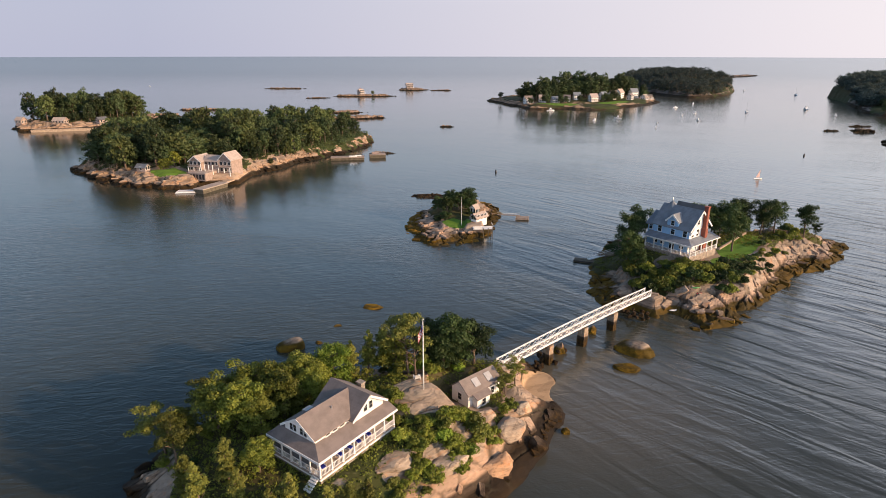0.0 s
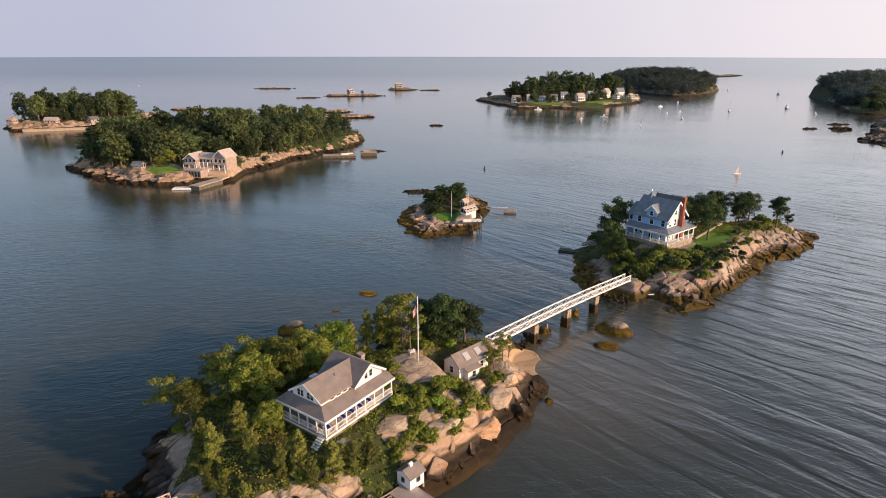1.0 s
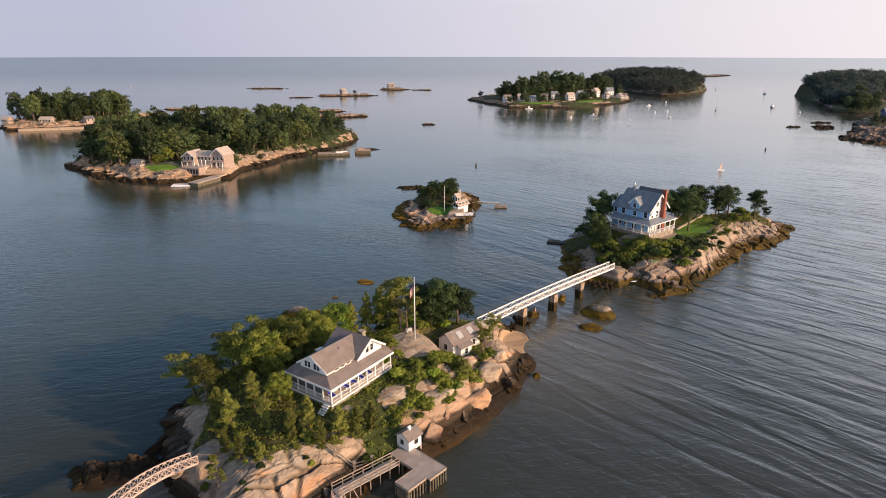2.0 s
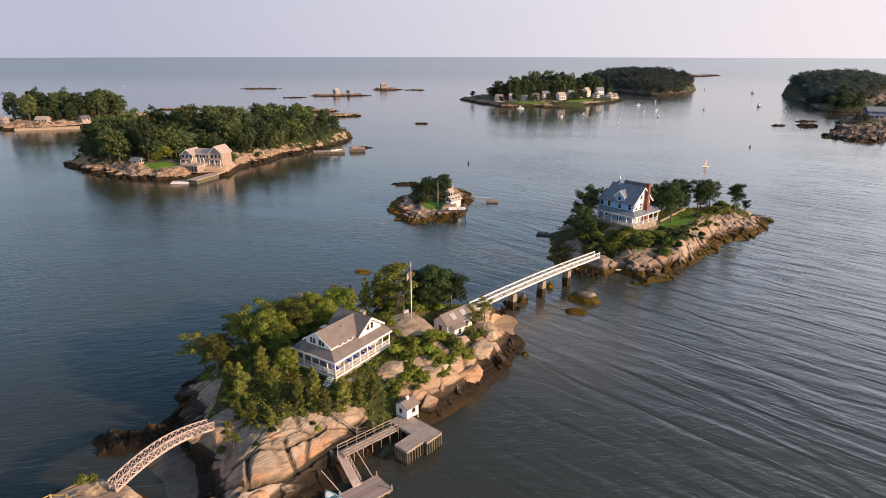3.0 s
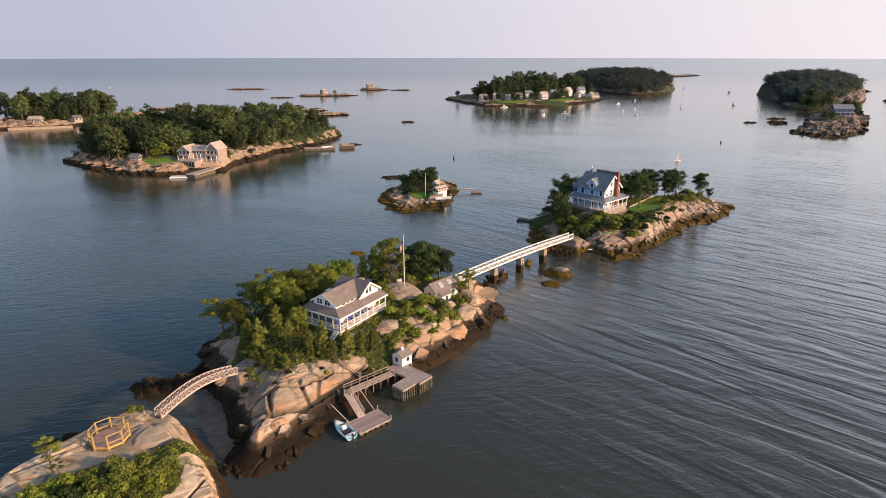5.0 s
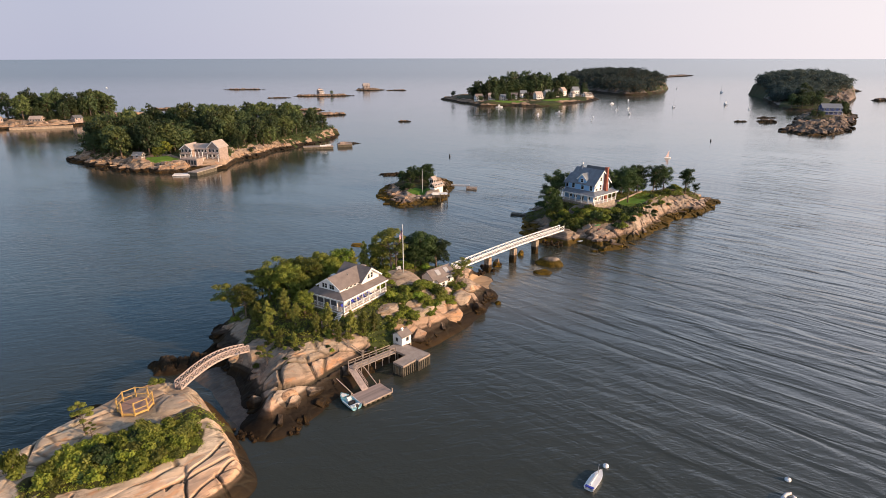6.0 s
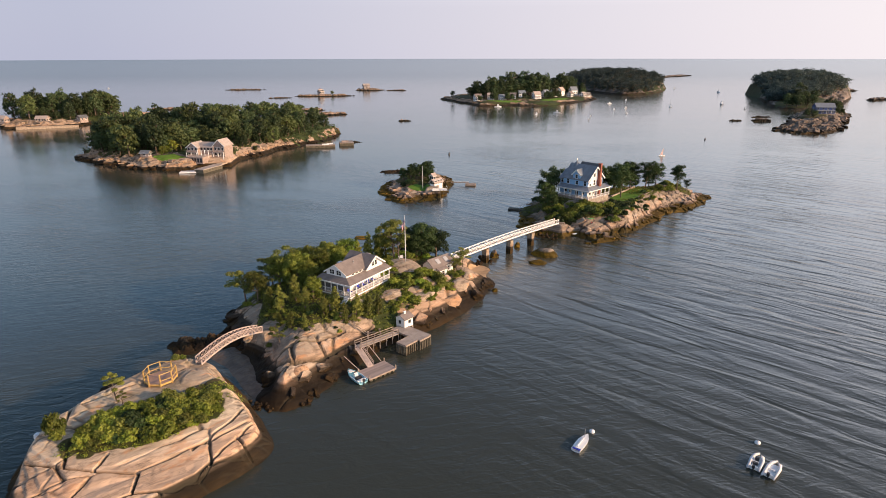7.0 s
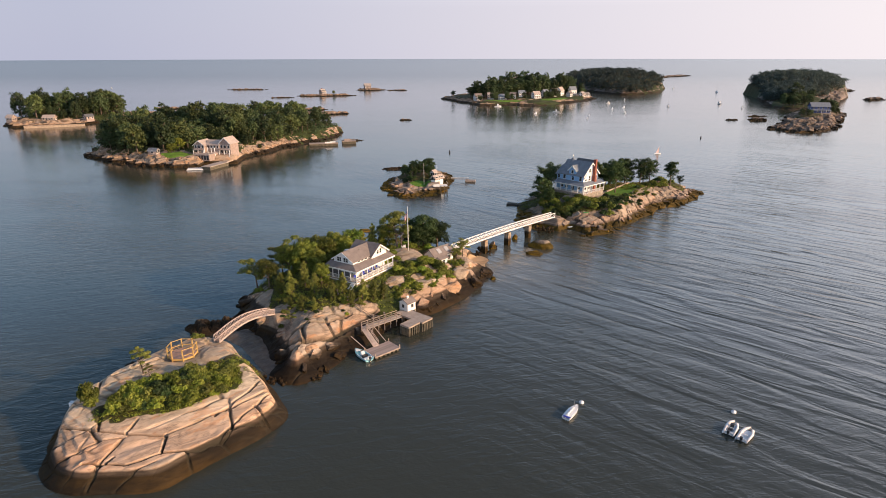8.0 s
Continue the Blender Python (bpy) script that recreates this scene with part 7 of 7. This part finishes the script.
def hull(length, beam, depth, mat, parent, name="hull", blunt=0.25):
    """An open hull lofted from sections: bow towards +x."""
    g = Geo()
    n, secs = 9, []
    for i in range(n):
        t = i / (n - 1)
        w = beam / 2 * (1 - max(0, (t - 0.45) / 0.55) ** 2.2 * (1 - blunt * 0.25)) * (0.92 + 0.08 * min(1, t * 4))
        x = -length / 2 + length * t
        sheer = depth * (0.75 + 0.35 * t * t)
        secs.append([(x, -w, sheer), (x, -w * 0.86, depth * 0.12), (x, 0, -depth * 0.2 * (1 - t * 0.4)), (x, w * 0.86, depth * 0.12), (x, w, sheer),
                     (x, w * 0.84, sheer), (x, w * 0.74, depth * 0.28), (x, -w * 0.74, depth * 0.28), (x, -w * 0.84, sheer)])
    m = len(secs[0])
    v = [p for s in secs for p in s]
    f = [(i * m + k, i * m + (k + 1) % m, (i + 1) * m + (k + 1) % m, (i + 1) * m + k) for i in range(n - 1) for k in range(m)]
    f += [tuple(range(m)), tuple(range((n - 1) * m, n * m))]
    g.add(v, f)
    return part(name, g, mat, parent)


def outboard(b, x, z):
    part("outboard_motor", Geo().box(x - 0.28, -0.17, z, x + 0.08, 0.17, z + 0.45).box(x - 0.2, -0.08, z - 0.6, x - 0.05, 0.08, z), BLACK, b)


def whaler():
    b = thing("motorboat", pose(-14.1, 65.6, 0.05, 0, 0, 129), "small turquoise and white open motorboat tied to the float", "motorboat")
    hull(5.0, 2.0, 0.75, HULL_BLUE, b)
    part("rub_rail", Geo().beam((-2.4, 0.98, 0.6), (0.2, 1.0, 0.66), 0.07).beam((-2.4, -0.98, 0.6), (0.2, -1.0, 0.66), 0.07), HULL_WHITE, b)
    part("console", Geo().prism([(-0.35, 0.25), (-0.35, 1.0), (0.1, 1.15), (0.3, 0.25)], -0.35, 0.35, "y"), HULL_WHITE, b)
    part("windscreen", Geo().prism([(0.02, 1.1), (-0.12, 1.5), (-0.08, 1.5), (0.08, 1.1)], -0.33, 0.33, "y"), GLASS, b)
    part("seat", Geo().box(-1.2, -0.55, 0.25, -0.7, 0.55, 0.75), BLACK, b)
    part("stern_bench", Geo().box(-2.1, -0.8, 0.25, -1.7, 0.8, 0.65), HULL_WHITE, b)
    part("bow_deck", Geo().slab([(1.2, -0.55, 0.72), (2.1, -0.2, 0.8), (2.1, 0.2, 0.8), (1.2, 0.55, 0.72)], 0.06), HULL_WHITE, b)
    outboard(b, -2.55, 0.55)


def sail_dinghy():
    b = thing("sailing_dinghy", pose(21.5, 45.8, 0.0, 0, 0, 52), "white sailing dinghy under a cover, moored to a buoy", "sailboat")
    hull(4.4, 1.55, 0.55, HULL_WHITE, b)
    cover = Geo().slab([(-1.8, -0.68, 0.5), (0.4, -0.72, 0.55), (2.0, -0.1, 0.6), (2.0, 0.1, 0.6), (0.4, 0.72, 0.55), (-1.8, 0.68, 0.5)], 0.05)
    part("cover", cover, HULL_WHITE, b)
    part("boom_cover", Geo().tube([(-1.7, 0, 0.68), (0.8, 0, 0.72)], [0.1, 0.06], 8), HULL_WHITE, b)
    part("stern_cloth", Geo().box(-2.15, -0.55, 0.42, -1.82, 0.55, 0.5), CUSHION, b)
    part("mast", Geo().tube([(0.9, 0, 0.5), (0.9, 0, 2.2)], 0.035, 6), METAL, b)


def inflatable(x, y, turn, length, label, console):
    b = thing("inflatable_boat", pose(x, y, 0.0, 0, 0, turn), label, "inflatable boat", "tenders on one mooring")
    w, r = 0.72, 0.24
    path = [(-length / 2, -w, 0.3), (length * 0.12, -w, 0.3), (length * 0.34, -w * 0.72, 0.36), (length * 0.46, 0, 0.42), (length * 0.34, w * 0.72, 0.36), (length * 0.12, w, 0.3), (-length / 2, w, 0.3)]
    part("tube", Geo().tube(path, [r * 0.7, r, r, r, r, r, r * 0.7], 10), RUBBER, b, smooth=True)
    part("floor", Geo().box(-length / 2 + 0.25, -w + 0.1, 0.12, length * 0.33, w - 0.1, 0.2), HULL_WHITE, b)
    part("transom", Geo().box(-length / 2 + 0.2, -w + 0.15, 0.1, -length / 2 + 0.28, w - 0.15, 0.62), HULL_WHITE, b)
    part("thwart", Geo().box(-0.35, -w + 0.12, 0.32, -0.05, w - 0.12, 0.4), RUBBER, b)
    if console:
        part("console", Geo().box(0.3, -0.25, 0.2, 0.7, 0.25, 0.75), BLACK, b)
        part("seat", Geo().box(-0.8, -0.3, 0.2, -0.45, 0.3, 0.55), BLACK, b)
    outboard(b, -length / 2 + 0.1, 0.5)


def buoy(x, y, r, mat, label, tall=0.0):
    b = thing("mooring_buoy", pose(x, y, 0), label, "buoy", "mooring buoys")
    part("float", Geo().tube([(0, 0, -r * 0.6), (0, 0, -r * 0.2), (0, 0, r * 0.5), (0, 0, r * 0.9 + tall)], [r * 0.55, r, r, r * 0.45], 12), mat, b, smooth=True)
    part("ring", Geo().box(-0.03, -0.1, r * 0.9 + tall, 0.03, 0.1, r * 0.9 + tall + 0.15), METAL, b)


whaler()
sail_dinghy()
inflatable(45.0, 40.9, 50, 4.1, "white inflatable tender with console and outboard", True)
inflatable(46.4, 39.2, 44, 4.3, "pale grey inflatable tender with outboard", False)
buoy(23.8, 48.8, 0.42, HULL_WHITE, "white mooring buoy at the dinghy's bow")
buoy(47.6, 45.4, 0.42, HULL_WHITE, "white mooring buoy ahead of the tenders")
buoy(11.2, 313, 0.5, BLACK, "dark channel marker buoy", 1.0)
buoy(186, 371, 0.5, BLACK, "small dark marker buoy", 0.9)
part("float", Geo().box(-0.35, -0.35, 0.0, 0.35, 0.35, 0.7), HULL_WHITE, thing("marker_box", pose(-56.2, 44.6, ground("ground_near", -56.2, 44.6)), "white box marker on the rim of the islet", "marker"))


def small_sailboat(x, y, turn):
    b = thing("sailing_dinghy", pose(x, y, 0, 0, 0, turn), "small sailing dinghy with a pale pink sail under way", "sailboat")
    hull(3.6, 1.3, 0.5, HULL_WHITE, b)
    part("mast", Geo().tube([(0.5, 0, 0.2), (0.5, 0, 4.6)], 0.04, 6), METAL, b)
    part("sail", Geo().prism([(-1.3, 0.8), (0.46, 0.8), (0.46, 4.5)], -0.012, 0.012, "y"), SAIL, b, "pale pink triangular sail")
    part("boom", Geo().tube([(0.5, 0, 0.75), (-1.4, 0, 0.75)], 0.035, 6), METAL, b)


SAIL = plain("sail_cloth", (0.70, 0.50, 0.46), 0.8, 0.06)
small_sailboat(131.3, 304.0, 8)


def moored(x, y, turn, length, sail, label):
    b = thing("moored_boat", pose(x, y, 0, 0, 0, turn), label, "boat", "moored boats")
    hull(length, length * 0.3, length * 0.13, HULL_WHITE, b)
    part("cabin", Geo().prism([(-length * 0.18, length * 0.1), (-length * 0.14, length * 0.24), (length * 0.16, length * 0.22), (length * 0.26, length * 0.1)], -length * 0.1, length * 0.1, "y"), HULL_WHITE, b)
    part("cabin_window", Geo().box(-length * 0.1, -length * 0.104, length * 0.16, length * 0.12, length * 0.104, length * 0.2), GLASS, b)
    if sail:
        part("mast", Geo().tube([(length * 0.05, 0, length * 0.15), (length * 0.05, 0, length * 1.25)], 0.09, 6), METAL, b)
        part("boom", Geo().tube([(length * 0.05, 0, length * 0.33), (-length * 0.4, 0, length * 0.33)], 0.16, 6), NAVY, b)
    else:
        part("flybridge", Geo().box(-length * 0.12, -length * 0.09, length * 0.24, length * 0.08, length * 0.09, length * 0.4), HULL_WHITE, b)


fleet = [(103, 549, 60, 7.5, 0), (126, 565, 170, 9, 0), (140, 498, 80, 6, 0), (263, 628, 80, 10.5, 1), (336, 662, 85, 12.5, 0), (332, 602, 80, 7, 0), (435, 881, 80, 12, 1), (192, 597, 60, 6.5, 0),
         (191, 553, 100, 6.5, 0), (210, 615, 50, 7, 0), (211, 677, 20, 7, 0), (246, 726, 60, 7, 0), (-549, 1040, 175, 5.5, 0), (76, 636, 5, 10, 0), (408, 980, 60, 8, 0), (150, 530, 90, 4, 0)]
for x, y, a, L, s in fleet:
    moored(x, y, a, L * 0.75, s, "moored white sailboat with bare mast" if s else "moored white motorboat in the anchorage")

# ---- trees and shrubs ----
plant("pine", "ground_main", -41.5, 94.5, 1.0)
for x, y, s in ((-37.5, 90, 0.85), (-34, 95.5, 0.95), (-36.5, 99, 0.9), (-31, 101, 1.0), (-27.5, 99.5, 0.95), (-29.5, 94.5, 0.95), (-24.5, 103, 0.95)):
    plant("pine" if s < 0.93 else "oak", "ground_main", x, y, s, "trees beside the cottage")
for x, y, s in ((-27, 93, 0.75), (-25.5, 97.5, 0.9), (-38.5, 94.5, 0.7), (-35, 103, 0.8), (-30.5, 105, 0.85), (-22, 101, 0.8)):
    plant("oak", "ground_main", x, y, s, "leafy trees round the cottage")
for x, y, s in ((-33.5, 84, 0.9), (-30.5, 81.5, 1.0), (-28, 84.5, 1.0), (-25.5, 81, 0.85), (-27.2, 75.5, 0.6), (-19.6, 80, 1.0), (-21.5, 79.4, 0.75), (-15.4, 80.3, 0.95), (-13.3, 81.4, 0.85), (-17.4, 78.6, 0.7), (-11.2, 83.4, 0.7), (-30, 77.5, 0.5), (-24.4, 75, 0.45)):
    plant("cedar", "ground_main", x, y, s, "red cedars below the cottage")
plant("oak", "ground_main", -24.8, 85.8, 0.6)
plant("bright", "ground_main", -20.5, 107.5, 0.9)
plant("bright", "ground_main", -23.0, 105.5, 0.75)
for x, y, s in ((-16.2, 112, 1.1), (-18.6, 110, 0.95), (-13.8, 113, 1.0)):
    plant("cedar", "ground_main", x, y, s, "cedars behind the cottage", tall=1.15)
plant("pine", "ground_main", -9.4, 110.5, 1.3)
plant("bare", "ground_main", -8.2, 110.0, 1.25)
plant("oak", "ground_main", -11.5, 112.5, 0.95)
plant("bare", "ground_main", -28.5, 71.0, 0.5)
for x, y, s in ((-2.6, 115.6, 1.2), (1.0, 117.2, 1.0), (-5.6, 117.6, 1.05), (-1.2, 119.0, 1.0), (-4.0, 113.6, 0.85)):
    plant("dark", "ground_main", x, y, s, "dark trees at the bridge head")
plant("pine", "ground_main", 7.6, 111.8, 0.62)
plant("pine", "ground_main", 6.0, 109.4, 0.45)
scatter("ground_main", [(-6, 97, 4.5, 6, 20, 18, 1.0), (0, 100, 5, 5, 0, 14, 1.0), (-3, 93, 3.4, 5, -40, 16, 0.85), (4, 104, 3, 4, 0, 5, 0.8), (-10, 100, 4, 4, 0, 12, 1.0), (-7, 86.5, 3, 2, 40, 7, 0.85)],
        ["scrub", "brightshrub", "scrub", "shrub", "scrub", "dryshrub", "scrub"], 3, "scrub on the sunny slope", min_d=3.6, foot=0.85, gap=0.5, avoid=[(-5.4, 102.4, 5.6), (-16, 92, 5.5), (-8.4, 89.6, 2.2), (1, 108.5, 5.6), (-0.5, 96.5, 1.7), (2.5, 100.5, 1.9), (-4.0, 92.0, 1.9), (6.5, 101.6, 3.2), (4.3, 94.6, 2.8), (2.0, 102.5, 2.4)], vary=(0.6, 1.5))
scatter("ground_main", [(-20, 79.5, 9, 2.6, 5, 9, 0.7), (-31, 81, 5, 4, 0, 4, 0.65), (-37, 90, 4, 5, 0, 3, 0.8), (-30, 74, 4, 3, 0, 4, 0.5), (-22, 73.5, 7, 2.2, 38, 6, 0.45), (-12, 82, 3, 3, 0, 4, 0.7)],
        ["dryshrub", "shrub", "scrub", "dryshrub", "darkshrub"], 5, "scrub below the cottage", min_d=1.5, foot=0.85, avoid=[(-16, 92, 6)])
scatter("ground_main", [(-8, 116, 10, 6, 0, 10, 1.3), (-26, 108, 9, 8, 0, 10, 1.3)], ["darkshrub", "shrub", "brightshrub"], 6, "undergrowth behind the cottage", min_d=2, foot=0.85, avoid=[(-16, 92, 7.5), (1, 109, 4)])
plant("shrub", "ground_near", -52.6, 43.2, 1.25, tall=2.1)
plant("shrub", "ground_near", -52.0, 42.4, 1.0, tall=1.3)
plant("bare", "ground_near", -47.6, 50.2, 0.7)
plant("bare", "ground_near", -46.2, 49.2, 0.36)
plant("dryshrub", "ground_near", -44.0, 63.0, 0.75)
plant("shrub", "ground_near", -43.2, 63.9, 0.6)
scatter("ground_near", [(-40.6, 46.4, 9.6, 3.6, 28, 54, 1.2), (-36.0, 48.8, 3, 3, 28, 9, 1.25), (-36, 52.5, 4, 1.4, 35, 8, 0.5)],
        ["shrub", "scrub", "darkshrub", "scrub", "dryshrub", "scrub"], 8, "bushes on the near islet", min_d=3.5, foot=0.62, avoid=[(-43.5, 55.2, 3.4)])
# house island
for x, y, s in ((40.0, 172.5, 1.0), (42.0, 178.5, 1.25), (45.5, 186, 1.3), (41.2, 166.5, 0.7)):
    plant("darkpine" if s > 1.1 else "dark", "ground_house", x, y, s, "trees beside the blue house", tall=1.15)
plant("darkpine", "ground_house", 67.6, 177.2, 1.3, tall=1.1)
for x, y, s in ((73, 193, 1.25), (77.5, 197, 1.3), (83, 195.5, 1.15), (87.4, 196.6, 1.2), (95.3, 195.6, 1.1), (69, 195, 1.2), (64, 192, 1.15), (101, 200, 0.5)):
    plant("darkpine", "ground_house", x, y, s, "trees behind the lawn", tall=1.0 if s > 1.15 else 1.15)
for x, y, s in ((59, 192, 1.0), (66, 198, 1.0), (80, 202, 0.9), (54, 195, 0.9), (72, 200, 0.95), (69.5, 190.5, 0.9), (76, 193, 0.8), (86, 200, 0.8)):
    plant("dark", "ground_house", x, y, s, "dark trees behind the lawn")
scatter("ground_house", [(51, 161.5, 12, 4.5, 10, 22, 1.7), (43, 164, 5, 8, 0, 10, 1.7), (61, 161, 5, 3.5, 50, 8, 1.5), (72.5, 171.5, 9, 2.2, 50, 14, 0.95), (84, 187.5, 9, 3, 45, 8, 1.1), (92, 196, 7, 4, 40, 7, 1.2), (45, 185, 6, 9, 0, 6, 1.6)],
        ["darkshrub", "shrub", "darkshrub", "shrub"], 12, "scrub round the blue house", min_d=2.0, foot=0.8, avoid=[(57.5, 176, 8.5)])
for x, y, s in ((-8.5, 222, 0.72), (-4.5, 225.5, 0.8), (-11.5, 226, 0.66), (-1.5, 229, 0.92), (-8, 231, 0.7), (-0.4, 224.2, 0.72)):
    plant("dark", "ground_small", x, y, s, "dark trees on the small islet")
scatter("ground_small", [(-9, 217, 5, 2, 0, 5, 1.2), (0, 221, 2, 3, 0, 3, 1.1)], ["darkshrub"], 13, "scrub on the small islet", foot=0.8)
# wooded islands
scatter("ground_wooded", [(-152, 330, 42, 42, 0, 95, 1.35), (-120, 365, 34, 50, -15, 66, 1.25), (-98, 410, 24, 38, 0, 24, 1.0), (-100, 335, 10, 28, -18, 18, 0.85), (-178, 318, 14, 22, 30, 18, 1.1), (-140, 303, 22, 10, -10, 16, 1.0)],
        ["dark", "oak", "darkpine", "dark", "oak", "darkpine", "oak"], 21, "woods of the long island", True, gap=0.42, vary=(0.5, 1.55), min_d=4, avoid=[(-116, 286, 15), (-134, 281, 9), (-147, 283, 5), (-133, 392, 8), (-131, 382, 5)])
for x, y, s in ((-100, 284, 0.6), (-97, 290, 0.5), (-137, 292, 0.9), (-139, 286, 0.7)):
    plant("bright", "ground_wooded", x, y, s, "garden trees of the shingled house", True)
scatter("ground_west", [(-320, 505, 34, 34, 0, 62, 1.4), (-290, 518, 12, 26, 10, 18, 1.6)], ["oak", "dark", "darkpine"], 22, "woods of the west island", True, gap=0.42, vary=(0.45, 1.5), min_d=6)
scatter("ground_village", [(75, 712, 28, 12, 10, 26, 2.0), (115, 730, 34, 16, 10, 30, 2.3), (165, 765, 32, 16, 35, 26, 2.2), (200, 770, 10, 12, 0, 6, 1.3), (95, 680, 40, 5, 8, 9, 0.9), (150, 705, 30, 6, 40, 9, 1.0)], ["dark", "darkpine", "dark"], 23, "village trees", True, gap=0.55, min_d=8,
        avoid=[(x, y, 5) for x, y, *_ in village])
scatter("ground_spit", [(372, 522, 18, 9, 45, 14, 1.0), (322, 474, 12, 6, 48, 9, 0.55), (354, 508, 14, 6, 45, 8, 0.9)], ["dark", "darkpine"], 24, "trees round the headland house", True, min_d=3, avoid=[(344, 493, 13)])
scatter("ground_east", [(395, 610, 20, 14, 45, 14, 1.1), (420, 650, 22, 16, 45, 14, 1.4)], ["dark", "darkpine"], 25, "trees on the headland's low neck", True, min_d=4)
plant("darkpine", "ground_village", 30, 735, 1.2, far=True)
plant("pine", "ground_village", 205, 775, 1.0, far=True)
plant("oak", "ledge_house", -134, 830, 0.7, far=True)


def forest(where, rows, count, height, seed, label):
    """A far wood in one mesh: clumps of leaves on hidden trunks, too many trees to tell apart."""
    rng = random.Random(seed)
    blobs, trunks = [], Geo()
    for gx, gy, rx, ry, ang in rows:
        for k in range(count):
            a, r = rng.uniform(0, 6.283), math.sqrt(rng.random())
            u, v = math.cos(a) * r * rx, math.sin(a) * r * ry
            c, s = math.cos(radians(ang)), math.sin(radians(ang))
            x, y = gx + u * c - v * s, gy + u * s + v * c
            if ground(where, x, y, 3) < 4:
                continue
            z, h = ground(where, x, y), height * rng.uniform(0.7, 1.25)
            for j in range(4):
                blobs.append((x + rng.uniform(-0.28, 0.28) * h, y + rng.uniform(-0.28, 0.28) * h, z + h * rng.uniform(0.15, 0.8), h * rng.uniform(0.2, 0.3), h * rng.uniform(0.17, 0.25)))
            trunks.tube([(x, y, z - 0.5), (x, y, z + h * 0.7)], [0.35, 0.15], 4)
    ob = thing("woodland", Matrix(), label, "woods")
    ob["kind"] = "stuff"
    part("trunks", trunks, BARK, ob)
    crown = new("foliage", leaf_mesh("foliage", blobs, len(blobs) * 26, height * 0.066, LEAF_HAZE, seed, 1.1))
    crown.parent = ob


forest("ground_forest", [(335, 1050, 92, 230, -12)], 1000, 12, 31, "dense woods on the distant hill island, haze put into the leaf colour")
forest("ground_east", [(525, 840, 66, 150, -35), (480, 760, 50, 100, -35), (430, 690, 26, 50, -30)], 480, 11, 32, "dense woods on the headland, haze put into the leaf colour")
forest("ledge_light", [(214, 1440, 6, 3, 0)], 1, 5, 33, "a few bushes on the beacon ledge")


def undergrowth(where, box, step, seed, label, mat, lo=0.45, size=0.11, tall=0.30):
    """Low leaves over the soil of an island: ivy, grass and bracken nobody could count."""
    rng = random.Random(seed)
    blobs = []
    x = box[0]
    while x < box[2]:
        y = box[1]
        while y < box[3]:
            px, py = x + rng.uniform(-0.5, 0.5) * step, y + rng.uniform(-0.5, 0.5) * step
            if ground(where, px, py, 4) > lo + rng.uniform(-0.2, 0.35) and ground(where, px, py, 3) > 1.5:
                r = step * rng.uniform(0.45, 0.85)
                blobs.append((px, py, ground(where, px, py) + 0.02, r, tall * rng.uniform(0.5, 1.6)))
            y += step
        x += step
    me = leaf_mesh("undergrowth", blobs, len(blobs) * 26, size, mat, seed)
    tagged(new("undergrowth", me), label, "undergrowth", kind="stuff")


undergrowth("ground_main", (-48, 66, 12, 124), 1.05, 61, "low mixed undergrowth over the island's soil", LEAF_OAK, size=0.14, tall=0.5)
undergrowth("ground_near", (-58, 32, -26, 64), 0.8, 62, "low creeping green on the islet's cracks", LEAF_SCRUB, size=0.09, tall=0.25)
undergrowth("ground_house", (28, 143, 110, 214), 1.6, 63, "low scrub and grass round the blue house", LEAF_OAK, size=0.16)
undergrowth("ground_wooded", (-204, 270, -64, 465), 4.0, 64, "undergrowth at the edge of the woods", LEAF_FAR, size=0.4, tall=2.0)
undergrowth("ground_west", (-360, 446, -262, 560), 4.0, 65, "undergrowth at the edge of the woods", LEAF_FAR, size=0.4, tall=2.0)
